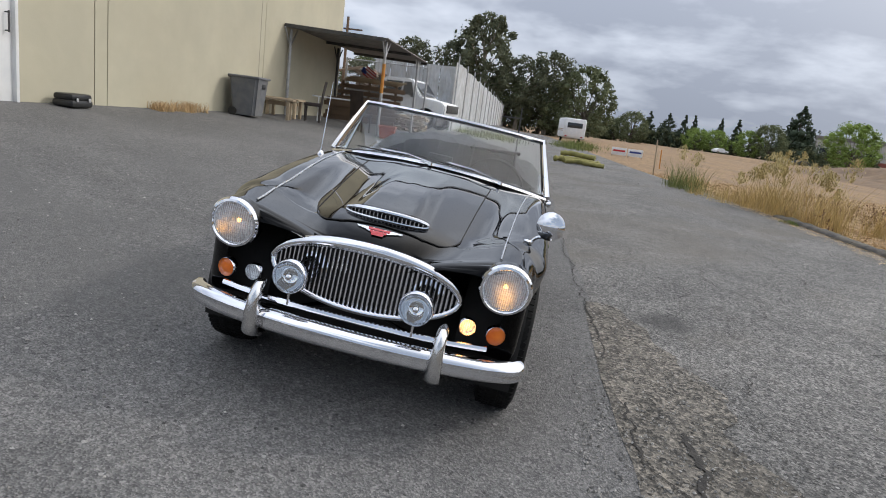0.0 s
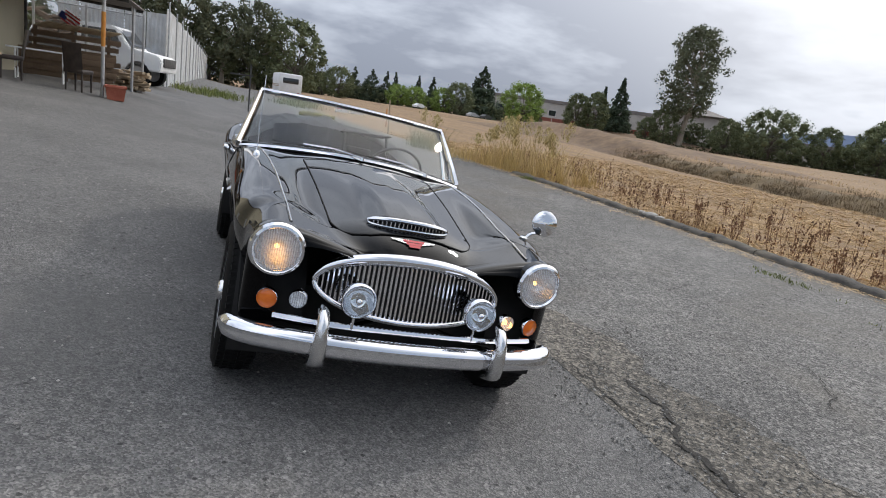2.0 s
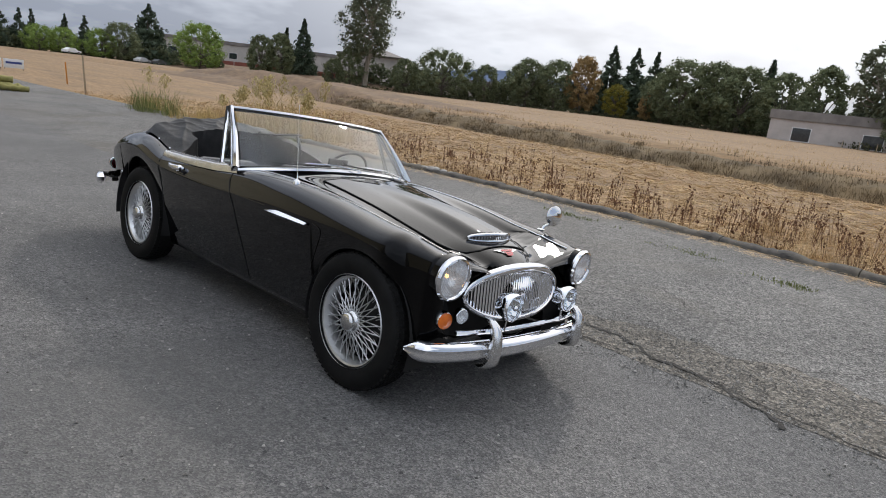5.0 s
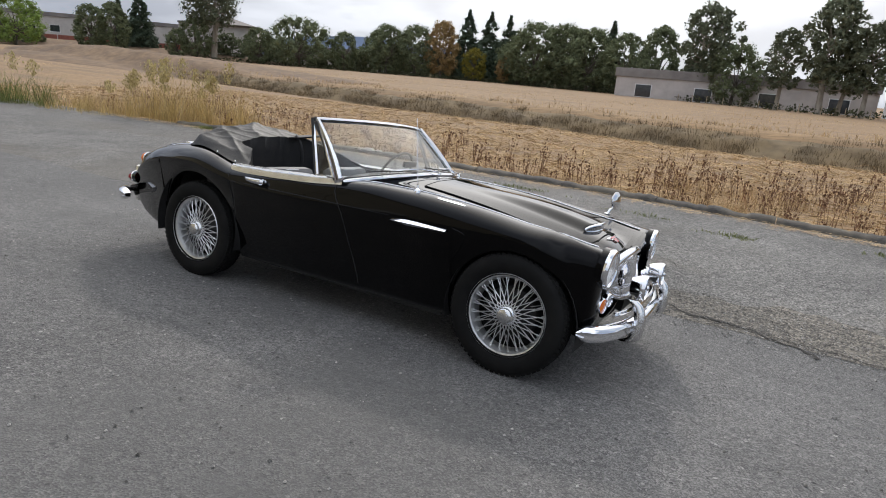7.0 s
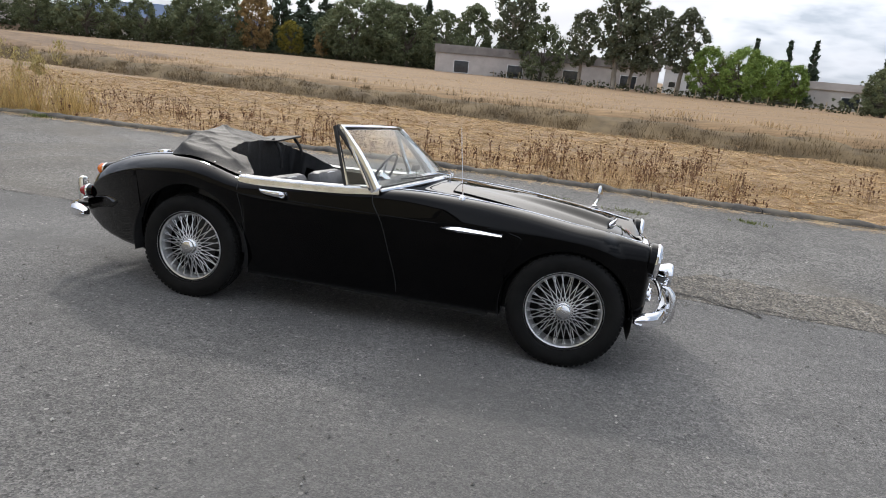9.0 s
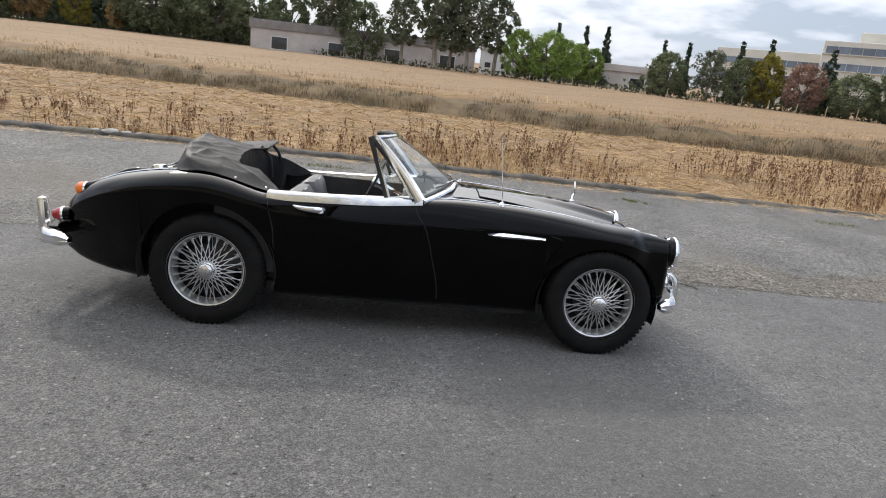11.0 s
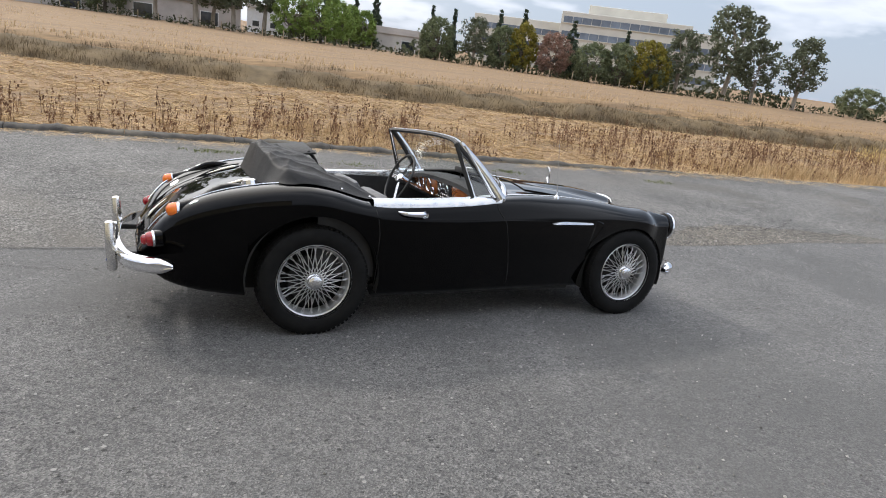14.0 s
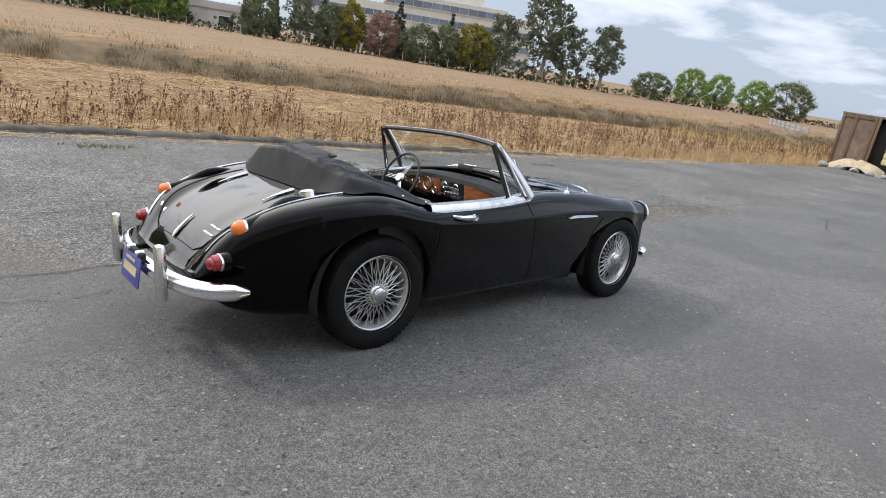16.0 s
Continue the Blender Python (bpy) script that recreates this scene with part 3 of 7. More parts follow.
def build_bin():
    b = thing("wheeled_bin", "large grey plastic wheeled bin with closed lid", "bin", at_lot(-9.15, -5.5, 4))
    bm = bmesh.new()
    lo, hi = [(-.27, -.24), (.27, -.24), (.27, .24), (-.27, .24)], [(-.34, -.31), (.34, -.31), (.34, .31), (-.34, .31)]
    a = [bm.verts.new((x, y, .03)) for x, y in lo]
    d = [bm.verts.new((x, y, .80)) for x, y in hi]
    bm.faces.new(a[::-1])
    for k in range(4):
        bm.faces.new((a[k], a[(k + 1) % 4], d[(k + 1) % 4], d[k]))
    bm.faces.new(d)
    bmesh.ops.bevel(bm, geom=[e for e in bm.edges if abs(e.verts[0].co.z - e.verts[1].co.z) > .3], offset=.05, segments=3, affect="EDGES")
    part("body", bm, M["bin"], b)
    bm = bmesh.new()
    box(bm, (.74, .68, .05), (0, 0, .825), bevel=.02)
    box(bm, (.5, .04, .05), (0, -.36, .81), bevel=.01)
    part("lid", bm, M["bin"], b)
    bm = bmesh.new()
    box(bm, (.2, .02, .10), (-.05, .30, .66), (5, 0, 0), .006)
    part("handle", bm, M["black_plastic"], b)
    for s in (-1, 1):
        bm = bmesh.new()
        cyl(bm, .09, .09, (s * .29, -.22, .09), (s * .33, -.22, .09), 16)
        part("wheel", bm, M["black_plastic"], b)


def build_small_bench(m):
    b = thing("wooden_stool", "low rough bleached-wood bench against the wall", "bench", m, "benches by the wall")
    bm = bmesh.new()
    box(bm, (.42, .95, .05), (0, 0, .46), bevel=.008)
    part("top", bm, M["pale_wood"], b)
    for x in (-.16, .16):
        for y in (-.36, .36):
            bm = bmesh.new()
            box(bm, (.07, .07, .44), (x, y, .22), (0, 0, 0), .006)
            part("leg", bm, M["pale_wood"], b)
    bm = bmesh.new()
    box(bm, (.05, .75, .08), (0, 0, .36))
    part("rail", bm, M["pale_wood"], b)
    return b


def build_dining_chair(m):
    c = thing("dining_chair", "dark brown padded high-back dining chair", "chair", m, "chairs under the canopy")
    bm = bmesh.new()
    box(bm, (.44, .44, .09), (0, 0, .45), bevel=.025)
    part("seat", bm, M["leather"], c)
    bm = bmesh.new()
    pts = curve_pts([(-.20, 0, .44), (-.23, 0, .7), (-.29, 0, 1.05)], 10)
    tube(bm, pts, .032, 4, (6.6, 1.0))
    part("backrest", bm, M["leather"], c)
    for x in (-.18, .18):
        for y in (-.18, .18):
            bm = bmesh.new()
            cyl(bm, .018, .026, (x, y, 0), (x, y, .42), 8)
            part("leg", bm, M["leather"], c)
    return c


def build_pipe_table(m):
    t = thing("folding_table", "white pipe-legged table with a thin pale top", "table", m)
    bm = bmesh.new()
    box(bm, (.6, 1.25, .035), (0, 0, .70), bevel=.01)
    part("tabletop", bm, M["white"], t)
    for y in (-.45, .45):
        bm = bmesh.new()
        tube(bm, curve_pts([(-.27, y, .68), (-.27, y, .1), (-.2, y, .03), (.2, y, .03), (.27, y, .1), (.27, y, .68)], 22), .018, 8)
        part("leg_frame", bm, M["white"], t)
    return t


def build_yard():
    for y, x, turn in ((-5.35, -10.15, 12), (-5.5, -11.15, -4)):
        build_small_bench(at_lot(x, y, turn + 90)) if False else build_small_bench(at_lot(x, y, turn))
    build_dining_chair(at_lot(-11.85, -5.0, -75))
    build_dining_chair(at_lot(-12.35, -3.85, 160))
    build_pipe_table(at_lot(-13.0, -4.75, 10))
    # planter
    p = thing("planter_box", "square terracotta planter standing by the canopy post", "planter", at_lot(-12.35, -3.1, 8))
    bm = bmesh.new()
    a = [bm.verts.new((x, y, 0)) for x, y in ((-.17, -.17), (.17, -.17), (.17, .17), (-.17, .17))]
    d = [bm.verts.new((x, y, .30)) for x, y in ((-.21, -.21), (.21, -.21), (.21, .21), (-.21, .21))]
    bm.faces.new(a[::-1])
    for k in range(4):
        bm.faces.new((a[k], a[(k + 1) % 4], d[(k + 1) % 4], d[k]))
    part("pot", bm, M["terracotta"], p, smooth=False)
    bm = bmesh.new()
    box(bm, (.40, .40, .02), (0, 0, .285))
    part("soil", bm, M["under"], p)
    bm = bmesh.new()
    for x, y, sx, sy in ((0, -.2, .46, .05), (0, .2, .46, .05), (-.2, 0, .05, .36), (.2, 0, .05, .36)):
        box(bm, (sx, sy, .06), (x, y, .30), bevel=.008)
    part("rim", bm, M["terracotta"], p)
    # long slatted bench and timber behind
    for x, y, turn, nslat, ht in ((-15.2, -4.7, 8, 5, .5), (-16.9, -4.9, 6, 6, .9)):
        b = thing("timber_rack", "dark weathered timber rack stacked with boards", "timber rack", at_lot(x, y, turn), "timber racks under the canopy")
        for k in range(nslat):
            bm = bmesh.new()
            box(bm, (.05, 2.2, .14), (.05 * (k % 2), .06 * (k % 3), .16 + k * ht / nslat * 1.35), bevel=.006)
            part("board", bm, M["wood"], b)
        for yy in (-.9, .0, .9):
            bm = bmesh.new()
            box(bm, (.08, .08, ht * 1.5), (-.06, yy, ht * .75))
            part("upright", bm, M["wood"], b)
    # boards lying on the rack
    b = thing("plank_stack", "loose pale planks lying on a timber rack", "planks", pose(-16.95, -4.9, lot_z(-16.9, -4.9) + 1.35, 0, 0, 12))
    for k in range(5):
        bm = bmesh.new()
        box(bm, (.18, 1.9, .035), (-.2 + .11 * k, .07 * k, .03 * k), (0, 0, 5 * k - 8), .004)
        part("plank", bm, M["pale_wood"], b)
    # split firewood by the fence
    rnd = random.Random(3)
    b = thing("firewood_pile", "heap of split pale firewood and offcuts", "firewood", at_lot(-18.4, -3.7, 0), kind="stuff")
    bm = bmesh.new()
    for k in range(60):
        box(bm, (.1 + .05 * rnd.random(), .5 + .3 * rnd.random(), .07), (rnd.uniform(-.5, .5), rnd.uniform(-.4, .4), .04 + .55 * rnd.random() ** 1.6), (rnd.uniform(-12, 12), rnd.uniform(-12, 12), rnd.uniform(-50, 50)))
    part("logs", bm, M["pale_wood"], b, smooth=False)
    # case by the wall
    b = thing("tool_case", "black plastic tool case lying against the wall", "case", at_lot(-4.15, -5.72, 6))
    bm = bmesh.new()
    box(bm, (.48, .30, .10), (0, 0, .06), bevel=.035)
    part("base", bm, M["black_plastic"], b)
    bm = bmesh.new()
    box(bm, (.46, .28, .09), (0, 0, .145), bevel=.035)
    part("lid", bm, M["black_plastic"], b)
    for x in (-.14, .14):
        bm = bmesh.new()
        box(bm, (.05, .012, .05), (x, .152, .11), bevel=.003)
        part("latch", bm, M["steel"], b)
    # small flag on a stick
    b = thing("small_flag", "small red, white and blue flag on a thin stick", "flag", pose(-17.0, -5.35, lot_z(-17, -5.35)))
    bm = bmesh.new()
    cyl(bm, .012, .012, (0, 0, 0), (0, .1, 1.75), 8)
    part("stick", bm, M["dark_steel"], b)
    for k in range(7):
        bm = bmesh.new()
        y0 = .22 if k < 4 else .1
        box(bm, (.006, .55 - (y0 - .1), .044), (.03 * math.sin(k), (y0 + .65) / 2, 1.72 - .044 * k - .0), (-32, 0, 0))
        part("stripe", bm, M["red_cloth"] if k % 2 == 0 else M["white"], b)
    bm = bmesh.new()
    box(bm, (.008, .2, .18), (0, .2, 1.69), (-32, 0, 0))
    part("canton", bm, M["blue_cloth"], b)


def build_chainlink():
    c = thing("chainlink_fence", "galvanised chain-link fence with steel posts", "fence", kind="structure")
    x, ys, top = -18.7, (-6.3, -4.9, -3.3), 2.75
    for y in ys:
        bm = bmesh.new()
        cyl(bm, .035, .035, (x, y, .3), (x, y, top + .05), 10)
        part("post", bm, M["steel"], c)
    bm = bmesh.new()
    cyl(bm, .022, .022, (x, ys[0], top), (x, ys[-1], top), 8)
    part("top_rail", bm, M["steel"], c)
    v, f = [], []
    w, step = .0035, .075
    def wire(p, q):
        a = len(v)
        p, q = Vector(p), Vector(q)
        s = (q - p).normalized().cross(Vector((1, 0, 0))) * w
        v.extend([p - s, p + s, q + s, q - s])
        f.append((a, a + 1, a + 2, a + 3))
    y0, y1, z0 = ys[0], ys[-1], .5
    h = top - z0
    n = int((y1 - y0 + h) / step)
    for k in range(n):
        a = y0 - h + k * step
        lo, hi = max(a, y0), min(a + h, y1)
        if hi > lo:
            wire((x, lo, z0 + lo - a), (x, hi, z0 + hi - a))
            wire((x + .004, lo, top - (lo - a)), (x + .004, hi, top - (hi - a)))
    tagged(raw("wire_mesh", v, f, M["steel"], c, "diamond wire mesh", False), kind="stuff")
    # a tall dark utility pole behind
    u = thing("utility_pole", "dark wooden utility pole with a cross-arm", "pole", pose(-28.55, -9.45, .3))
    bm = bmesh.new()
    cyl(bm, .09, .07, (0, 0, 0), (0, 0, 5.2), 10)
    part("shaft", bm, M["wood"], u)
    for z, w2 in ((4.6, .5), (4.2, .35)):
        bm = bmesh.new()
        box(bm, (.08, w2 * 2, .08), (0, w2 * .6, z))
        part("cross_arm", bm, M["wood"], u)


def build_steel_fence():
    s = thing("sheet_fence", "long tall fence of pale corrugated steel sheets", "fence", kind="structure")
    n, a, b = 32, Vector((-27.6, -3.4, 0)), Vector((-101, -3.7, 0))
    for k in range(n):
        p, q = a.lerp(b, k / n), a.lerp(b, (k + 1) / n)
        h = 3.45 - .75 * (k / n) + .05 * math.sin(k * 2.3)
        m = 16
        v, f = [], []
        for i in range(m + 1):
            r = p.lerp(q, i / m)
            off = .03 * (1 if i % 2 else -1)
            z0 = lot_z(r.x, r.y) - .1
            v += [(r.x, r.y + off, z0), (r.x, r.y + off, z0 + h)]
        for i in range(m):
            f.append((2 * i, 2 * i + 2, 2 * i + 3, 2 * i + 1))
        raw("steel_sheet", v, f, M["corrugated"], s, smooth=False)
        if k % 2 == 0:
            bm = bmesh.new()
            z0 = lot_z(p.x, p.y)
            cyl(bm, .035, .035, (p.x, p.y + .08, z0 - .1), (p.x, p.y + .08, z0 + h + .2), 8)
            part("post", bm, M["steel"], s)
    # end panel that faces the yard
    for k in range(5):
        v, f = [], []
        for i in range(11):
            y = -3.4 - .03 * k - (k + i / 10) * .9
            v += [(-28.0 - .28 * k - .028 * i + .05 * (i % 2), y, .4), (-28.0 - .28 * k - .028 * i + .05 * (i % 2), y, 3.62 + .02 * k)]
        for i in range(10):
            f.append((2 * i, 2 * i + 2, 2 * i + 3, 2 * i + 1))
        raw("steel_sheet", v, f, M["corrugated"], s, smooth=False)


def car_wheel(parent, at, r=.36, w=.24):
    bm = bmesh.new()
    m = pose(*at, 90, 0, 0)
    lathe(bm, [(r * .6, -w / 2), (r * .95, -w / 2), (r, -w / 3), (r, w / 3), (r * .95, w / 2), (r * .6, w / 2)], 24, m)
    wh = part("wheel", bm, M["rubber"], parent)
    bm = bmesh.new()
    lathe(bm, [(0, -w * .35), (r * .55, -w * .4), (r * .62, -w * .48), (r * .62, w * .48), (r * .55, w * .4), (0, w * .35)], 20, m)
    part("rim", bm, M["steel"], wh)


def build_truck():
    t = thing("flatbed_truck", "white pickup truck with a dark loaded bed behind the fence", "truck", pose(-25.2, -5.15, .49, 0, 0, 76) @ Matrix.Scale(1.06, 4))
    bm = bmesh.new()
    prof = [(2.05, .55), (2.1, .95), (1.95, 1.15), (.95, 1.28), (.45, 1.92), (.25, 2.0), (-.85, 2.0), (-.95, 1.9), (-.98, .55)]
    a = [bm.verts.new((x, -.9 + (.12 if z > 1.4 else 0), z)) for x, z in prof]
    d = [bm.verts.new((x, .9 - (.12 if z > 1.4 else 0), z)) for x, z in prof]
    n = len(prof)
    for k in range(n):
        bm.faces.new((a[k], a[(k + 1) % n], d[(k + 1) % n], d[k]))
    bm.faces.new(a[::-1]), bm.faces.new(d)
    bmesh.ops.recalc_face_normals(bm, faces=bm.faces)
    bmesh.ops.bevel(bm, geom=list(bm.edges), offset=.04, segments=2, affect="EDGES")
    part("cab", bm, M["white"], t)
    for s in (-1, 1):
        for x0, x1 in ((-.75, .0), (.08, .62)):
            y = s * .912
            q = [(x0, y, 1.32), (x1, y, 1.32), (min(x1, .42), s * .822, 1.85), (x0, s * .822, 1.85)]
            raw("side_window", q if s < 0 else q[::-1], [(0, 1, 2, 3)], M["black_glass"], t, smooth=False)
        bm = bmesh.new()
        box(bm, (.12, .12, .25), (.6, s * 1.03, 1.35), bevel=.03)
        part("door_mirror", bm, M["black_plastic"], t)
        bm = bmesh.new()
        box(bm, (.5, .006, .12), (-.2, s * .904, 1.05))
        part("lettering_bar", bm, M["dark_steel"], t)
        for x in (1.25, -2.1):
            car_wheel(t, (x, s * .82, .42), .44, .28)
    q = [(.975, -.70, 1.36), (.975, .70, 1.36), (.55, .64, 1.89), (.55, -.64, 1.89)]
    raw("windscreen", q, [(0, 1, 2, 3)], M["black_glass"], t, smooth=False)
    bm = bmesh.new()
    box(bm, (.06, 1.3, .32), (2.10, 0, .92), bevel=.02)
    part("radiator_grille", bm, M["dark_steel"], t)
    bm = bmesh.new()
    box(bm, (2.4, 1.9, .2), (-2.2, 0, .85))
    for y in (-.9, .9):
        box(bm, (2.4, .06, .5), (-2.2, y, 1.15))
    box(bm, (.08, 1.8, 1.1), (-1.05, 0, 1.4))
    part("bed", bm, M["dark_steel"], t)
    rnd = random.Random(8)
    bm = bmesh.new()
    for k in range(26):
        box(bm, (rnd.uniform(.4, 1.2), rnd.uniform(.1, .3), .1), (-2.2 + rnd.uniform(-.7, .9), rnd.uniform(-.8, .8), 1.1 + rnd.random() * 1.1), (rnd.uniform(-25, 25), rnd.uniform(-25, 25), rnd.uniform(-60, 60)))
    tagged(part("load", bm, M["wood"], t, "dark heaped load of scrap timber", False), kind="stuff")


def build_camper():
    c = thing("camper_trailer", "white travel trailer parked at the end of the gravel lot", "trailer", pose(-61.2, 4.95, .16, 0, 0, 4))
    bm = bmesh.new()
    box(bm, (4.6, 2.25, 1.95), (-1.2, 0, 1.35), bevel=.16)
    part("body", bm, M["white"], c)
    bm = bmesh.new()
    box(bm, (.03, 1.5, .5), (1.11, 0, 1.65), bevel=.04)
    part("window", bm, M["black_glass"], c)
    for z in (1.05, 1.2):
        bm = bmesh.new()
        box(bm, (4.4, 2.28, .07), (-1.2, 0, z))
        part("stripe", bm, M["pale_wood"], c, "tan stripe")
    for s in (-1, 1):
        car_wheel(c, (-1.4, s * .95, .3), .33, .2)
        bm = bmesh.new()
        box(bm, (.06, .2, .1), (1.12, s * .8, .55), bevel=.01)
        part("lamp", bm, M["red"], c)


def build_lot_things():
    # sign post
    b = thing("sign_post", "thin dark post with a small cross-bar", "post", at_lot(-23.7, .15))
    bm = bmesh.new()
    box(bm, (.06, .06, 1.9), (0, 0, .95))
    part("post", bm, M["dark_steel"], b)
    bm = bmesh.new()
    box(bm, (.04, .9, .06), (0, -.35, 1.45))
    part("cross_bar", bm, M["dark_steel"], b)
    for x, y, h, mt, lab in ((-21.8, 5.7, 1.45, "pale_wood", "thin pale wooden stake in the field edge"), (-30, 7.6, 1.0, "rust", "thin orange marker stake")):
        b = thing("stake", lab, "stake", pose(x, y, -.15))
        bm = bmesh.new()
        box(bm, (.05, .05, h), (0, 0, h / 2), (4, 3, 0), .004)
        part("shaft", bm, M[mt], b)
    # green bundles
    for k, (dx, dy, z, r, turn) in enumerate(((0, 0, .14, .15, 74), (-.25, -.12, .36, .13, 60), (.40, .12, .11, .12, 86), (-.35, -.3, .13, .14, 95))):
        b = thing("turf_roll", "long yellow-green rolled bundle lying on the gravel", "roll", pose(-20.8 + dx, 2.75 + dy, lot_z(-20.8, 2.75) + z, 0, 0, turn), "green rolls on the gravel")
        bm = bmesh.new()
        pts = curve_pts([(-.74, 0, -.02), (-.3, .05, .02), (.25, -.04, -.01), (.72, .03, -.03)], 14)
        tube(bm, pts, [r * (.62 + .3 * math.sin(i * 1.7 + k) ** 2 + .12 * noise.noise((i * .9, k, 2))) for i in range(14)], 12)
        part("roll", bm, M["turf"], b)
    # banners with plain bars
    for y, mt in ((6.9, "red_cloth"), (8.0, "blue_cloth")):
        b = thing("ground_banner", "low white banner with a coloured unreadable line", "banner", pose(-40.3, y, -.08), "banners at the field edge")
        bm = bmesh.new()
        box(bm, (.03, 1.0, .5), (0, 0, .36), bevel=.005)
        part("sheet", bm, M["white"], b)
        bm = bmesh.new()
        box(bm, (.006, .8, .12), (.02, 0, .40))
        part("bar", bm, M[mt], b)
        for s in (-.45, .45):
            bm = bmesh.new()
            cyl(bm, .015, .015, (0, s, -.1), (0, s, .6), 6)
            part("peg", bm, M["dark_steel"], b)
    # big open crate with a tarpaulin
    b = thing("plywood_crate", "tall weathered plywood crate with a dark open side", "crate", pose(26.1, 4.15, lot_z(26, 4.1) - .02, 0, 0, -4))
    for x, y, sx, sy in ((-.9, .0, .06, 2.5), (0, 1.22, 1.8, .06), (.9, 0, .06, 2.5)):
        bm = bmesh.new()
        box(bm, (sx, sy if sx > 1 else (sy if x > 0 else 1.35), 2.1), (x, y if sx > 1 else (0 if x > 0 else .55), 1.05))
        part("panel", bm, M["ply"], b, smooth=False)
    bm = bmesh.new()
    box(bm, (1.9, 2.55, .07), (0, 0, 2.12))
    part("top", bm, M["ply"], b, smooth=False)
    for y in (1.18, .72, .02, -.1):
        bm = bmesh.new()
        box(bm, (.05, .10, 2.1), (-.95, y, 1.05), bevel=.004)
        part("batten", bm, M["wood"], b)
    for z in (.08, 2.02):
        bm = bmesh.new()
        box(bm, (.045, 1.25, .10), (-.945, .6, z), bevel=.004)
        part("batten", bm, M["wood"], b)
    # near-black block in the open side stands for the shade within
    bm = bmesh.new()
    box(bm, (1.6, .9, 1.9), (.05, -.4, .95))
    part("shade_block", bm, M["under"], b)
    bm = bmesh.new()
    for k in range(3):
        box(bm, (.5, .6, .22), (-1.0, -1.0, .55 + .24 * k), bevel=.04)
    part("yellow_boxes", bm, M["yellow_ink"], b, "pale yellow stacked boxes")
    v, f = [], []
    n, m = 34, 20
    for i in range(n + 1):
        for j in range(m + 1):
            u, w = i / n * 2 - 1, j / m * 2 - 1
            e = max(0, 1 - (u * u + w * w) * .8)
            h = .42 * e ** .6 + .10 * noise.noise((u * 3, w * 3, 2)) * e ** .5 + .05 * noise.noise((u * 8, w * 8, 4)) * e
            v.append((w * .55 + .12 * noise.noise((u * 2, 5, 1)), u * .95, max(0, h)))
    for i in range(n):
        for j in range(m):
            a = i * (m + 1) + j
            f.append((a, a + m + 1, a + m + 2, a + 1))
    tp = raw("tarpaulin", v, f, M["tan_cloth"])
    tagged(tp, "crumpled tan tarpaulin heaped beside the crate", "tarpaulin")
    tp.matrix_world = at_lot(24.7, 4.2, 0, -.01)
    rnd = random.Random(4)
    for k in range(5):
        bm = bmesh.new()
        bmesh.ops.create_icosphere(bm, subdivisions=2, radius=.16 + .06 * rnd.random())
        for vv in bm.verts:
            vv.co *= 1 + .35 * noise.noise(vv.co * 6 + Vector((k, 0, 0)))
            vv.co.z *= .6
        r = part("rock", bm, M["stone"])
        tagged(r, "rough grey rock beside the tarpaulin", "rock", "rocks by the crate")
        x, y = 24.1 + rnd.uniform(-.2, .3), 3.0 + k * .55
        r.matrix_world = at_lot(x, y, k * 50, .06)


def build_kerb():
    """A rough asphalt kerb along the field, in lengths."""
    k = thing("kerb", "rough grey asphalt kerb between the lot and the field", "kerb", kind="structure")
    x = -10.0
    i = 0
    rnd = random.Random(12)
    while x < 13:
        ln = 1.45 + .2 * rnd.random()
        v, f = [], []
        n = 26
        for a in range(n + 1):
            xx = x + (ln - .012) * a / n
            y = kerb_y(xx)
            z = lot_z(xx, y) - .10 * min(1, max(0, (xx - 4) / 8))
            wob = .06 * noise.noise((xx * 1.7, 1, 1)) + .03 * noise.noise((xx * 8, 1, 1)), .035 * noise.noise((xx * 3, 5, 1)) + .022 * noise.noise((xx * 12, 5, 1))
            for dy, dz in ((-.17, -.05), (-.135, .030), (-.09, .058), (.04, .066), (.12, .040), (.17, -.2)):
                v.append((xx, y + dy + wob[0], z + dz + (wob[1] if dz > 0 else 0)))
        for a in range(n):
            for b in range(5):
                q = a * 6 + b
                f.append((q, q + 6, q + 7, q + 1))
        f += [tuple(range(6)), tuple(n * 6 + 5 - b for b in range(6))]
        raw("kerb_length", v, f, M["kerb"], k)
        x += ln
        i += 1
    for xx, s in ((-4.75, .13), (-4.5, .08), (-4.98, .07), (-4.3, .06)):
        bm = bmesh.new()
        bmesh.ops.create_icosphere(bm, subdivisions=2, radius=s)
        for vv in bm.verts:
            vv.co *= 1 + .3 * noise.noise(vv.co * 7 + Vector((xx, 0, 0)))
            vv.co.z *= .32
        r = part("rock", bm, M["stone"])
        tagged(r, "flat pale broken rock lying on the kerb", "rock", "rocks on the kerb")
        r.matrix_world = pose(xx, kerb_y(xx) - .02, lot_z(xx, 6) + .06, 0, 0, xx * 60)


build_building()
build_canopy()
build_bin()
build_yard()
build_chainlink()
build_steel_fence()
build_truck()
build_camper()
build_lot_things()
build_kerb()

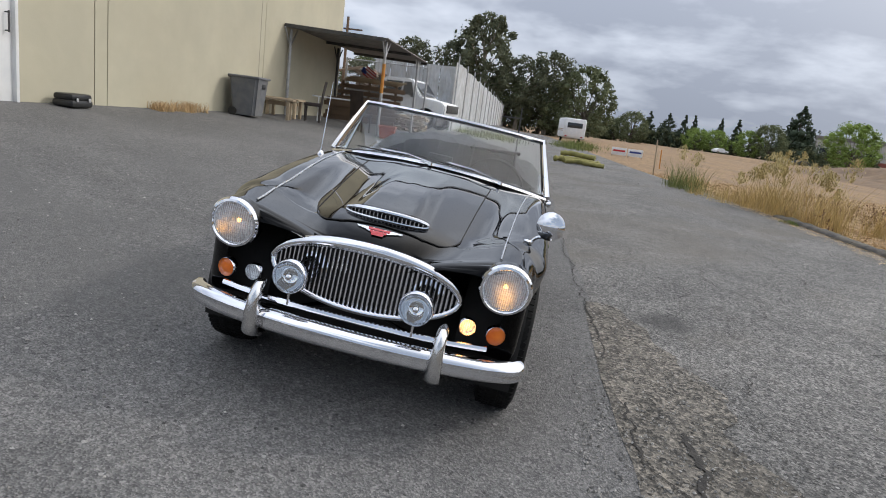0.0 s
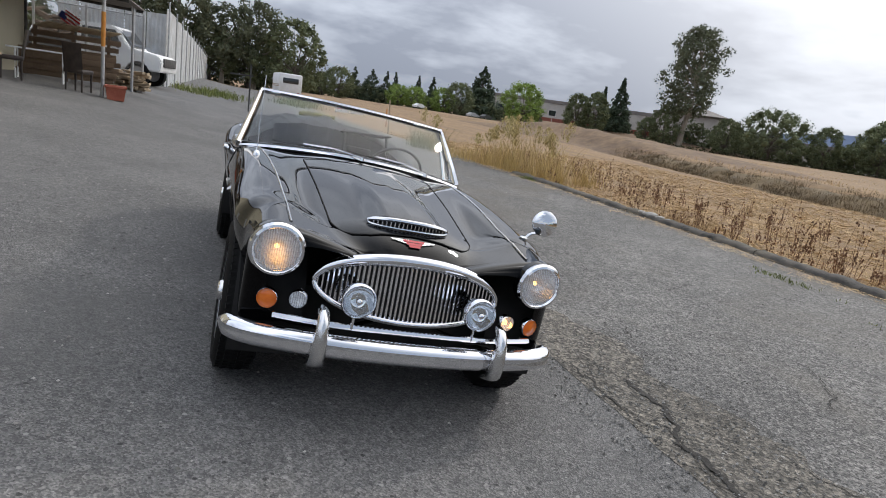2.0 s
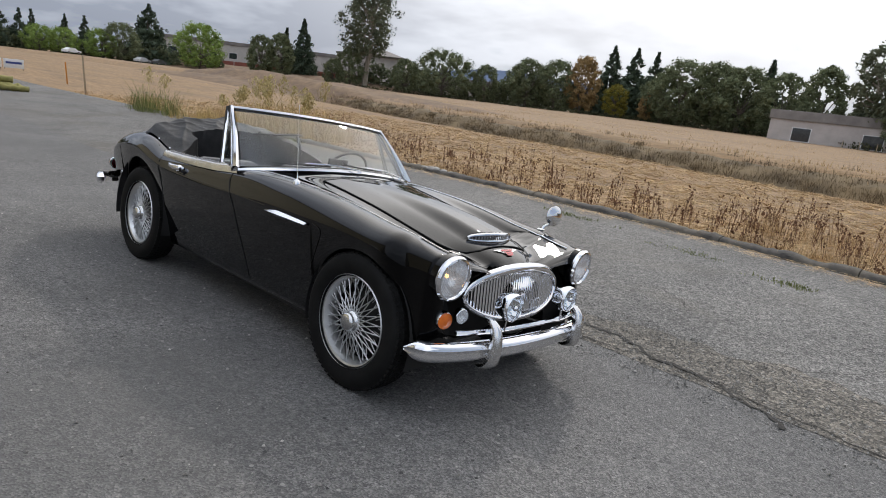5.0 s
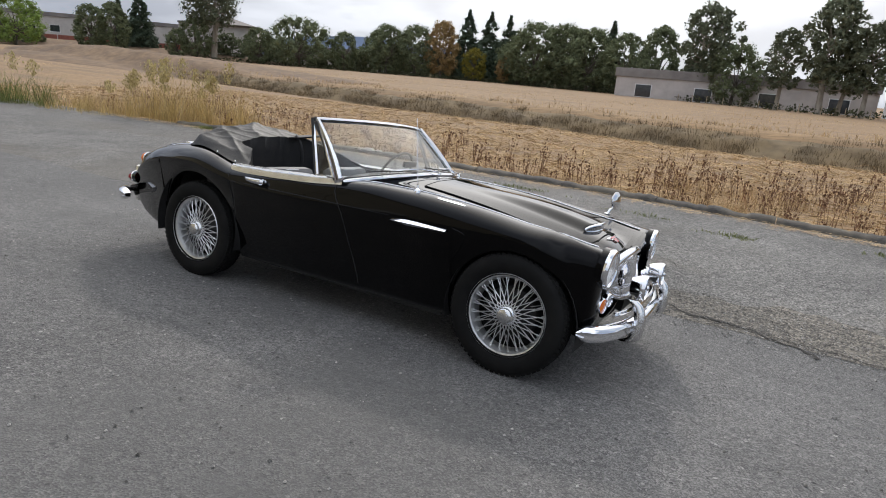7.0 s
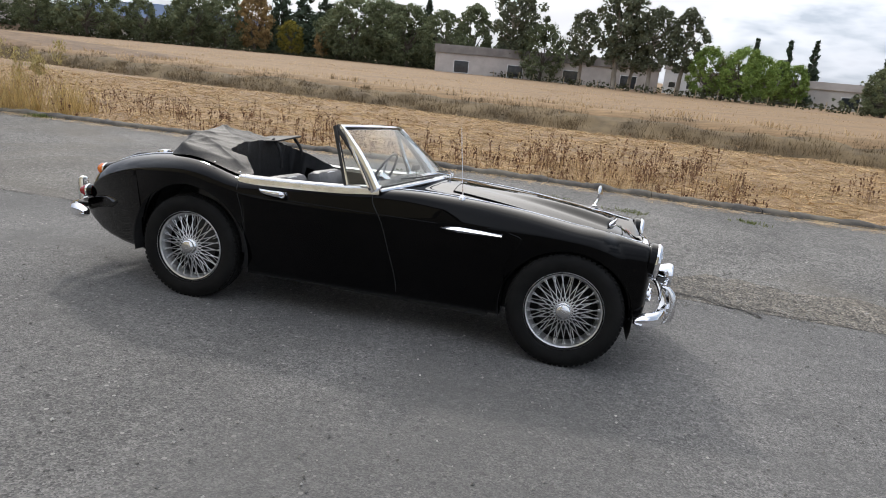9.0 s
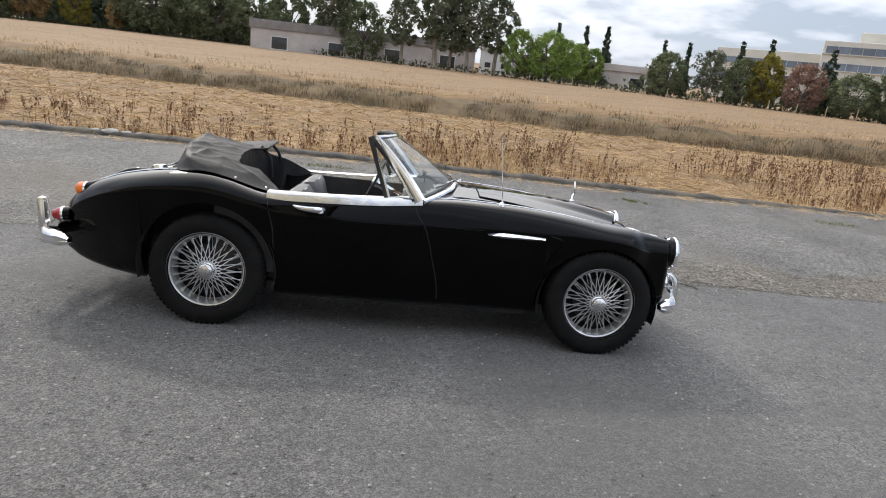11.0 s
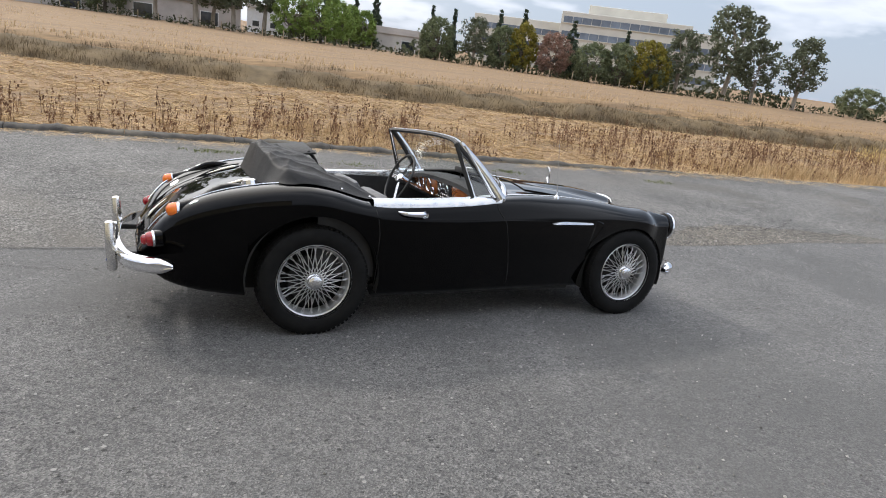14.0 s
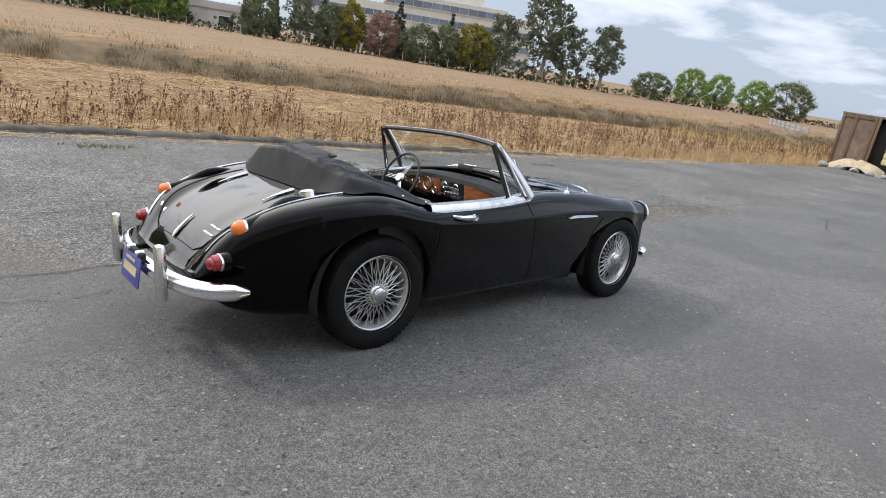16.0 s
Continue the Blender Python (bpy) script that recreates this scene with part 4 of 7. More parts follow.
# ---------- trees, far buildings, field plants ----------
def leaves(name, c1, c2):
    """Leaf material that lets some light through."""
    m = surf(name, c1, c2, 0.8, 0.75, 0, 0, island=0.7, low=.3, high=.7, spec=.25)
    nt = m.node_tree
    b = nt.nodes["Principled BSDF"]
    o = nt.nodes["Material Output"]
    t, x = nt.nodes.new("ShaderNodeBsdfTranslucent"), nt.nodes.new("ShaderNodeMixShader")
    link(nt, b.inputs["Base Color"].links[0].from_socket, t.inputs[0])
    x.inputs[0].default_value = .22
    link(nt, b.outputs[0], x.inputs[1]), link(nt, t.outputs[0], x.inputs[2]), link(nt, x.outputs[0], o.inputs[0])
    return m


LEAF = {
    "r": leaves("dark_oak_leaves", (0.095, 0.115, 0.060), (0.195, 0.216, 0.112)),
    "g": leaves("gum_tree_leaves", (0.084, 0.096, 0.060), (0.180, 0.195, 0.120)),
    "c": leaves("conifer_needles", (0.040, 0.058, 0.038), (0.085, 0.110, 0.066)),
    "l": leaves("light_green_leaves", (0.147, 0.221, 0.050), (0.273, 0.357, 0.095)),
    "y": leaves("yellow_green_leaves", (0.15, 0.14, 0.022), (0.27, 0.22, 0.04)),
    "o": leaves("orange_autumn_leaves", (0.26, 0.165, 0.070), (0.38, 0.27, 0.12)),
    "p": leaves("dull_pink_autumn_leaves", (0.22, 0.13, 0.095), (0.33, 0.21, 0.16)),
    "b": leaves("sparse_tan_leaves", (0.14, 0.12, 0.06), (0.22, 0.2, 0.1)),
}
M["bark"] = surf("grey_brown_bark", (0.07, 0.055, 0.042), (0.14, 0.115, 0.09), 3, 0.9, 0, .5, 12, stretch=(1, 1, .3))
M["pale_bark"] = surf("pale_gum_bark", (0.2, 0.17, 0.13), (0.34, 0.3, 0.24), 2, 0.85, 0, .3, 12, stretch=(1, 1, .3))
TREE_WORDS = {
    "r": ("round_tree", "broad dark-green leafy tree at the field edge"), "g": ("gum_tree", "tall open-crowned grey-green gum tree"),
    "c": ("conifer", "narrow dark-green pointed conifer"), "l": ("leafy_tree", "light-green leafy tree beyond the field"),
    "y": ("yellowing_tree", "yellow-green tree turning with autumn"), "o": ("autumn_tree", "tree with orange and yellow autumn leaves"),
    "p": ("autumn_tree", "tree with dull pink autumn leaves"), "b": ("sparse_tree", "sparse half-bare tan tree beyond the field"),
}


def leaf_mesh(rng, centres, radii, per, size):
    """Many small bent leaf tufts round the centres."""
    n = len(centres) * per
    c = np.repeat(np.array(centres), per, axis=0)
    r = np.repeat(np.array(radii), per)[:, None]
    d = rng.normal(size=(n, 3))
    d /= np.linalg.norm(d, axis=1)[:, None]
    p = c + d * r * (0.35 + 0.65 * rng.random((n, 1)) ** .5) * np.array((1, 1, .8))
    u = rng.normal(size=(n, 3))
    u /= np.linalg.norm(u, axis=1)[:, None]
    w = np.cross(u, rng.normal(size=(n, 3)))
    w /= np.linalg.norm(w, axis=1)[:, None]
    s = size * (0.5 + rng.random((n, 1)))
    v = np.stack((p - u * s, p + w * s * .55, p + u * s, p - w * s * .55), axis=1).reshape(-1, 3)
    f = np.arange(4 * n).reshape(-1, 4)
    return v, f


def clump_shape():
    """A twelve-cornered clump."""
    bm = bmesh.new()
    bmesh.ops.create_icosphere(bm, subdivisions=1, radius=1)
    res = np.array([q.co[:] for q in bm.verts]), np.array([[q.index for q in face.verts] for face in bm.faces])
    bm.free()
    return res


CLUMP, CLUMP_FACES = clump_shape()


def tree(kind, x, y, h, w, seed, ground=None):
    w *= 1.6 if kind == 'c' else 1.18
    rng = np.random.default_rng(seed)
    rnd = random.Random(seed)
    name, label = TREE_WORDS[kind]
    z = (under_z(x, y) if ground is None else ground) - .1
    t = thing(name, label, "tree", pose(x, y, z, 0, 0, rnd.uniform(0, 360)), "trees round the field")
    bm = bmesh.new()
    cs, rs, tips = [], [], []
    lean = Vector((rnd.uniform(-.04, .04), rnd.uniform(-.04, .04), 0))
    r0 = .018 * h + .08
    if kind == "c":
        tube(bm, [(lean.x * k * h, lean.y * k * h, k * h) for k in (0, .3, .6, .96)], [r0, r0 * .7, r0 * .4, .03], 7)
        tiers = max(16, int(h * 2.0))
        for k in range(tiers):
            u = k / tiers
            rad = (w / 2 * 1.15) * (1 - u) ** .85 * (.65 + .5 * rnd.random())
            m = max(2, int(7 * (1 - u)))
            for i in range(m):
                a = 2 * math.pi * (i + rnd.random()) / m
                cs.append((rad * .62 * math.cos(a), rad * .62 * math.sin(a), h * (.10 + .86 * u) - rad * .12))
                rs.append(max(.25, rad * .42))
                if k % 3 == 0 and i % 3 == 0:
                    tips.append((Vector((0, 0, h * (.10 + .86 * u))), Vector(cs[-1])))
        cs.append((0, 0, h * .97)), rs.append(.3)
        per, size = 30, max(.13, min(.4, h * .026))
    else:
        high = kind == "g"
        split = h * (.38 if high else .24)
        tube(bm, [(0, 0, 0), (lean.x * h * .3, lean.y * h * .3, split * .5), (lean.x * h, lean.y * h, split)], [r0 * 1.25, r0, r0 * .85], 8)
        n = int(60 + 5 * max(0, h - 15) if high else 80)
        for i in range(n):
            a = 2.399 * i + rnd.uniform(-.4, .4)
            u = (i + .5) / n
            lo = .28 if high else .10
            zz = h * (lo + (.92 - lo) * u)
            k = math.sin(math.pi * (.14 + .80 * u)) ** .7 if not high else (.35 + .65 * math.sin(math.pi * (.1 + .86 * u))) * rnd.uniform(.45, 1.25)
            rad = w / 2 * k * (.55 + .45 * rnd.random() ** .5)
            c = Vector((rad * .78 * math.cos(a), rad * .78 * math.sin(a), zz))
            cs.append(tuple(c)), rs.append((.115 if high else .125) * (w * .62 + h * .22) * rnd.uniform(.5, 1.15))
            if i % 4 == 0:
                tips.append((Vector((lean.x * h, lean.y * h, split * (.8 + .9 * u * (1 if high else .6)))), c))
        cs.append((0, 0, h * .93)), rs.append(.12 * h * .5)
        per, size = ({'b': 34, 'g': 74}.get(kind, 92)), max(.10, min(.30, h * .0165))
    for p, q in tips:
        mid = p.lerp(q, .5) + Vector((0, 0, -.03 * h if kind != "c" else 0))
        tube(bm, [p, mid, q], [r0 * .42, r0 * .28, r0 * .08], 5)
    part("trunk", bm, M["pale_bark"] if kind == "g" else M["bark"], t)
    v, f = leaf_mesh(rng, cs, rs, per, size)
    # dense inner clumps that keep the crown from being see-through
    inner = (.36 if kind in "bg" else .50) if kind != "c" else .55
    keep = [i for i in range(len(cs)) if kind != "b" or i % 3 == 0]
    cv = np.concatenate([np.array(cs[i]) + CLUMP * (rs[i] * inner * rng.uniform(.62, 1.15, (12, 1))) * (1, 1, .8) for i in keep])
    cf = np.concatenate([CLUMP_FACES + 12 * i + len(v) for i in range(len(keep))])
    v, f = np.concatenate((v, cv)), f.tolist() + cf.tolist()
    crown = raw("crown", v, f, LEAF[kind], t, smooth=False)
    return t


TREES_WEST = (("g", -90.8, -7.7, 17.0, 11.4), ("g", -90.3, -11.7, 12.6, 8.0), ("g", -89.3, -17.7, 12.0, 8.0), ("g", -91.1, -1.7, 11.4, 8.9),
              ("g", -92.5, 2.7, 12.6, 8.0), ("r", -90.8, 7.9, 10.8, 9.6), ("r", -93.1, -3.3, 8.6, 8.9), ("r", -87.8, -24.5, 8.5, 7.9), ("r", -94.1, 1.9, 8.6, 9.7), ("r", -95, -9, 8.4, 9))
TREES_FAR = (("r", -169.4, 16.4, 7.2, 9.6), ("c", -196.6, 23.8, 9.6, 2.6), ("r", -194.4, 26.6, 7.1, 9.2), ("r", -193.1, 31.1, 10.0, 11.0), ("c", -203.4, 37.9, 10.5, 5.0),
             ("c", -201.5, 43.4, 10.6, 7.0), ("c", -199.9, 47.9, 10.5, 4.6), ("c", -198.9, 50.5, 10.6, 3.8), ("l", -186.9, 48.9, 6.8, 9.1), ("l", -184.9, 53.7, 6.8, 9.0),
             ("c", -196.0, 57.7, 10.5, 3.8), ("c", -194.0, 62.0, 11.1, 4.2), ("l", -181.1, 61.9, 8.0, 9.0), ("r", -179.1, 66.0, 10.2, 10.8), ("c", -186.4, 76.3, 16.6, 10.6),
             ("l", -168.6, 82.8, 12.8, 14.1), ("r", -158.6, 96.0, 11.9, 8.7), ("r", -155.4, 99.7, 13.0, 8.7))
TREES_FAR_2 = (("c", -160.3, 111.0, 18.3, 6.2), ("c", -163.7, 107.3, 15.1, 2.9), ("r", -144.9, 110.9, 7.6, 6.9), ("g", -138.2, 117.0, 34.0, 17.6), ("r", -141.3, 114.2, 11.3, 10.2),
               ("r", -129.1, 124.5, 9.9, 10.1), ("r", -120.3, 130.8, 13.4, 20.0), ("r", -109.8, 137.3, 10.8, 8.3), ("r", -99.5, 142.8, 13.5, 13.1), ("r", -92.3, 146.2, 13.9, 13.0),
               ("o", -85.7, 148.9, 15.6, 9.7), ("y", -75.8, 149.5, 8.9, 7.1), ("c", -83.0, 158.7, 19.3, 8.1), ("c", -76.1, 158.5, 18.9, 8.2), ("c", -70.1, 158.1, 18.0, 8.1),
               ("o", -66.9, 149.1, 7.3, 4.0), ("r", -57.8, 148.0, 15.8, 16.4), ("r", -50.5, 146.9, 15.7, 11.7), ("r", -64, 152, 13, 12), ("r", -104, 146, 12, 12))
TREES_NORTH = (("r", -47.4, 145.5, 14.6, 11.8), ("r", -42.3, 142.6, 14.6, 12.7), ("c", -39.7, 149.9, 16.7, 5.9), ("r", -33, 138, 13.5, 11), ("r", -24.9, 133.6, 14.8, 9.0),
               ("g", -14.7, 123.4, 18.2, 10.8), ("r", -8.9, 120.2, 11.0, 9.2), ("g", -1.3, 109.0, 12.8, 7.0), ("g", 4.5, 105.2, 17.3, 9.2), ("g", 9.8, 103.0, 13.7, 7.0),
               ("g", 14.2, 101.8, 13.6, 5.9), ("b", 20.2, 98.5, 6.6, 4.8), ("l", 17.7, 99.0, 8.0, 5.8), ("l", 22.0, 96.3, 8.1, 6.6), ("g", 7, 107, 12, 8), ("l", 24.5, 97, 7.2, 6))
TREES_EAST = (("c", 28.2, 118.8, 10.8, 2.2), ("c", 32.6, 115.2, 10.6, 2.3), ("l", 30.9, 111.4, 7.4, 4.4), ("c", 35.9, 112.7, 10.7, 2.6), ("l", 33.1, 109.7, 6.8, 4.4),
              ("c", 38.3, 91.3, 8.1, 2.1), ("r", 36.9, 85.3, 6.5, 6.3), ("c", 41.2, 89.3, 8.0, 1.3), ("g", 41.6, 82.1, 7.2, 5.3), ("c", 47.0, 85.0, 8.7, 1.7), ("r", 44.9, 79.5, 6.5, 5.3),
              ("y", 47.2, 77.6, 7.3, 4.9), ("c", 49.9, 82.7, 9.2, 1.5), ("p", 50.6, 74.5, 6.4, 5.7), ("c", 55.5, 77.4, 8.5, 3.1), ("r", 54.6, 70.5, 5.7, 6.3), ("r", 57.1, 67.6, 6.2, 5.6),
              ("c", 60.9, 71.5, 7.9, 1.8), ("y", 60.6, 65.9, 7.0, 6.9))
TREES_EAST_2 = (("r", 62.2, 65.8, 5.5, 5.2), ("g", 65.5, 64.8, 9.2, 6.2), ("g", 72.2, 62.3, 13.4, 9.2), ("g", 81.5, 57.8, 10.4, 6.3), ("g", 76.5, 61, 9.5, 7), ("r", 92.5, 55.2, 4.5, 7.2),
                ("l", 100.8, 52.8, 6.4, 6.3), ("l", 106.5, 50.6, 6.3, 5.8), ("l", 114.2, 47.4, 6.3, 6.3), ("r", 120.9, 44.0, 7.1, 9.8))
seed = 100
for rows, gz in ((TREES_WEST, .3), (TREES_FAR, None), (TREES_FAR_2, None), (TREES_NORTH, None), (TREES_EAST, None), (TREES_EAST_2, None)):
    for k, tx, ty, th, tw in rows:
        tree(k, tx, ty, th, tw, seed, gz)
        seed += 1

# continuous woods behind the single trees
rng = np.random.default_rng(17)
M["woods"] = leaves("mixed_wood_leaves", (0.090, 0.106, 0.064), (0.180, 0.200, 0.110))
for line, hts, n in ((((-197, 12), (-200, 40), (-186, 66), (-172, 92)), (4.5, 7.5), 90), (((-146, 122), (-118, 142), (-92, 156), (-62, 158), (-34, 148), (-14, 134)), (6.0, 10.5), 170), (((36, 98), (48, 86), (60, 74), (70, 66), (84, 60)), (2.4, 4.0), 60),
                     (((-96, -30), (-97, -5), (-95, 9)), (3.5, 6.0), 40)):
    cs, rs = [], []
    for i in range(n):
        u = (i + rng.random()) / n * (len(line) - 1)
        k = min(int(u), len(line) - 2)
        x, y = (line[k][j] + (line[k + 1][j] - line[k][j]) * (u - k) for j in (0, 1))
        h = rng.uniform(*hts) * (.75 + .5 * noise.noise((x * .09, y * .09, 6)))
        for zz in np.arange(.3, h, h / 6):
            cs.append((x + rng.normal() * .8, y + rng.normal() * .8, zz)), rs.append(h * .17 * rng.uniform(.7, 1.3))
    v, f = leaf_mesh(rng, cs, rs, 26, max(hts) * .045)
    tagged(raw("far_woods", v, f, M["woods"], smooth=False), "dense dark-green woods behind the field", "woods", kind="stuff")

# hedge along the far edge of the field, and a post fence before it
EDGE = ((135, 38), (105, 46), (86, 52), (68, 60), (56, 66), (46, 74), (34, 85), (22, 93), (8, 101), (-12, 116), (-34, 134), (-60, 144), (-95, 138), (-120, 126), (-142, 112))
M["hedge"] = leaves("dark_hedge_leaves", (0.042, 0.048, 0.024), (0.084, 0.087, 0.042))
rng = np.random.default_rng(7)
cs, rs = [], []
for (x0, y0), (x1, y1) in zip(EDGE, EDGE[1:]):
    n = int(math.hypot(x1 - x0, y1 - y0) / 1.1)
    for i in range(n):
        x, y = x0 + (x1 - x0) * i / n, y0 + (y1 - y0) * i / n
        cs.append((x + rng.normal() * .25, y + rng.normal() * .3 + 1.0, -.2 + .45 + .15 * rng.random())), rs.append(.62 + .35 * rng.random())
v, f = leaf_mesh(rng, cs, rs, 26, .22)
tagged(raw("hedge", v, f, M["hedge"], smooth=False), "low dark hedge along the far edge of the field", "hedge", kind="stuff")
fence = thing("field_fence", "line of thin pale posts with wire along the field", "fence", kind="structure")
post_me = None
for (x0, y0), (x1, y1) in zip(EDGE[:11], EDGE[1:11]):
    n = int(math.hypot(x1 - x0, y1 - y0) / 3.2)
    for i in range(n):
        x, y = x0 + (x1 - x0) * i / n - .3, y0 + (y1 - y0) * i / n - .9
        if post_me is None:
            bm = bmesh.new()
            cyl(bm, .06, .05, (0, 0, -.2), (0, 0, 1.25), 6)
            first = part("post", bm, M["pale_wood"], fence)
            post_me = first.data
            first.location = (x, y, under_z(x, y))
        else:
            o = new("post", post_me)
            o.parent, o.location = fence, (x, y, under_z(x, y))

# ---------- far buildings ----------
M["stucco"] = surf("pale_stucco", (0.42, 0.39, 0.36), (0.52, 0.49, 0.45), .4, .85, 0, .1, 8)
M["pink_stucco"] = surf("dull_pink_stucco", (0.40, 0.36, 0.33), (0.50, 0.455, 0.42), .4, .85, 0, .1, 8)
M["cream"] = surf("cream_office_panels", (0.56, 0.53, 0.46), (0.63, 0.60, 0.52), .3, .7, 0, .05, 8)
M["grey_roof"] = surf("grey_brown_roof", (0.17, 0.15, 0.14), (0.24, 0.22, 0.2), .5, .8, 0, .2, 6)
M["office_glass"] = surf("blue_grey_office_glass", (0.10, 0.12, 0.15), (0.17, 0.2, 0.24), .3, .12, 0, coat=.3, random=.5)
M["red_fence"] = surf("rust_red_fence", (0.22, 0.07, 0.05), (0.30, 0.10, 0.07), 1, .8)


def far_house(name, label, p0, p1, depth, h, wall, roof, band=.9, windows=6, ww=1.4, wh=1.2, zw=1.4, base=-.3):
    """A long low building whose front runs from p0 to p1."""
    a, b = Vector((*p0, 0)), Vector((*p1, 0))
    ln = (b - a).length
    turn = math.degrees(math.atan2(b.y - a.y, b.x - a.x))
    o = thing(name, label, "building", pose(a.x, a.y, base, 0, 0, turn))
    bm = bmesh.new()
    box(bm, (ln, depth, h - band), (ln / 2, depth / 2, (h - band) / 2))
    part("wall", bm, wall, o, smooth=False)
    bm = bmesh.new()
    box(bm, (ln + .5, depth + .5, band), (ln / 2, depth / 2, h - band / 2), bevel=.05)
    part("roof", bm, roof, o, smooth=False)
    me = None
    for i in range(windows):
        x = ln * (i + .5) / windows
        bm = bmesh.new()
        box(bm, (ww, .06, wh), (x, -.01, zw + wh / 2))
        wd = part("window", bm, M["black_glass"], o, smooth=False)
        bm = bmesh.new()
        for dz in (0, wh):
            box(bm, (ww + .2, .1, .1), (x, -.03, zw + dz))
        for dx in (-ww / 2, ww / 2):
            box(bm, (.1, .1, wh - .1), (x + dx, -.03, zw + wh / 2))
        part("frame", bm, M["white"], wd, smooth=False)
    return o


far_house("warehouse", "long low grey building behind the far trees", (-30, 121), (13, 121), 22, 5.4, M["pink_stucco"], M["grey_roof"], 1.6, 4, 3.0, 2.3, .25)
far_house("warehouse", "low white-walled building beside the far trees", (13.5, 116.5), (19.5, 115.5), 18, 5.0, M["white"], M["stucco"], .7, 2, 1.2, 1.0, 1.2)
far_house("warehouse", "low pale building with a dark flat roof band", (19.6, 116), (46, 108), 20, 4.3, M["stucco"], M["pink_stucco"], 1.2, 3, 2.6, 1.7, .5)
far_house("warehouse", "low pale building far beyond the field", (-213, 92), (-178, 138), 25, 10.2, M["stucco"], M["grey_roof"], 1.2, 9, 2.6, 2.0, 4.6)
far_house("warehouse", "grey building far beyond the field", (-170, 131), (-152, 146), 16, 11.0, M["stucco"], M["grey_roof"], .6, 0)
far_house("warehouse", "long low building with a grey roof among oaks", (-141, 139), (-104, 166), 14, 6.4, M["stucco"], M["grey_roof"], 2.0, 5, 2.0, 1.2, 1.2)
bm = bmesh.new()
cyl(bm, 14.5, .5, (0, 0, 0), (0, 0, 2.8), 4)
hip = part("hip_roof", bm, M["grey_roof"], None, smooth=False)
tagged(hip, "grey hipped roof on the far grey building", "roof")
hip.matrix_world = pose(-165.5, 146, 10.7, 0, 0, 85)
o = thing("boundary_fence", "rust-red low fence in front of the far buildings", "fence", kind="structure")
for i in range(12):
    bm = bmesh.new()
    p, q = Vector((-196, 84, 0)).lerp(Vector((-150, 132, 0)), i / 12), Vector((-196, 84, 0)).lerp(Vector((-150, 132, 0)), (i + .96) / 12)
    box(bm, ((q - p).length, .1, 1.5), ((p.x + q.x) / 2, (p.y + q.y) / 2, 2.6), (0, 0, math.degrees(math.atan2(q.y - p.y, q.x - p.x))))
    part("panel", bm, M["red_fence"], o, smooth=False)
# the bank on which it stands
v, f = [], []
for i in range(31):
    p = Vector((-215, 60, 0)).lerp(Vector((-130, 140, 0)), i / 30)
    n = Vector((.69, -.73, 0))
    k = math.sin(math.pi * i / 30) ** .5
    for d, z in ((16, -.4), (9, .6 * k), (3, 2.0 * k), (-4, 2.2 * k), (-30, 2.0 * k), (-42, -.4)):
        q = p + n * d
        v.append((q.x, q.y, z + .15 * noise.noise((q.x * .2, q.y * .2, 0))))
for i in range(30):
    for j in range(5):
        a = i * 6 + j
        f.append((a, a + 6, a + 7, a + 1))
M["bank"] = surf("brown_earth_bank", (0.12, 0.075, 0.042), (0.22, 0.14, 0.075), 1.6, .95, 0, .8, 5, c3=(0.09, 0.06, 0.042), scale3=.3, amount3=.7)
tagged(raw("ground_bank", v, f, M["bank"]), "bare brown earth bank below the far buildings", "bank", kind="structure")


v, f = [], []
for i in range(45):
    for j in range(25):
        x, y = -76 + 46 * i / 44, 25 + 24 * j / 24
        e = max(0, 1 - ((x + 53) / 23) ** 2) * max(0, 1 - ((y - 37) / 12) ** 2)
        v.append((x, y, field_z(x, y) - .12 + 1.1 * e + .2 * e * noise.noise((x * .4, y * .4, 1))))
for i in range(44):
    for j in range(24):
        a = i * 25 + j
        f.append((a, a + 25, a + 26, a + 1))
tagged(raw("ground_mound", v, f, M["bank"]), "low bare brown earth mound in the dry field", "bank", kind="structure")


def build_office():
    o = thing("office_building", "four-storey cream office building with ribbon windows", "building", pose(93, 137, -.2, 0, 0, -39.5))
    # local x runs along the front
    blocks = ((0, 32, 24, 14.9, 0), (-24, 0, 20, 12.2, 6), (24, 40, 30, 13.6, 2), (6, 26, 12, 17.6, 8))
    for i, (x0, x1, d, h, off) in enumerate(blocks):
        bm = bmesh.new()
        box(bm, (x1 - x0, d, h), ((x0 + x1) / 2, d / 2 + off, h / 2), bevel=.15)
        part("wall", bm, M["cream"], o, smooth=False)
        if i == 3:
            continue
        storeys = 4
        for s in range(storeys):
            z = 1.5 + s * 3.55
            if z + 1.5 > h - .4:
                continue
            n = int((x1 - x0) / 2.4)
            for k in range(n):
                w = (x1 - x0 - 1.2) / n
                xx = x0 + .6 + (k + .5) * w
                bm = bmesh.new()
                box(bm, (w - .10, .1, 1.55), (xx, off - .02, z + .8))
                part("window", bm, M["office_glass"], o, smooth=False)
        for s in range(storeys):
            z = 1.5 + s * 3.55
            if z + 1.5 > h - .4:
                continue
            bm = bmesh.new()
            box(bm, (x1 - x0 + .1, .4, .18), ((x0 + x1) / 2, off - .12, z - .06))
            part("ledge", bm, M["cream"], o, smooth=False)
    for s in range(3):
        for k in range(7):
            bm = bmesh.new()
            box(bm, (.1, 3.2, 1.55), (40.02, 4 + k * 3.7, 2.3 + s * 3.55))
            part("window", bm, M["office_glass"], o, smooth=False)


build_office()
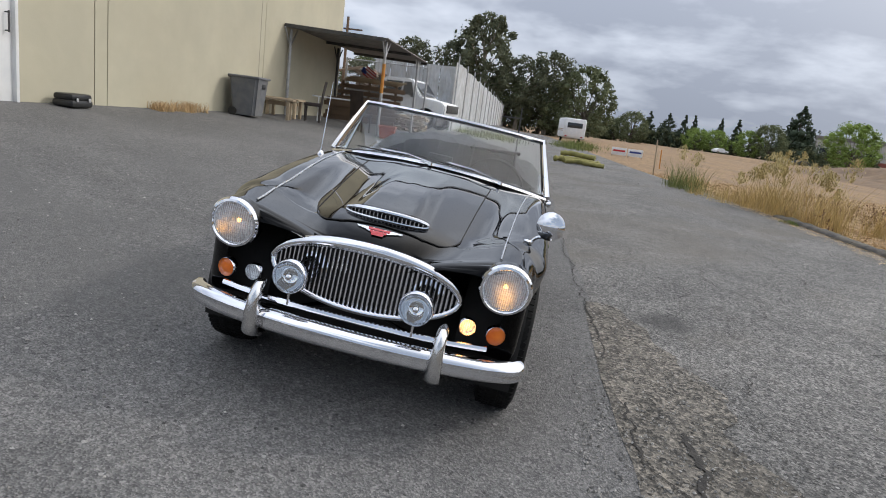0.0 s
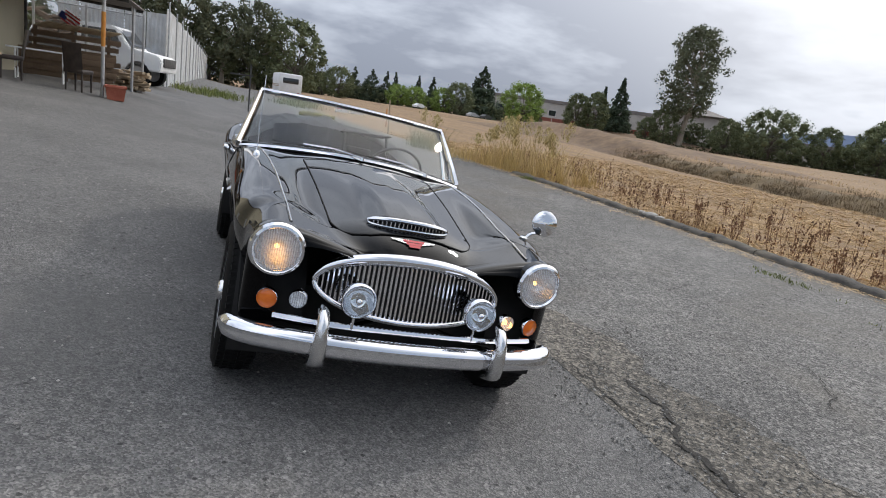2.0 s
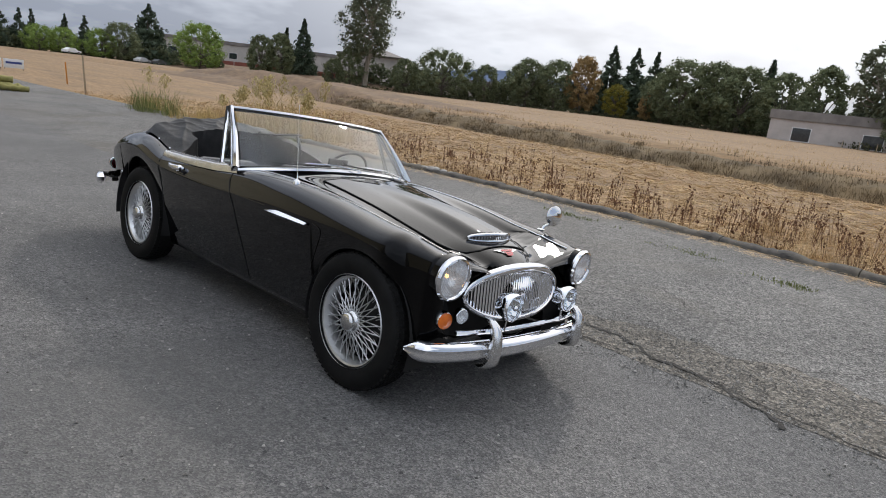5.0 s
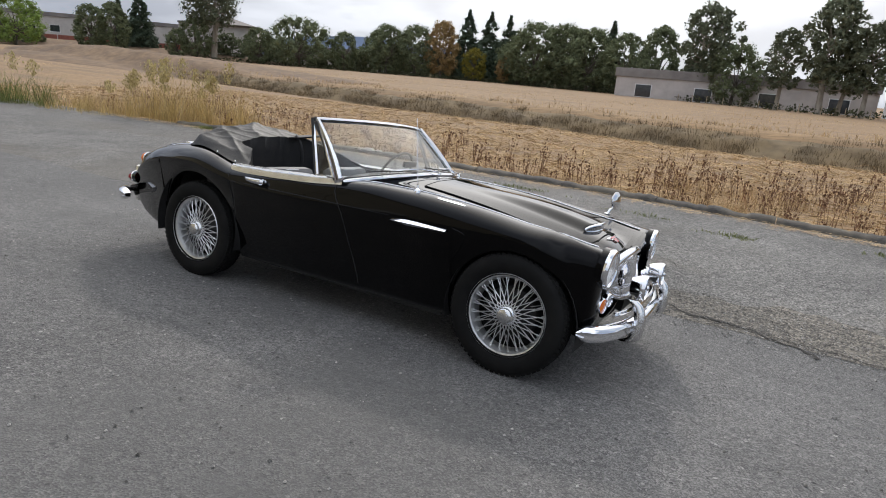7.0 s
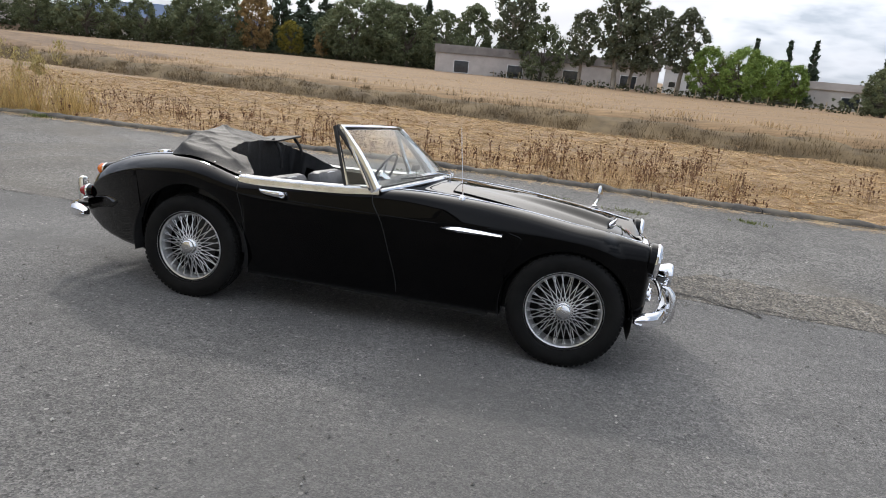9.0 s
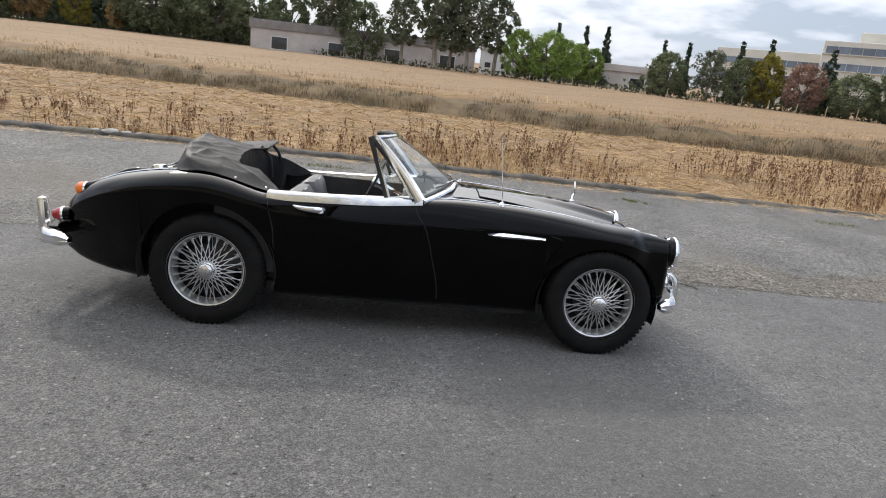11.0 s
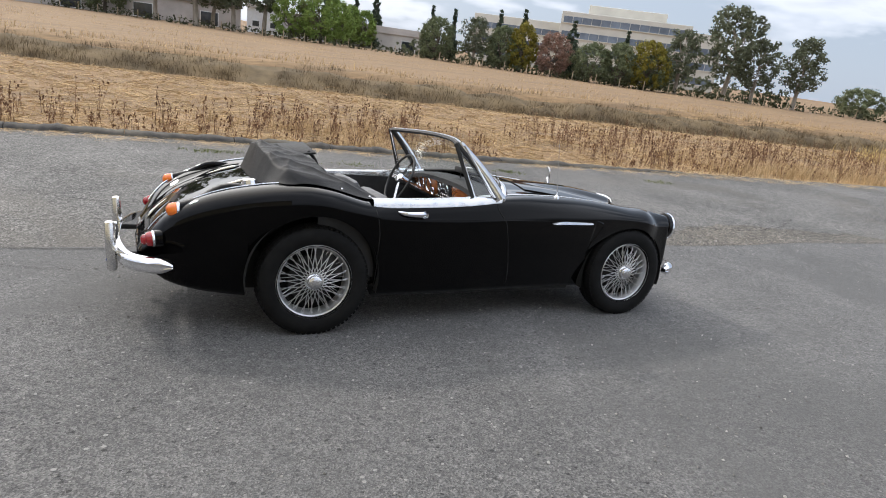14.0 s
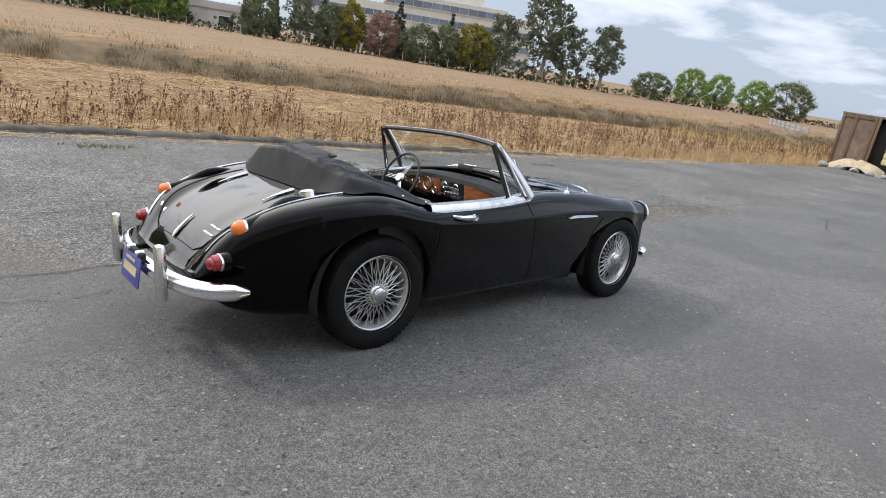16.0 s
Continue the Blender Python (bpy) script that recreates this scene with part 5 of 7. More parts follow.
# a pale tower far off behind the camper
bm = bmesh.new()
box(bm, (6, 6, 12), (-330, 32, 6), bevel=.1)
tw = part("tower_block", bm, M["stucco"], None, "pale square block far beyond the trees", False)
tagged(tw, category="building")
# road barrier on the far side of the field
b = thing("guard_rail", "long pale roadside guard rail", "guard rail", kind="structure")
for i in range(8):
    p, q = Vector((52, 15.6, 0)).lerp(Vector((70, 26, 0)), i / 8), Vector((52, 15.6, 0)).lerp(Vector((70, 26, 0)), (i + 1) / 8)
    bm = bmesh.new()
    for z in (.62, .30):
        box(bm, ((q - p).length - .02, .08, .24), ((p.x + q.x) / 2, (p.y + q.y) / 2, z - .1), (0, 0, math.degrees(math.atan2(q.y - p.y, q.x - p.x))), .02)
    part("rail", bm, M["steel"], b)
    bm = bmesh.new()
    box(bm, (.12, .12, .9), (p.x, p.y + .1, .25))
    part("post", bm, M["steel"], b)
# far hills, the blue of distance haze put into their colour
M["hill"] = surf("haze_tinted_hills", (0.17, 0.22, 0.32), (0.2, 0.25, 0.35), .01, 1.0)
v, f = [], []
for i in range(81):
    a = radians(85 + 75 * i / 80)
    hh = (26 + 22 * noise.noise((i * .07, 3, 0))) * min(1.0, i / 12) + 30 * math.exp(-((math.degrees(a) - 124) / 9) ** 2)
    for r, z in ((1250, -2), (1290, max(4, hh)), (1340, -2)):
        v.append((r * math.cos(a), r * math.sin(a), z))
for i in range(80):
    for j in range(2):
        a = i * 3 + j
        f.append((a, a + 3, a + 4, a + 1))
tagged(raw("backdrop_hills", v, f, M["hill"]), "hills on the horizon tinted blue for haze", "hills", kind="structure")


# parked cars by the far trees
def parked_car(x, y, turn, mat):
    c = thing("parked_car", "small parked car by the far trees", "car", pose(x, y, under_z(x, y) + .1, 0, 0, turn), "cars parked by the far trees")
    bm = bmesh.new()
    prof = [(2.1, .35), (2.15, .75), (1.1, .92), (.5, 1.4), (-.9, 1.42), (-1.6, .98), (-2.1, .9), (-2.1, .35)]
    a = [bm.verts.new((px_, -.85 + (.15 if pz > 1 else 0), pz)) for px_, pz in prof]
    d = [bm.verts.new((px_, .85 - (.15 if pz > 1 else 0), pz)) for px_, pz in prof]
    n = len(prof)
    for k in range(n):
        bm.faces.new((a[k], a[(k + 1) % n], d[(k + 1) % n], d[k]))
    bm.faces.new(a[::-1]), bm.faces.new(d)
    bmesh.ops.recalc_face_normals(bm, faces=bm.faces)
    part("body", bm, mat, c)
    for s in (-1, 1):
        q = [(.75, s * .80, .98), (.42, s * .72, 1.34), (-.85, s * .72, 1.34), (-1.25, s * .80, .98)]
        raw("side_window", q if s > 0 else q[::-1], [(0, 1, 2, 3)], M["black_glass"], c, smooth=False)
        for xx in (1.35, -1.35):
            car_wheel(c, (xx, s * .78, .32), .32, .2)


M["car_silver"] = surf("silver_car_paint", (0.5, 0.51, 0.53), (0.56, 0.57, 0.58), 3, .3, .3, coat=.6)
M["car_grey"] = surf("dark_grey_car_paint", (0.06, 0.065, 0.07), (0.08, 0.085, 0.09), 3, .3, coat=.8)
for i, (px0, py0) in enumerate(((-174.5, 52.5), (-168, 67), (-166, 70.5))):
    parked_car(px0, py0, 112 + i % 3 * 4, (M["white"], M["car_silver"], M["car_grey"])[i % 3])

# ---------- field plants ----------
M["straw"] = surf("dry_straw_grass", (0.36, 0.240, 0.115), (0.60, 0.425, 0.225), 2.0, .85, 0, 0, island=.7)
M["dock"] = surf("dead_brown_weed", (0.115, 0.058, 0.030), (0.22, 0.118, 0.062), 2.0, .9, 0, 0, island=.6)
M["reed"] = surf("straw_yellow_reeds", (0.40, 0.285, 0.10), (0.62, 0.46, 0.20), 1.5, .85, 0, 0, island=.6)
M["green_weed"] = surf("green_weeds", (0.10, 0.13, 0.03), (0.2, 0.22, 0.06), 2, .85, 0, 0, island=.6)
# dead brush brown, with the ditch bank's shade put into the colour
M["brush"] = surf("shade_darkened_brush", (0.085, 0.060, 0.030), (0.18, 0.126, 0.063), 1, .9, 0, 0, island=.6)


def blades(rng, pts, hmin, hmax, width, spread, per):
    """Bent two-piece grass blades on the given ground points (n, 3)."""
    n = len(pts) * per
    p = np.repeat(pts, per, axis=0) + np.c_[rng.normal(size=(n, 2)) * spread, np.zeros(n)]
    h = (hmin + (hmax - hmin) * rng.random(n) ** 1.5)[:, None]
    a = rng.random(n) * 2 * math.pi
    s = np.c_[np.cos(a), np.sin(a), np.zeros(n)] * width * (.5 + rng.random((n, 1)))
    b = rng.random(n) * 2 * math.pi
    tilt = np.c_[np.cos(b), np.sin(b), np.zeros(n)] * h * (.15 + .5 * rng.random((n, 1)))
    up = np.array((0, 0, 1.0))
    mid, top = p + up * h * .6 + tilt * .4, p + up * h * .95 + tilt
    v = np.stack((p - s, p + s, mid + s * .7, mid - s * .7, top), axis=1).reshape(-1, 3)
    k = np.arange(n)[:, None] * 5
    quads = np.hstack((k, k + 1, k + 2, k + 3)).tolist()
    tris = np.hstack((k + 3, k + 2, k + 4)).tolist()
    return v, quads + tris


def ground_points(rng, n, xr, yr, near=1.0, keep=lambda x, y: True):
    res = []
    while len(res) < n:
        x = rng.uniform(*xr)
        y = yr[0] + (yr[1] - yr[0]) * rng.random() ** near
        y += kerb_y(x)
        if keep(x, y):
            res.append((x, y, under_z(x, y) - .02))
    return np.array(res)


rng = np.random.default_rng(21)
v, f = blades(rng, ground_points(rng, 9000, (-26, 34), (.0, 15), 1.5), .04, .13, .005, .12, 6)
tagged(raw("straw_stubble", v, f, M["straw"], smooth=False), "short golden dry straw stubble", "dry grass", kind="stuff")


def litter(rng, pts, lmin, lmax, width, spread, per):
    """Cut straws lying loosely this way and that, mostly along the mown swathes."""
    n = len(pts) * per
    p = np.repeat(pts, per, axis=0) + np.c_[rng.normal(size=(n, 2)) * spread, rng.random(n) * .05 + .015]
    a = rng.normal(size=n) * .7
    ln = (lmin + (lmax - lmin) * rng.random(n))[:, None] / 2
    d = np.c_[np.cos(a), np.sin(a), rng.normal(size=n) * .22] * ln
    w = np.c_[-np.sin(a), np.cos(a), rng.normal(size=n) * .8] * width
    v = np.stack((p - d - w, p - d + w, p + d + w, p + d - w), axis=1).reshape(-1, 3)
    return v, np.arange(4 * n).reshape(-1, 4).tolist()


v, f = litter(rng, ground_points(rng, 11000, (-24, 30), (.15, 14), 1.4), .12, .40, .0032, .16, 8)
tagged(raw("straw_litter", v, f, M["straw"], smooth=False), "loose mown straw lying over the field", "dry grass", kind="stuff")
v, f = litter(rng, ground_points(rng, 1300, (-12, 14), (-.45, .25), 1.0), .05, .22, .003, .08, 5)
v[:, 2] = np.maximum(v[:, 2], [lot_z(a, min(b, kerb_y(a))) + .012 for a, b, c in v])
tagged(raw("straw_litter", v, f, M["straw"], smooth=False), "bits of straw blown against the kerb", "dry grass", kind="stuff")
patch = lambda x, y: noise.noise((x * .35, y * .5, 9)) > .22
v, f = blades(rng, ground_points(rng, 520, (-20, 14), (.1, 3.0), 1.3, patch), .12, .42, .004, .10, 9)
tagged(raw("tall_dry_grass", v, f, M["straw"], smooth=False), "tufts of tall golden dry grass along the kerb", "dry grass", kind="stuff")
v, f = blades(rng, ground_points(rng, 1100, (10, 40), (.1, 1.6), 1.0), .2, .55, .005, .10, 9)
tagged(raw("tall_dry_grass", v, f, M["straw"], smooth=False), "tall golden dry grass along the lot's edge", "dry grass", kind="stuff")
# brush along the ditch, its brown darkened for the bank's shaded face
pts = []
bank_v, bank_f = [], []
bank_x = np.arange(-62, 57, .35)
for x in bank_x:
    for j in range(8):
        d = .45 + 1.9 * j / 7
        y = ditch_y(x) + d + .35 * noise.noise((x * .4, 1, 1))
        up = max(0.0, math.sin(math.pi * j / 7)) * (.20 + .20 * noise.noise((x * .8, j * .5, 2)) + .10 * noise.noise((x * 2.6, j * .9, 5)))
        bank_v.append((x, y, under_z(x, y) - .06 + up))
for i in range(len(bank_x) - 1):
    for j in range(7):
        a = i * 8 + j
        bank_f.append((a, a + 8, a + 9, a + 1))
tagged(raw("ground_bank", bank_v, bank_f, M["brush"]), "low matted brown bank along the ditch, darkened for its shaded face", "bank", kind="structure")
for i in range(2500):
    x = rng.uniform(-60, 55)
    y = ditch_y(x) + 1.2 + rng.normal() * .5 + .35 * noise.noise((x * .4, 1, 1))
    if noise.noise((x * .45, y * .3, 8)) > -.35:
        pts.append((x, y, under_z(x, y) + .05))
v, f = blades(rng, np.array(pts), .06, .32, .006, .20, 30)
tagged(raw("ditch_brush", v, f, M["brush"], smooth=False), "dull brown brush along the ditch, darkened for the bank's shade", "brush", kind="stuff")
pts = []
for i in range(500):
    x = rng.uniform(-45, 50)
    y = ditch_y(x) + 9 + rng.normal() * 3.5
    pts.append((x, y, under_z(x, y) - .05))
v, f = blades(rng, np.array(pts), .1, .45, .014, .4, 14)
tagged(raw("field_tufts", v, f, M["straw"], smooth=False), "scattered pale grass tufts across the field", "dry grass", kind="stuff")


pts = []
for i in range(1500):
    x = rng.uniform(-70, 60)
    y = ditch_y(x) + 3 + 60 * rng.random() ** 1.3
    if y < 95 - max(0, x) * .5 and noise.noise((x * .08, y * .16, 2)) > -.1:
        pts.append((x, y, under_z(x, y) - .04))
v, f = blades(rng, np.array(pts), .08, .26, .013, 1.1, 16)
tagged(raw("field_tufts", v, f, M["straw"], smooth=False), "dry tufts scattered over the far field", "dry grass", kind="stuff")


# dead dock stalks with brown seed heads
def dock_mesh(rng, pts, hmin, hmax):
    v, f = [], []
    for p in pts:
        h = hmin + (hmax - hmin) * rng.random() ** 1.4
        lean = rng.normal(size=2) * .10 * h
        n = 3
        for k in range(int(rng.integers(1, 6))):
            off = rng.normal(size=2) * .04
            l2 = lean + rng.normal(size=2) * .12 * h
            hk = h * rng.uniform(.7, 1)
            b0, b1 = np.array((p[0] + off[0], p[1] + off[1], p[2])), np.array((p[0] + off[0] + l2[0], p[1] + off[1] + l2[1], p[2] + hk))
            s = .004
            a = len(v)
            v.extend([b0 + (s, 0, 0), b0 + (-s, s, 0), b0 + (-s, -s, 0), b1])
            f.extend([(a, a + 1, a + 3), (a + 1, a + 2, a + 3), (a + 2, a, a + 3)])
            for j in range(6):
                u = rng.uniform(.55, 1.0)
                c = b0 + (b1 - b0) * u + rng.normal(size=3) * (.009, .009, .012)
                d, e = rng.normal(size=3) * .008 + (0, 0, .016), rng.normal(size=3) * .009
                a = len(v)
                v.extend([c - d, c + e, c + d, c - e])
                f.append((a, a + 1, a + 2, a + 3))
    return v, f


clump = lambda x, y: noise.noise((x * .28, y * .45, 4)) > -.02
v, f = dock_mesh(rng, ground_points(rng, 560, (-18, 14), (.25, 5.5), 1.3, clump), .22, .75)
tagged(raw("dead_weeds", v, f, M["dock"], smooth=False), "dead rust-brown weed stalks in the dry field", "weeds", kind="stuff")
v, f = dock_mesh(rng, ground_points(rng, 950, (7, 36), (1.0, 6.0), 1.2), .35, .8)
tagged(raw("dead_weeds", v, f, M["dock"], smooth=False), "thick stand of dead rust-brown weeds", "weeds", kind="stuff")


# tall feathery reeds by the kerb's end
M["plume"] = surf("pale_reed_plumes", (0.40, 0.32, 0.13), (0.60, 0.50, 0.24), 1.5, .85, 0, 0, island=.5)


def reed_clump(x, y, h, n, plumes, seed, mat="reed"):
    r = np.random.default_rng(seed)
    words = "green reeds and grass growing at the kerb" if mat == "green_weed" else "tall straw-yellow reeds with feathery plumes at the kerb"
    o = thing("reed_clump", words, "reeds", pose(x, y, under_z(x, y) + .02), "reed clumps at the kerb")
    n = int(n * .6)
    pts = np.c_[r.normal(size=(n, 2)) * .17, np.zeros(n)]
    v, f = blades(r, pts, h * .25, h * 1.0, .0042, .07, 8)
    raw("grass_tuft", v, f, M[mat], o, smooth=False)
    for k in range(plumes):
        v, f = [], []
        a = r.random() * 2 * math.pi
        b0 = np.array((r.normal() * .15, r.normal() * .15, 0.0))
        hk = h * (.85 + .35 * r.random())
        top = b0 + np.array((math.cos(a) * hk * .12 * r.random(), math.sin(a) * hk * .12 * r.random(), hk))
        s = np.array((math.sin(a), -math.cos(a), 0)) * .006
        v.extend([b0 - s, b0 + s, top])
        f.append((0, 1, 2))
        for j in range(240):
            u = r.random()
            wide = .085 * math.sin(math.pi * (.06 + .9 * u)) ** .8
            c = b0 + (top - b0) * (.70 + .30 * u) + r.normal(size=3) * (wide, wide, .012)
            d, e = r.normal(size=3) * .012 + np.array((0, 0, .026)), r.normal(size=3) * .007
            q = len(v)
            v.extend([c - d, c + e, c + d, c - e])
            f.append((q, q + 1, q + 2, q + 3))
        raw("plume", v, f, M["plume"], o, smooth=False)
    return o


for i, (x, y, h, n, pl, mt) in enumerate((
        (-15.9, 5.3, .95, 50, 0, "green_weed"), (-15.1, 5.2, 1.15, 56, 1, "green_weed"), (-14.4, 5.5, 1.1, 50, 1, "green_weed"), (-13.6, 5.4, .55, 40, 0, "reed"), (-12.9, 5.7, .6, 40, 0, "reed"),
        (-12.2, 5.9, .8, 40, 1, "reed"), (-11.6, 6.1, 1.2, 50, 3, "reed"), (-11.0, 6.4, 1.25, 56, 3, "reed"), (-10.4, 6.3, 1.5, 46, 4, "reed"), (-9.9, 6.6, 1.4, 46, 4, "reed"),
        (-9.4, 6.9, 1.3, 40, 1, "reed"), (-12.4, 7.0, .6, 40, 0, "reed"), (-11.2, 7.6, .95, 60, 1, "reed"), (-14.6, 6.6, .6, 40, 0, "reed"), (-10.2, 8.2, .9, 50, 0, "reed"), (-17.5, 6.2, .7, 50, 0, "reed"))):
    reed_clump(x, y, h, n, pl, 50 + i, mt)
# green weeds here and there
for i, (x, y, n, h) in enumerate(((-1.2, 5.3, 26, .10), (1.9, 4.6, 26, .09), (.7, 4.9, 20, .08), (3.5, 5.0, 20, .10), (-9.0, 6.0, 40, .16), (6.5, 4.7, 18, .09), (-34, -1.2, 90, .5), (-40, 3.8, 90, .5), (-46, 4.6, 90, .6), (-30, -2.4, 60, .4))):
    k = 1 if x > -20 else 9
    pts = np.c_[rng.normal(size=(n, 2)) * (.16, .06) * k + (x, y), np.zeros(n)]
    pts[:, 2] = [max(lot_z(a, b), under_z(a, b)) - .01 for a, b, c in pts]
    v, f = blades(rng, pts, h * .25, h * (.55 if k == 1 else 1), .004 * k ** .6, .05 * k, 8)
    tagged(raw("weed_tuft", v, f, M["green_weed"], smooth=False), "small green weeds growing through the lot", "weeds", kind="stuff")
for x, w, h in ((-6.35, .12, .20), (-7.15, .30, .24)):
    pts = np.c_[rng.normal(size=(60, 2)) * (w, .05) + (x, -5.75), np.zeros(60)]
    pts[:, 2] = [lot_z(a, b) - .01 for a, b, c in pts]
    v, f = blades(rng, pts, h * .5, h, .004, .04, 9)
    tagged(raw("weed_tuft", v, f, M["straw"], smooth=False), "dry yellow weeds at the foot of the wall", "weeds", kind="stuff")
pts = ground_points(rng, 260, (22, 60), (1, 8), 1.0)
v, f = blades(rng, pts, .3, .8, .01, .3, 10)
tagged(raw("green_brush", v, f, M["reed"], smooth=False), "pale green brush at the field's far corner", "brush", kind="stuff")


# ---------- cracks and grit on the paving ----------
M["crack"] = surf("dark_crack", (0.018, 0.016, 0.014), (0.045, 0.041, 0.036), 20, .95, 0, .5, 60)
M["grit"] = surf("pale_grit", (0.10, 0.095, 0.085), (0.34, 0.325, 0.3), 9, .9, 0, 0, island=1.1)


def crack(keys, w, seed, parent):
    pts = curve_pts([(x, y, 0) for x, y in keys], 40 * len(keys))
    v, f = [], []
    for i, p in enumerate(pts):
        k = noise.noise((p.x * 3.1 + seed, p.y * 3.1, seed))
        jit = Vector((.05 * noise.noise((p.x * 4, p.y * 4, seed + 3)), .07 * k + .035 * noise.noise((p.x * 13, p.y * 13, seed)) + .015 * noise.noise((p.x * 40, p.y * 40, seed)), 0))
        ww = w * (.35 + .9 * abs(noise.noise((p.x * 6, p.y * 6, seed + 7)))) * min(1, i / 4 + .1, (len(pts) - 1 - i) / 4 + .1)
        d = (pts[min(i + 1, len(pts) - 1)] - pts[max(i - 1, 0)]).normalized()
        s = Vector((-d.y, d.x, 0)) * ww
        for q in (p + jit - s, p + jit + s):
            v.append((q.x, q.y, lot_z(q.x, q.y) + .0065))
    for i in range(len(pts) - 1):
        f.append((2 * i, 2 * i + 2, 2 * i + 3, 2 * i + 1))
    return raw("crack", v, f, M["crack"], parent, smooth=False)


for i, (keys, w) in enumerate((
        ([(-5, 1.15), (-2.7, 1.15), (-.96, 1.2), (1.14, 1.25), (1.75, 1.33), (2.2, 1.3), (3.4, 1.2)], .018),
        ([(1.2, 1.5), (1.6, 1.43), (1.85, 1.36), (2.2, 1.35), (2.5, 1.2), (2.7, 1.05)], .045),
        ([(1.9, 1.8), (2.3, 1.9), (2.8, 2.3), (3.1, 2.9)], .008),
        ([(4.2, 2.05), (4.9, 1.5), (5.6, 1.35), (7, 1.5), (9.4, 1.55), (12, 1.9)], .014),
        ([(4.4, 2.0), (5.7, 1.7), (7.2, 2.3)], .02),
        ([(-8.9, 2.3), (-8.2, 2.5), (-7.4, 2.25), (-6.6, 2.6)], .012),
        ([(-2.1, 1.95), (-1.6, 2.2), (-1.2, 2.0), (-.8, 2.3)], .012),
        ([(-3.6, 2.2), (-3.0, 1.9), (-2.2, 1.95)], .010),
        ([(-4.2, -1.2), (-4.15, -1.9), (-4.3, -2.4)], .008),
        ([(-1.6, .9), (-2.4, .7), (-3.4, .9)], .006),
        ([(7.5, -.4), (9.5, .3), (12.5, .1), (15.5, .7)], .02),
        ([(3.2, 3.4), (5.5, 3.1), (8.5, 3.3), (12, 2.9)], .016),
        ([(-4.6, -2.2), (-4.2, -2.6), (-4.35, -3.0)], .01),
        ([(6.0, -1.2), (6.6, -1.6), (7.6, -1.5)], .008),
        ([(1.3, -3.2), (2.1, -3.4), (2.6, -3.2)], .004))):
    crack(keys, w * .5, i * 3.7, lot if keys[0][1] > 1 else apron)
rnd = random.Random(61)
for i in range(90):
    x, y = rnd.uniform(-22, 22), rnd.uniform(1.5, 5.4)
    turn = rnd.uniform(0, 6.28)
    keys = [(x, y)]
    for k in range(rnd.randint(2, 4)):
        turn += rnd.uniform(-.8, .8)
        x, y = x + .55 * math.cos(turn), min(5.6, max(1.3, y + .3 * math.sin(turn)))
        keys.append((x, y))
    crack(keys, rnd.uniform(.003, .009), 90 + i * 1.7, lot)
v, f = [], []
rng = np.random.default_rng(77)
for zone, n in (((-8, 12, 1.1, 6.0), 16000), ((-24, -8, 1.0, 5.2), 6000), ((-7, 9, -5.5, 1.2), 9000), ((.4, 3.2, 1.0, 2.0), 4500), ((4, 9, .9, 2.2), 2000), ((-9, 12, 4.6, 6.1), 5000), ((9, 20, -3, 5), 3500)):
    for k in range(n):
        x, y = rng.uniform(zone[0], zone[1]), rng.uniform(zone[2], zone[3])
        s = .0028 + .007 * rng.random() ** 3
        a = len(v)
        z = lot_z(x, y) + .004
        d = rng.random() * 6.28
        c_, s_ = math.cos(d) * s, math.sin(d) * s
        v.extend([(x - c_, y - s_, z), (x + s_ * 1.2, y - c_ * 1.2, z), (x + c_, y + s_, z), (x - s_ * .8, y + c_ * .8, z), (x + s * .2, y, z + s * .9)])
        f.extend([(a, a + 1, a + 4), (a + 1, a + 2, a + 4), (a + 2, a + 3, a + 4), (a + 3, a, a + 4)])
tagged(raw("loose_grit", v, f, M["grit"], smooth=False), "loose pale grit scattered over the asphalt", "gravel", kind="stuff")

# ---------- the roadster (local x ahead, y to its left side) ----------
TOP_MID = [(-2.085, .455), (-2.05, .525), (-1.99, .600), (-1.90, .678), (-1.78, .748), (-1.6, .820), (-1.4, .868), (-1.2, .888), (-.9, .89), (-.2, .895),
           (.2, .905), (.5, .885), (.85, .85), (1.16, .805), (1.35, .770), (1.5, .738), (1.67, .695)]
VALLEY = [(-2.085, .45), (-2.05, .52), (-1.98, .60), (-1.88, .682), (-1.75, .748), (-1.6, .806), (-1.35, .860), (-1.0, .872), (-.5, .868), (.1, .872), (.4, .855),
          (.8, .805), (1.1, .748), (1.3, .708), (1.5, .672), (1.67, .65)]
CREST = [(-2.085, .47), (-2.05, .545), (-1.99, .640), (-1.92, .700), (-1.78, .778), (-1.67, .818), (-1.52, .852), (-1.38, .873), (-1.23, .88),
         (-1.08, .858), (-.95, .82), (-.85, .797), (-.6, .803), (-.2, .822), (.03, .845), (.28, .858), (.53, .855), (.8, .84), (.99, .82),
         (1.15, .799), (1.36, .776), (1.5, .762), (1.67, .752)]
CREST_Y = [(-2.085, .45), (-1.9, .535), (-1.6, .575), (-1.2, .625), (-.85, .665), (-.5, .665), (0, .64), (.5, .60), (1.2, .56), (1.67, .548)]
SIDE_Y = [(-2.085, .50), (-2.02, .56), (-1.94, .605), (-1.8, .66), (-1.6, .71), (-1.3, .748), (-1.0, .755), (-.6, .745), (0, .73), (.6, .718),
          (1.1, .708), (1.3, .70), (1.67, .69)]
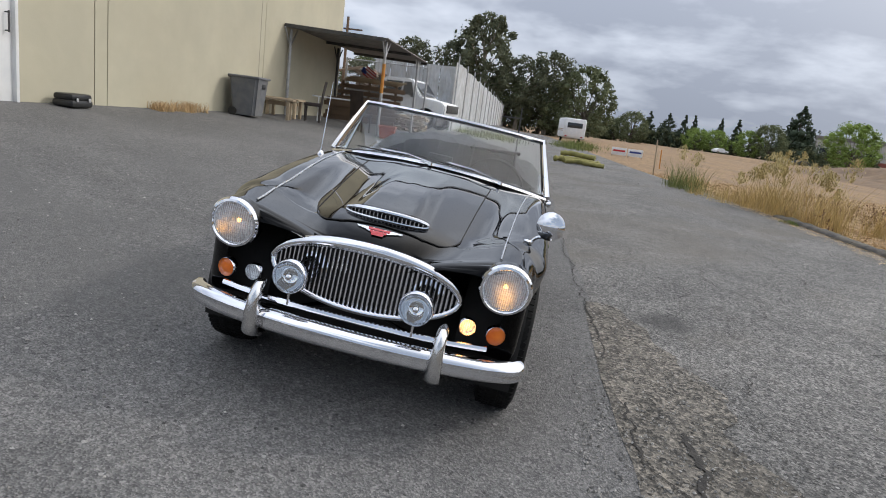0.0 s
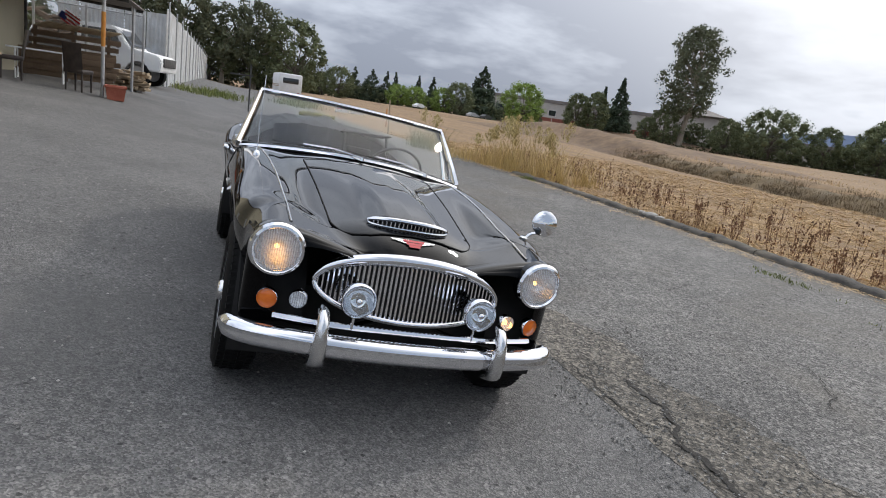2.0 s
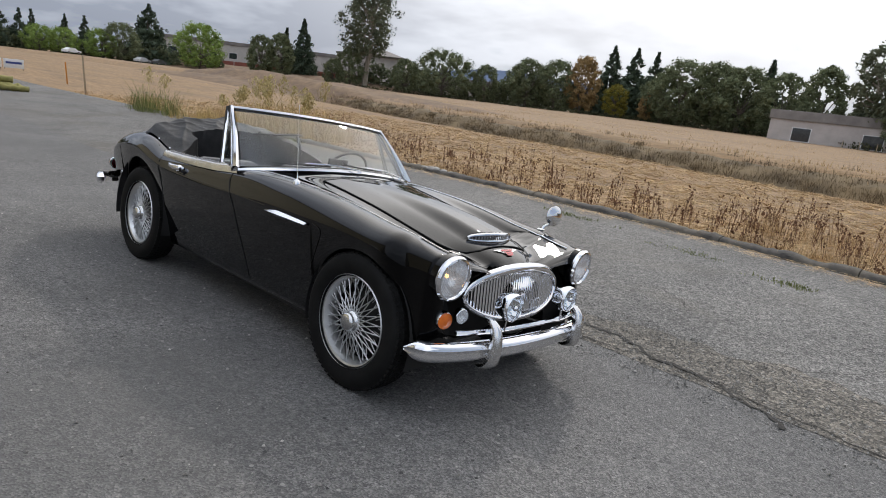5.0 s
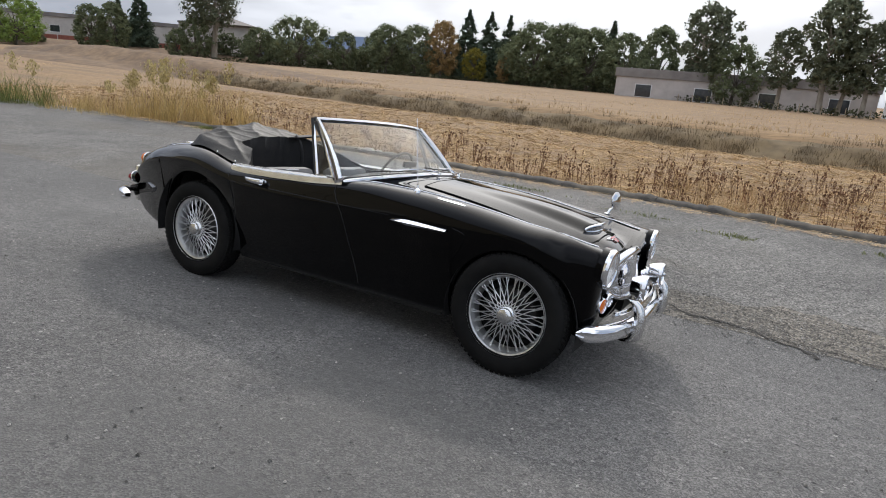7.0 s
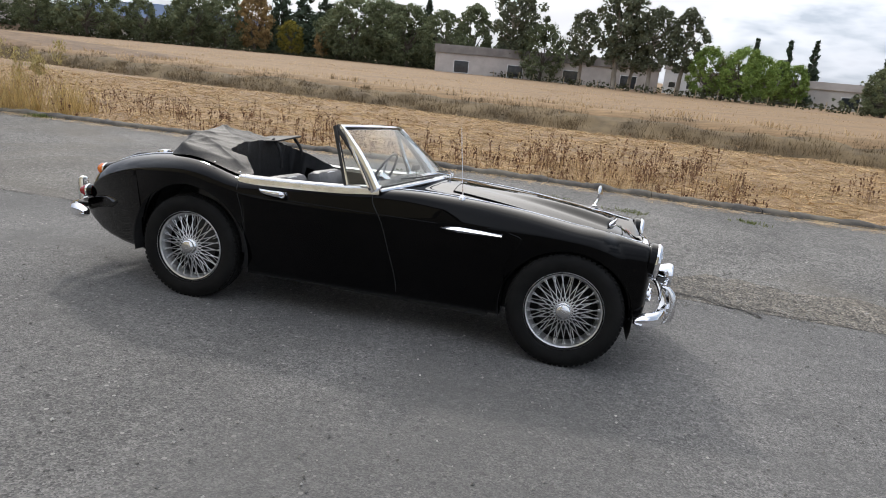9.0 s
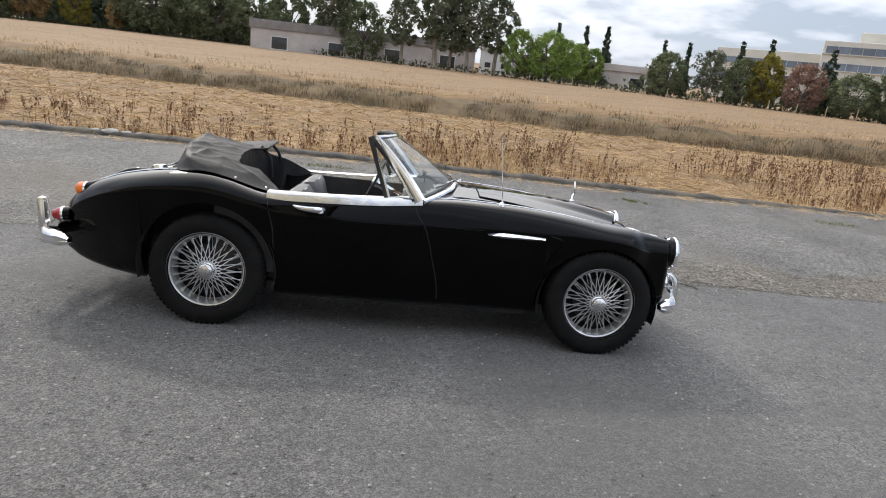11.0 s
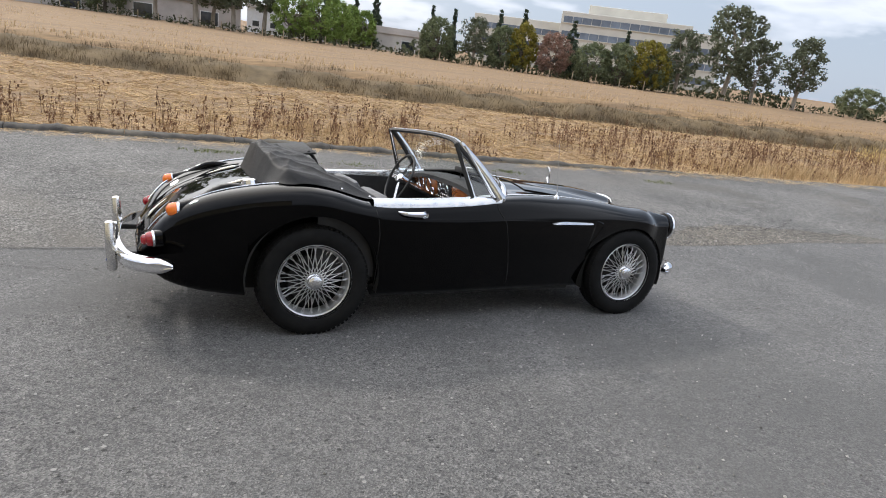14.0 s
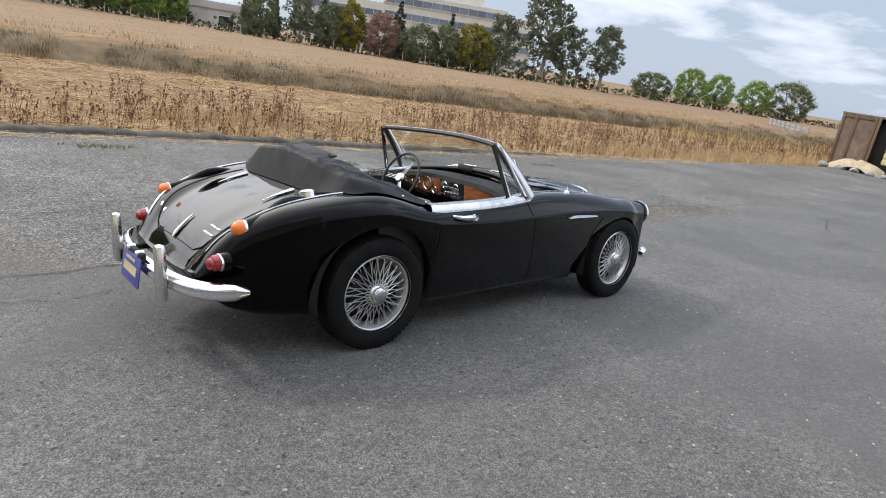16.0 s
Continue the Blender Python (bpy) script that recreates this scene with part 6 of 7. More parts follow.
SIDE_Z = [(-2.085, .45), (-1.95, .60), (-1.75, .70), (-1.5, .765), (-1.2, .785), (-.95, .742), (-.7, .705), (-.3, .698), (.1, .712), (.5, .728), (.9, .728), (1.2, .715), (1.45, .66), (1.67, .60)]
BOTTOM = [(-2.085, .40), (-2.0, .335), (-1.87, .275), (-1.7, .24), (-1.5, .225), (-.8, .205), (.8, .215), (1.45, .27), (1.67, .30)]
ARCHES = ((1.155, .305, .357), (-1.165, .345, .372))
NOSE_X, TIP_X = 1.28, 1.590
POD = (.548, .655)


def eased(table, width=.035):
    """The table read smoothly, with kinks rounded over a hand's width."""
    lo, hi = table[0][0], table[-1][0]
    d = .005
    xs = np.arange(lo, hi + d / 2, d)
    ys = np.array([steps(x, table) for x in xs])
    n = 24
    full = np.r_[2 * ys[0] - ys[n:0:-1], ys, 2 * ys[-1] - ys[-2:-n - 2:-1]]
    k = np.exp(-(np.arange(-n, n + 1) * d / width) ** 2 / 2)
    out_y = np.convolve(full, k / k.sum(), "valid")
    return lambda x: float(np.interp(x, xs, out_y))


mid_z, valley_z, crest_z, crest_y, flank_y, flank_z = (eased(t) for t in (TOP_MID, VALLEY, CREST, CREST_Y, SIDE_Y, SIDE_Z))


def bottom_at(x):
    z = steps(x, BOTTOM)
    for xw, zw, r in ARCHES:
        d = r * r - (x - xw) ** 2
        if d > 0:
            z = max(z, zw + math.sqrt(d))
    return z


def bezier(p, q, r, w, n):
    """n points on a cubic from p to w, without its start."""
    res = []
    for i in range(1, n + 1):
        t = i / n
        k = ((1 - t) ** 3, 3 * t * (1 - t) ** 2, 3 * t * t * (1 - t), t ** 3)
        res.append(tuple(k[0] * a + k[1] * b + k[2] * c + k[3] * d for a, b, c, d in zip(p, q, r, w)))
    return res


def bend(x, a, b):
    t = max(0.0, min(1.0, (x - a) / (b - a)))
    return t * t * (3 - 2 * t)


CREST_I, FLANK_I, SILL_I = 30, 46, 66


@functools.lru_cache(maxsize=4000)
def section(x):
    """Half of the body's cross-section at x: (y, z) from the centre line over the wing, its waist crease and the flank to the sill."""
    zc, zv, zw, yc = mid_z(x), valley_z(x), crest_z(x), crest_y(x)
    ym, zm, zb = flank_y(x), flank_z(x), bottom_at(x)
    # towards the nose the wing gives way to the lamp pods
    f = bend(x, 1.30, 1.56)
    zw = zw + (zv - .012 - zw) * f
    zm = max(zm, zb + 0.03)
    zw = max(zw, zm + 0.02)
    yv = yc * 0.68
    kk = min(1.0, max(0.12, (zm - zb) / .48))
    keys = [(0, zc), (yv * .5, zc - (zc - zv) * .22), (yv, zv), (yv + (yc - yv) * .55, zv + (zw - zv) * .66), (yc, zw), (yc + (ym - yc) * .42, zw - (zw - zm) * .10)]
    pts = [(p.x, p.y) for p in curve_pts([(a, b, 0) for a, b in keys], 36)][:CREST_I + 1]
    pts[0] = (0, zc)
    a, b = pts[-1], pts[-2]
    d = math.hypot(a[0] - b[0], a[1] - b[1])
    reach = .55 * (ym - a[0])
    drop = a[1] - zm
    pts += bezier(a, (a[0] + (a[0] - b[0]) / d * reach, a[1] + (a[1] - b[1]) / d * reach), (ym - .17 * drop, zm + .48 * drop), (ym, zm), FLANK_I - CREST_I)
    h = zm - zb
    pts += bezier((ym, zm), (ym - .022 * kk, zm - .25 * h), (ym - .066 * kk, zm - .68 * h), (ym - .125 * kk, zb), SILL_I - FLANK_I)
    if x > 1.05:
        u = max(0.0, min(.9999, (x - NOSE_X) / (TIP_X - NOSE_X)))
        sy = (1 - u ** 2.1) ** (1 / 2.1)
        pr = .100 + .035 * (1 - bend(x, 1.15, 1.55))
        py, pz, pl = crest_y(x) - .004, crest_z(x) - pr + .002, .40
        pr *= math.sqrt(max(0.0, 1 - max(0.0, (x - 1.54) / .051) ** 2))
        g = bend(x, 1.05, 1.30)
        res = []
        for i, (y, z) in enumerate(pts):
            e = 3.3 - 1.2 * bend(y, .12, .40) if z > .5 else 3.3
            y, z = y * sy, .50 + (z - .50) * (1 - u ** e) ** (1 / e)
            r = math.hypot(y, z - .50)
            if g and pr > .01 and r > 1e-4:
                cy, cz = y / r, (z - .50) / r
                rb = -1.0
                for pc in (pz, pl):
                    tc = py * cy + (pc - .50) * cz
                    disc = pr * pr - (py * py + (pc - .50) ** 2 - tc * tc)
                    rb = max(rb, tc + math.sqrt(disc) if disc > 0 else tc - 1.6 * math.sqrt(-disc))
                if cy > .2 and pl <= .50 + (py + pr) / cy * cz <= pz:
                    rb = max(rb, (py + pr) / cy)
                rb = r - .06 + (rb - r + .06) * g
                e = max(0.0, .05 - abs(rb - r)) / .05
                rn = max(r, rb) + e * e * .05 * .25
                y, z = cy * rn, .50 + cz * rn
            res.append((y, z))
        pts = res
    ly, lz = pts[-1]
    return pts + [(ly - .014, lz - .002), (ly - .08, lz + .02)]


def top_z(x, y):
    pts = section(x)
    y = abs(y)
    for (a, b), (c, d) in zip(pts, pts[1:]):
        if a <= y <= c and c > a:
            return b + (d - b) * (y - a) / (c - a)
    return pts[0][1]


def side_y(x, z):
    """Half-width of the body's flank at x and height z."""
    sec = section(x)[CREST_I - 6:SILL_I + 1]
    for (a, b), (c, d) in zip(sec, sec[1:]):
        if b >= z >= d and b > d:
            return a + (c - a) * (b - z) / (b - d)
    return min(sec, key=lambda p: abs(p[1] - z))[0]


def build_body(car):
    xs = set(np.linspace(-2.085, NOSE_X, 130).round(4)) | {round(NOSE_X + (TIP_X - NOSE_X) * math.sin(a) ** .9, 4) for a in np.linspace(.02, math.pi / 2, 46)}
    for xw, zw, r in ARCHES:
        for s in (-1, 1):
            xs |= {round(xw + s * r * (1 - d), 4) for d in (0.0, .004, .012, .025, .045, .07, .1)}
    xs = sorted(xs)
    rows = []
    for x in xs:
        half = section(x)
        rows.append([(x, -y, z) for y, z in half[:0:-1]] + [(x, y, z) for y, z in half])
    m = len(rows[0])
    # rounded nose and tail
    def cap(row, shifts):
        zs = [p[2] for p in row]
        mid = (max(zs) + min(zs)) / 2
        res = []
        for dx, k in shifts:
            res.append([(p[0] + dx * (1.25 - abs(p[1])), p[1] * k, mid + (p[2] - mid) * k) for p in row])
        return res
    arc = [radians(a) for a in (14, 28, 42, 56, 70, 82)]
    rows = cap(rows[0], [(-.018 * math.sin(a), math.cos(a) ** .8) for a in arc[::-1]]) + rows
    verts = [p for r in rows for p in r]
    faces = []
    for i in range(len(rows) - 1):
        for j in range(m - 1):
            a, b = verts[i * m + j], verts[(i + 1) * m + j + 1]
            cx, cy = (a[0] + b[0]) / 2, (a[1] + b[1]) / 2
            if a[2] > .6 and -1.32 < cx < -0.02 + 0.16 * (1 - (cy / .62) ** 2) and abs(cy) < crest_y(cx) - 0.035 and abs(a[1]) < .64:
                continue
            cz = (a[2] + b[2]) / 2
            if cx > 1.47 and math.hypot(abs(cy) - POD[0], cz - POD[1]) < .088:
                continue
            if cx > 1.42 and (cy / .385) ** 2 + ((cz - .553) / .126) ** 2 < 1:
                continue
            faces.append((i * m + j, (i + 1) * m + j, (i + 1) * m + j + 1, i * m + j + 1))
    body = raw("body", verts, faces, M["paint"], car, "glossy black painted bodywork")
    bm = bmesh.new()
    bm.from_mesh(body.data)
    for rule, n in ((lambda x: x > 1.36, 3), (lambda x: x < -1.97, 3)):
        soft_verts = [q for q in bm.verts if rule(q.co.x) and not q.is_boundary]
        for k in range(n):
            bmesh.ops.smooth_vert(bm, verts=soft_verts, factor=.5, use_axis_x=True, use_axis_y=True, use_axis_z=True)
    bm.to_mesh(body.data)
    bm.free()
    body.data.set_sharp_from_angle(angle=radians(75))
    bm = bmesh.new()
    box(bm, (3.2, 1.0, .24), (-.22, 0, .35), bevel=.03)
    box(bm, (1.45, 1.16, .05), (0, 0, .21), bevel=.01)
    part("underbody", bm, M["under"], car, "matt black underside and chassis")
    for xw, zw, r in ARCHES:
        for s in (-1, 1):
            bm = bmesh.new()
            q = [[bm.verts.new((xw + (r + .015) * math.cos(a), s * yy, zw + (r + .015) * math.sin(a))) for a in np.linspace(-.25, math.pi + .25, 25)] for yy in (.40, steps(xw, SIDE_Y) - .045)]
            for k in range(24):
                bm.faces.new((q[0][k], q[0][k + 1], q[1][k + 1], q[1][k]))
            c = bm.verts.new((xw, s * .40, zw))
            for k in range(24):
                bm.faces.new((c, q[0][k], q[0][k + 1]))
            part("wheel_arch", bm, M["under"], car, "matt black inner wheel arch")
    return body


def surface_strip(x0, x1, ylo, yhi, nx, ny, lift, extra=lambda x, y: 0.0):
    """A panel that follows the bodywork between two edges."""
    v, f = [], []
    for i in range(nx + 1):
        x = x0 + (x1 - x0) * i / nx
        for j in range(ny + 1):
            y = ylo(x) + (yhi(x) - ylo(x)) * j / ny
            v.append((x, y, top_z(x, y) + lift + extra(x, y)))
    for i in range(nx):
        for j in range(ny):
            a = i * (ny + 1) + j
            f.append((a, a + ny + 1, a + ny + 2, a + 1))
    return v, f


def round_corner(x, a, b, w, r):
    """Half-width w between x = a and b with corners of radius r at b."""
    d = max(0.0, r - (b - x))
    return w - r + math.sqrt(max(0.0, r * r - d * d)) if d > 0 else w


def bead(name, pts, r, mat, car, label=""):
    return part(name, tube(bmesh.new(), pts, r, 6), mat, car, label)


def build_wheel(car):
    """Wire wheel, axle along y, outer face towards -y."""
    turn = pose(0, 0, 0, -90, 0, 0)
    prof = [(.212, -.066), (.232, -.078), (.262, -.086), (.292, -.084), (.310, -.074), (.320, -.060), (.3245, -.03), (.3255, 0), (.3245, .03), (.320, .060),
            (.310, .074), (.292, .084), (.25, .084), (.212, .066)]
    wheel = part("wheel", lathe(bmesh.new(), prof, 64, turn), M["rubber"], car, "black rubber tyre on a silver wire wheel")
    bm = bmesh.new()
    for k in range(66):
        a = 2 * math.pi * k / 66
        for c, off, w in ((-.058, .0, .022), (-.030, .5, .022), (0, 0, .02), (.030, .5, .022), (.058, 0, .022)):
            b = a + off * 2 * math.pi / 66
            rr = .3215 - (.004 if abs(c) > .05 else 0)
            box(bm, (.019, w, .012), (rr * math.sin(b), c, rr * math.cos(b)), (0, math.degrees(b), 12 if c else -12))
    part("tread", bm, M["rubber"], wheel)
    bm = bmesh.new()
    for s in (-1, 1):
        lathe(bm, [(.219, s * .078), (.2225, s * .073), (.219, s * .066), (.205, s * .060), (.198, s * .040), (.190, s * .020), (.188, 0)], 64, turn)
    part("rim", bm, M["alloy"], wheel, "silver painted rim")
    bm = bmesh.new()
    rnd = random.Random(5)
    for k in range(24):
        for row, (r0, h0, r1, h1, twist) in enumerate(((.046, -.062, .197, -.038, 26), (.046, -.062, .197, -.030, -26), (.052, .01, .190, -.012, 14), (.052, .01, .190, -.006, -14))):
            if row > 1 and k % 2:
                continue
            a = 2 * math.pi * (k + .25 * row) / 24
            b = a + radians(twist)
            p, q = (r0 * math.cos(a), h0, r0 * math.sin(a)), (r1 * math.cos(b), h1, r1 * math.sin(b))
            cyl(bm, .0027, .0025, p, q, 5, False)
            e = Vector(q) + (Vector(p) - Vector(q)) * .06
            cyl(bm, .0045, .0035, q, e, 5, True)
    part("spokes", bm, M["alloy"], wheel, "silver wire spokes")
    bm = bmesh.new()
    lathe(bm, [(.0, -.10), (.026, -.099), (.038, -.095), (.043, -.088), (.044, -.078), (.040, -.072), (.048, -.066), (.052, -.055), (.055, -.03), (.058, .02), (.07, .03)], 28, turn)
    part("hub", bm, M["chrome_worn"], wheel, "worn chrome knock-off hub nut")
    bm = bmesh.new()
    lathe(bm, [(0, .0), (.14, .0), (.145, .01), (.145, .07), (0, .07)], 40, turn)
    lathe(bm, [(.187, .01), (.187, .075), (0, .075)], 40, turn)
    part("brake_drum", bm, M["under"], wheel)
    return wheel


def lamp(name, car, at, r, depth, lens, label, rim=.007, tilt=0.0, yaw=0.0, lit=False, bowl=True):
    """A round lamp facing +x: bowl and rim, lens."""
    m = pose(*at, 0, 90 + tilt, yaw)
    bm = bmesh.new()
    lathe(bm, [(r * .80, -depth), (r * .97, -depth * .55), (r + rim, -.016), (r + rim * 1.1, -.005), (r + rim * .75, .007), (r + rim * .3, .010), (r, .004), (r - .003, -.004), (r * .97, -.01)], 36, m)
    head = part(name, bm, M["chrome"], car, label)
    bm = bmesh.new()
    lathe(bm, [(r * .975, -.006), (r * .88, -depth * .28), (r * .7, -depth * .5), (r * .45, -depth * .67), (r * .2, -depth * .75), (0, -depth * .77)], 36, m)
    part("reflector", bm, M["chrome"] if lens is M["clear"] else M["reflector"], head)
    bm = bmesh.new()
    lathe(bm, [(r, 0), (r * .8, r * .10), (r * .5, r * .17), (r * .2, r * .205), (0, r * .21)], 36, m)
    part("lens", bm, lens, head)
    if lit:
        bm = bmesh.new()
        bmesh.ops.create_uvsphere(bm, u_segments=12, v_segments=8, radius=r * (.11 if r > .05 else .40), matrix=m @ Matrix.Translation((0, 0, -depth * .42)))
        part("bulb", bm, M["bulb"], head, "small glowing bulb")
    return head


def bumper_bar(bm, pts, h, d):
    """A two-lobed rounded bar along pts (plan curve), h high and d deep."""
    prof = [(-.3, -.5), (.35, -.48), (.8, -.34), (.95, -.18), (.86, -.06), (.9, .06), (1.0, .2), (.82, .36), (.35, .48), (-.3, .5)]
    pts = [Vector(p) for p in pts]
    rings = []
    for i, p in enumerate(pts):
        t = (pts[min(i + 1, len(pts) - 1)] - pts[max(i - 1, 0)]).normalized()
        o = t.cross(Vector((0, 0, 1))).normalized()
        k = min(1.0, .35 + .65 * min(i, len(pts) - 1 - i) / 3)
        rings.append([bm.verts.new(p + o * a * d + Vector((0, 0, b * h * k))) for a, b in prof])
    n = len(prof)
    for a, b in zip(rings, rings[1:]):
        for k in range(n):
            bm.faces.new((a[k], b[k], b[(k + 1) % n], a[(k + 1) % n]))
    bm.faces.new(rings[0]), bm.faces.new(rings[-1][::-1])
    bmesh.ops.recalc_face_normals(bm, faces=bm.faces)
    return bm


def overrider(car, x, y, z0, z1, s, worn=True):
    """Upright bumper guard; s: +1 ahead, -1 behind."""
    bm = bmesh.new()
    b = 1.0 if worn else .45
    pts = curve_pts([(x - s * .015 * b, y, z0), (x + s * .035 * b, y, z0 + .03), (x + s * .045 * b, y, (z0 + z1) / 2), (x + s * .03 * b, y, z1 - .04), (x - s * .01 * b, y, z1)], 14)
    rings = []
    for i, p in enumerate(pts):
        w = (.036 * (1 - .45 * (i / 13)) if worn else .034) * (1 if 0 < i < 13 else .6)
        rings.append([bm.verts.new(p + Vector((s * .03 * math.cos(a), w * math.sin(a), 0))) for a in [2 * math.pi * k / 12 for k in range(12)]])
    for a, b in zip(rings, rings[1:]):
        for k in range(12):
            bm.faces.new((a[k], a[(k + 1) % 12], b[(k + 1) % 12], b[k]))
    bm.faces.new(rings[0]), bm.faces.new(rings[-1])
    bmesh.ops.recalc_face_normals(bm, faces=bm.faces)
    return part("overrider", bm, M["chrome_worn"] if worn else M["chrome"], car, "chrome bumper overrider")


def build_front(car):
    # grille
    def oval(a, k=1.0):
        c, s = math.cos(a), math.sin(a)
        y = .388 * k * math.copysign(abs(c) ** .96, c)
        z = .545 + (.132 if s > 0 else .116) * k * math.copysign(abs(s) ** 1.04, s)
        return y, z
    def grille_x(y, z):
        return 1.552 + .052 * (1 - (y / .388) ** 2) - .12 * (z - .545)
    ring = [oval(2 * math.pi * k / 72) for k in range(73)]
    bm = bmesh.new()
    r = [.0115 + .0145 * max(0, math.sin(2 * math.pi * k / 72)) for k in range(73)]
    tube(bm, [(grille_x(y, z) + .004, y, z) for y, z in ring], r, 10)
    grille = part("grille", bm, M["chrome"], car, "oval chrome grille with upright slats")
    # black plate behind the slats, standing for the shaded recess
    v = [(1.535, 0, .545)] + [(grille_x(y, z) - .045, y, z) for y, z in ring[:-1]]
    raw("backing", v, [(0, 1 + k, 1 + (k + 1) % 72) for k in range(72)], M["under"], grille)
    n = 41
    for i in range(n):
        y = -.374 + .748 * i / (n - 1)
        c = min(1.0, abs(y) / .388)
        ang = math.acos(c ** (1 / .96))
        zt, zb = oval(ang)[1], oval(-ang)[1]
        if zt - zb < .03:
            continue
        bm = bmesh.new()
        pts = [(grille_x(y, z) - .004, y, z) for z in np.linspace(zb, zt, 5)]
        tube(bm, pts, .0056, 6, (1.0, 1.0))
        part("slat", bm, M["chrome"], grille)
    # head, side and indicator lamps
    for s in (-1, 1):
        h = lamp("headlamp", car, (1.612, s * .548, .655), .082, .11, M["lens"], "round chrome-rimmed headlamp switched on", .019, 4, s * 2, True)
        bm = bmesh.new()
        lathe(bm, [(.099, -.010), (.1005, -.016), (.101, -.03), (.1015, -.05), (.09, -.06)], 40, pose(1.612, s * .548, .655, 0, 94, s * 2))
        part("nacelle", bm, M["paint"], h)
        lamp("indicator", car, (1.600, s * .552, .468), .036, .03, M["amber"], "round amber turn signal", .004, 0, s * 14)
        lamp("side_lamp", car, (1.602, s * .440, .476), .031, .03, M["lens"], "small round side lamp", .005, 0, s * 12, s > 0)
        f = lamp("fog_lamp", car, (1.738, s * .245, .540), .060, .07, M["clear"], "round chrome fog lamp with clear glass", .006, 0, 0)
        bm = bmesh.new()
        cyl(bm, .006, .006, (1.71, s * .245, .42), (1.71, s * .245, .49), 8)
        box(bm, (.03, .03, .012), (1.71, s * .245, .478), bevel=.003)
        part("bracket", bm, M["chrome"], f)
        bm = bmesh.new()
        bmesh.ops.create_uvsphere(bm, u_segments=12, v_segments=8, radius=.014, matrix=Matrix.Translation((1.746, s * .245, .540)))
        part("cap", bm, M["chrome"], f)
        overrider(car, 1.715, s * .36, .265, .49, 1)
    # bumper and badge bar
    pts = curve_pts([(1.53, -.675, .340), (1.615, -.645, .342), (1.680, -.50, .345), (1.722, -.25, .345), (1.733, 0, .345), (1.722, .25, .345), (1.680, .50, .345), (1.615, .645, .342), (1.53, .675, .340)], 44)
    part("front_bumper", bumper_bar(bmesh.new(), pts, .088, .034), M["chrome"], car, "polished chrome front bumper")
    bead("badge_bar", curve_pts([(1.66, -.53, .428), (1.70, -.3, .424), (1.71, 0, .422), (1.70, .3, .424), (1.66, .53, .428)], 20), .0105, M["chrome"], car, "slim chrome badge bar")
    # bonnet with its raised middle and intake
    def wid(x):
        return round_corner(x, .27, 1.435, .365 - .05 * max(0, (x - .3)) * .9, .15)
    def bulge(x, y):
        w = .125 + .03 * min(1, max(0, (x - .35) / 1.0))
        k = max(0, min(1, (x - .42) / .80))
        k2 = max(0, min(1, (1.394 - .045 * (y / .18) ** 2 - x) / .014))
        t = max(0.0, min(1.0, (abs(y) - w + .055) / .10))
        return .036 * k * k * (3 - 2 * k) * k2 * (1 - t * t * (3 - 2 * t))
    v, f = surface_strip(.40, 1.435, lambda x: -wid(x), wid, 150, 56, .004, bulge)
    raw("bonnet", v, f, M["paint"], car, "glossy black bonnet with a raised centre")
    edge = [(x, wid(x), top_z(x, wid(x)) + .0045) for x in np.linspace(.40, 1.4345, 50)]
    edge += [(1.436, y, top_z(1.436, y) + .0045) for y in np.linspace(wid(1.434), -wid(1.434), 9)]
    edge += [(x, -y, z) for x, y, z in edge[49::-1]]
    edge += [(.398, y, top_z(.398, y) + .0035) for y in np.linspace(-wid(.40), wid(.40), 13)]
    bead("bonnet_gap", edge, .0028, M["under"], car)
    # intake
    bm = bmesh.new()
    ring = []
    for k in range(49):
        a = 2 * math.pi * k / 48
        c, s = math.cos(a), math.sin(a)
        y = .180 * math.copysign(abs(c) ** .7, c)
        ring.append((1.397 - .045 * (y / .18) ** 2, y, top_z(1.397, 0) + .022 - .010 * (y / .18) ** 2 + .017 * math.copysign(abs(s) ** .8, s)))
    tube(bm, ring, [.0055 + .0045 * max(0, math.sin(2 * math.pi * k / 48)) for k in range(49)], 8)
    scoop = part("air_intake", bm, M["chrome"], car, "chrome-rimmed bonnet air intake")
    # black sheet across the ring in place of the dark hollow
    bm = bmesh.new()
    c = bm.verts.new((1.383, 0, top_z(1.397, 0) + .024))
    vs = [bm.verts.new((x - .006, y, z)) for x, y, z in ring[:-1]]
    for k in range(48):
        bm.faces.new((c, vs[k], vs[(k + 1) % 48]))
    part("shade_sheet", bm, M["under"], scoop)
    for i in range(19):
        y = -.155 + .31 * i / 18
        z = top_z(1.397, 0) + .022 - .010 * (y / .18) ** 2
        bm = bmesh.new()
        cyl(bm, .0032, .0032, (1.395 - .045 * (y / .18) ** 2, y, z - .014), (1.395 - .045 * (y / .18) ** 2, y, z + .014), 6)
        part("slat", bm, M["chrome"], scoop)
    # winged badge
    def on_nose(y, u):
        x = 1.462 + u
        return Vector((x, y, top_z(x, y) + .006))
    badge = None
    for s in (-1, 1):
        bm = bmesh.new()
        for k in range(4):
            a = [on_nose(s * .02, .009 * k), on_nose(s * (.098 - .018 * k), -.004 + .006 * k), on_nose(s * (.088 - .018 * k), .004 + .006 * k), on_nose(s * .02, .008 + .009 * k)]
            bm.faces.new([bm.verts.new(p) for p in (a if s > 0 else a[::-1])])
        w = part("wing" if badge else "badge", bm, M["chrome"], badge or car, "" if badge else "small winged chrome and red enamel badge")
        badge = badge or w
    bm = bmesh.new()
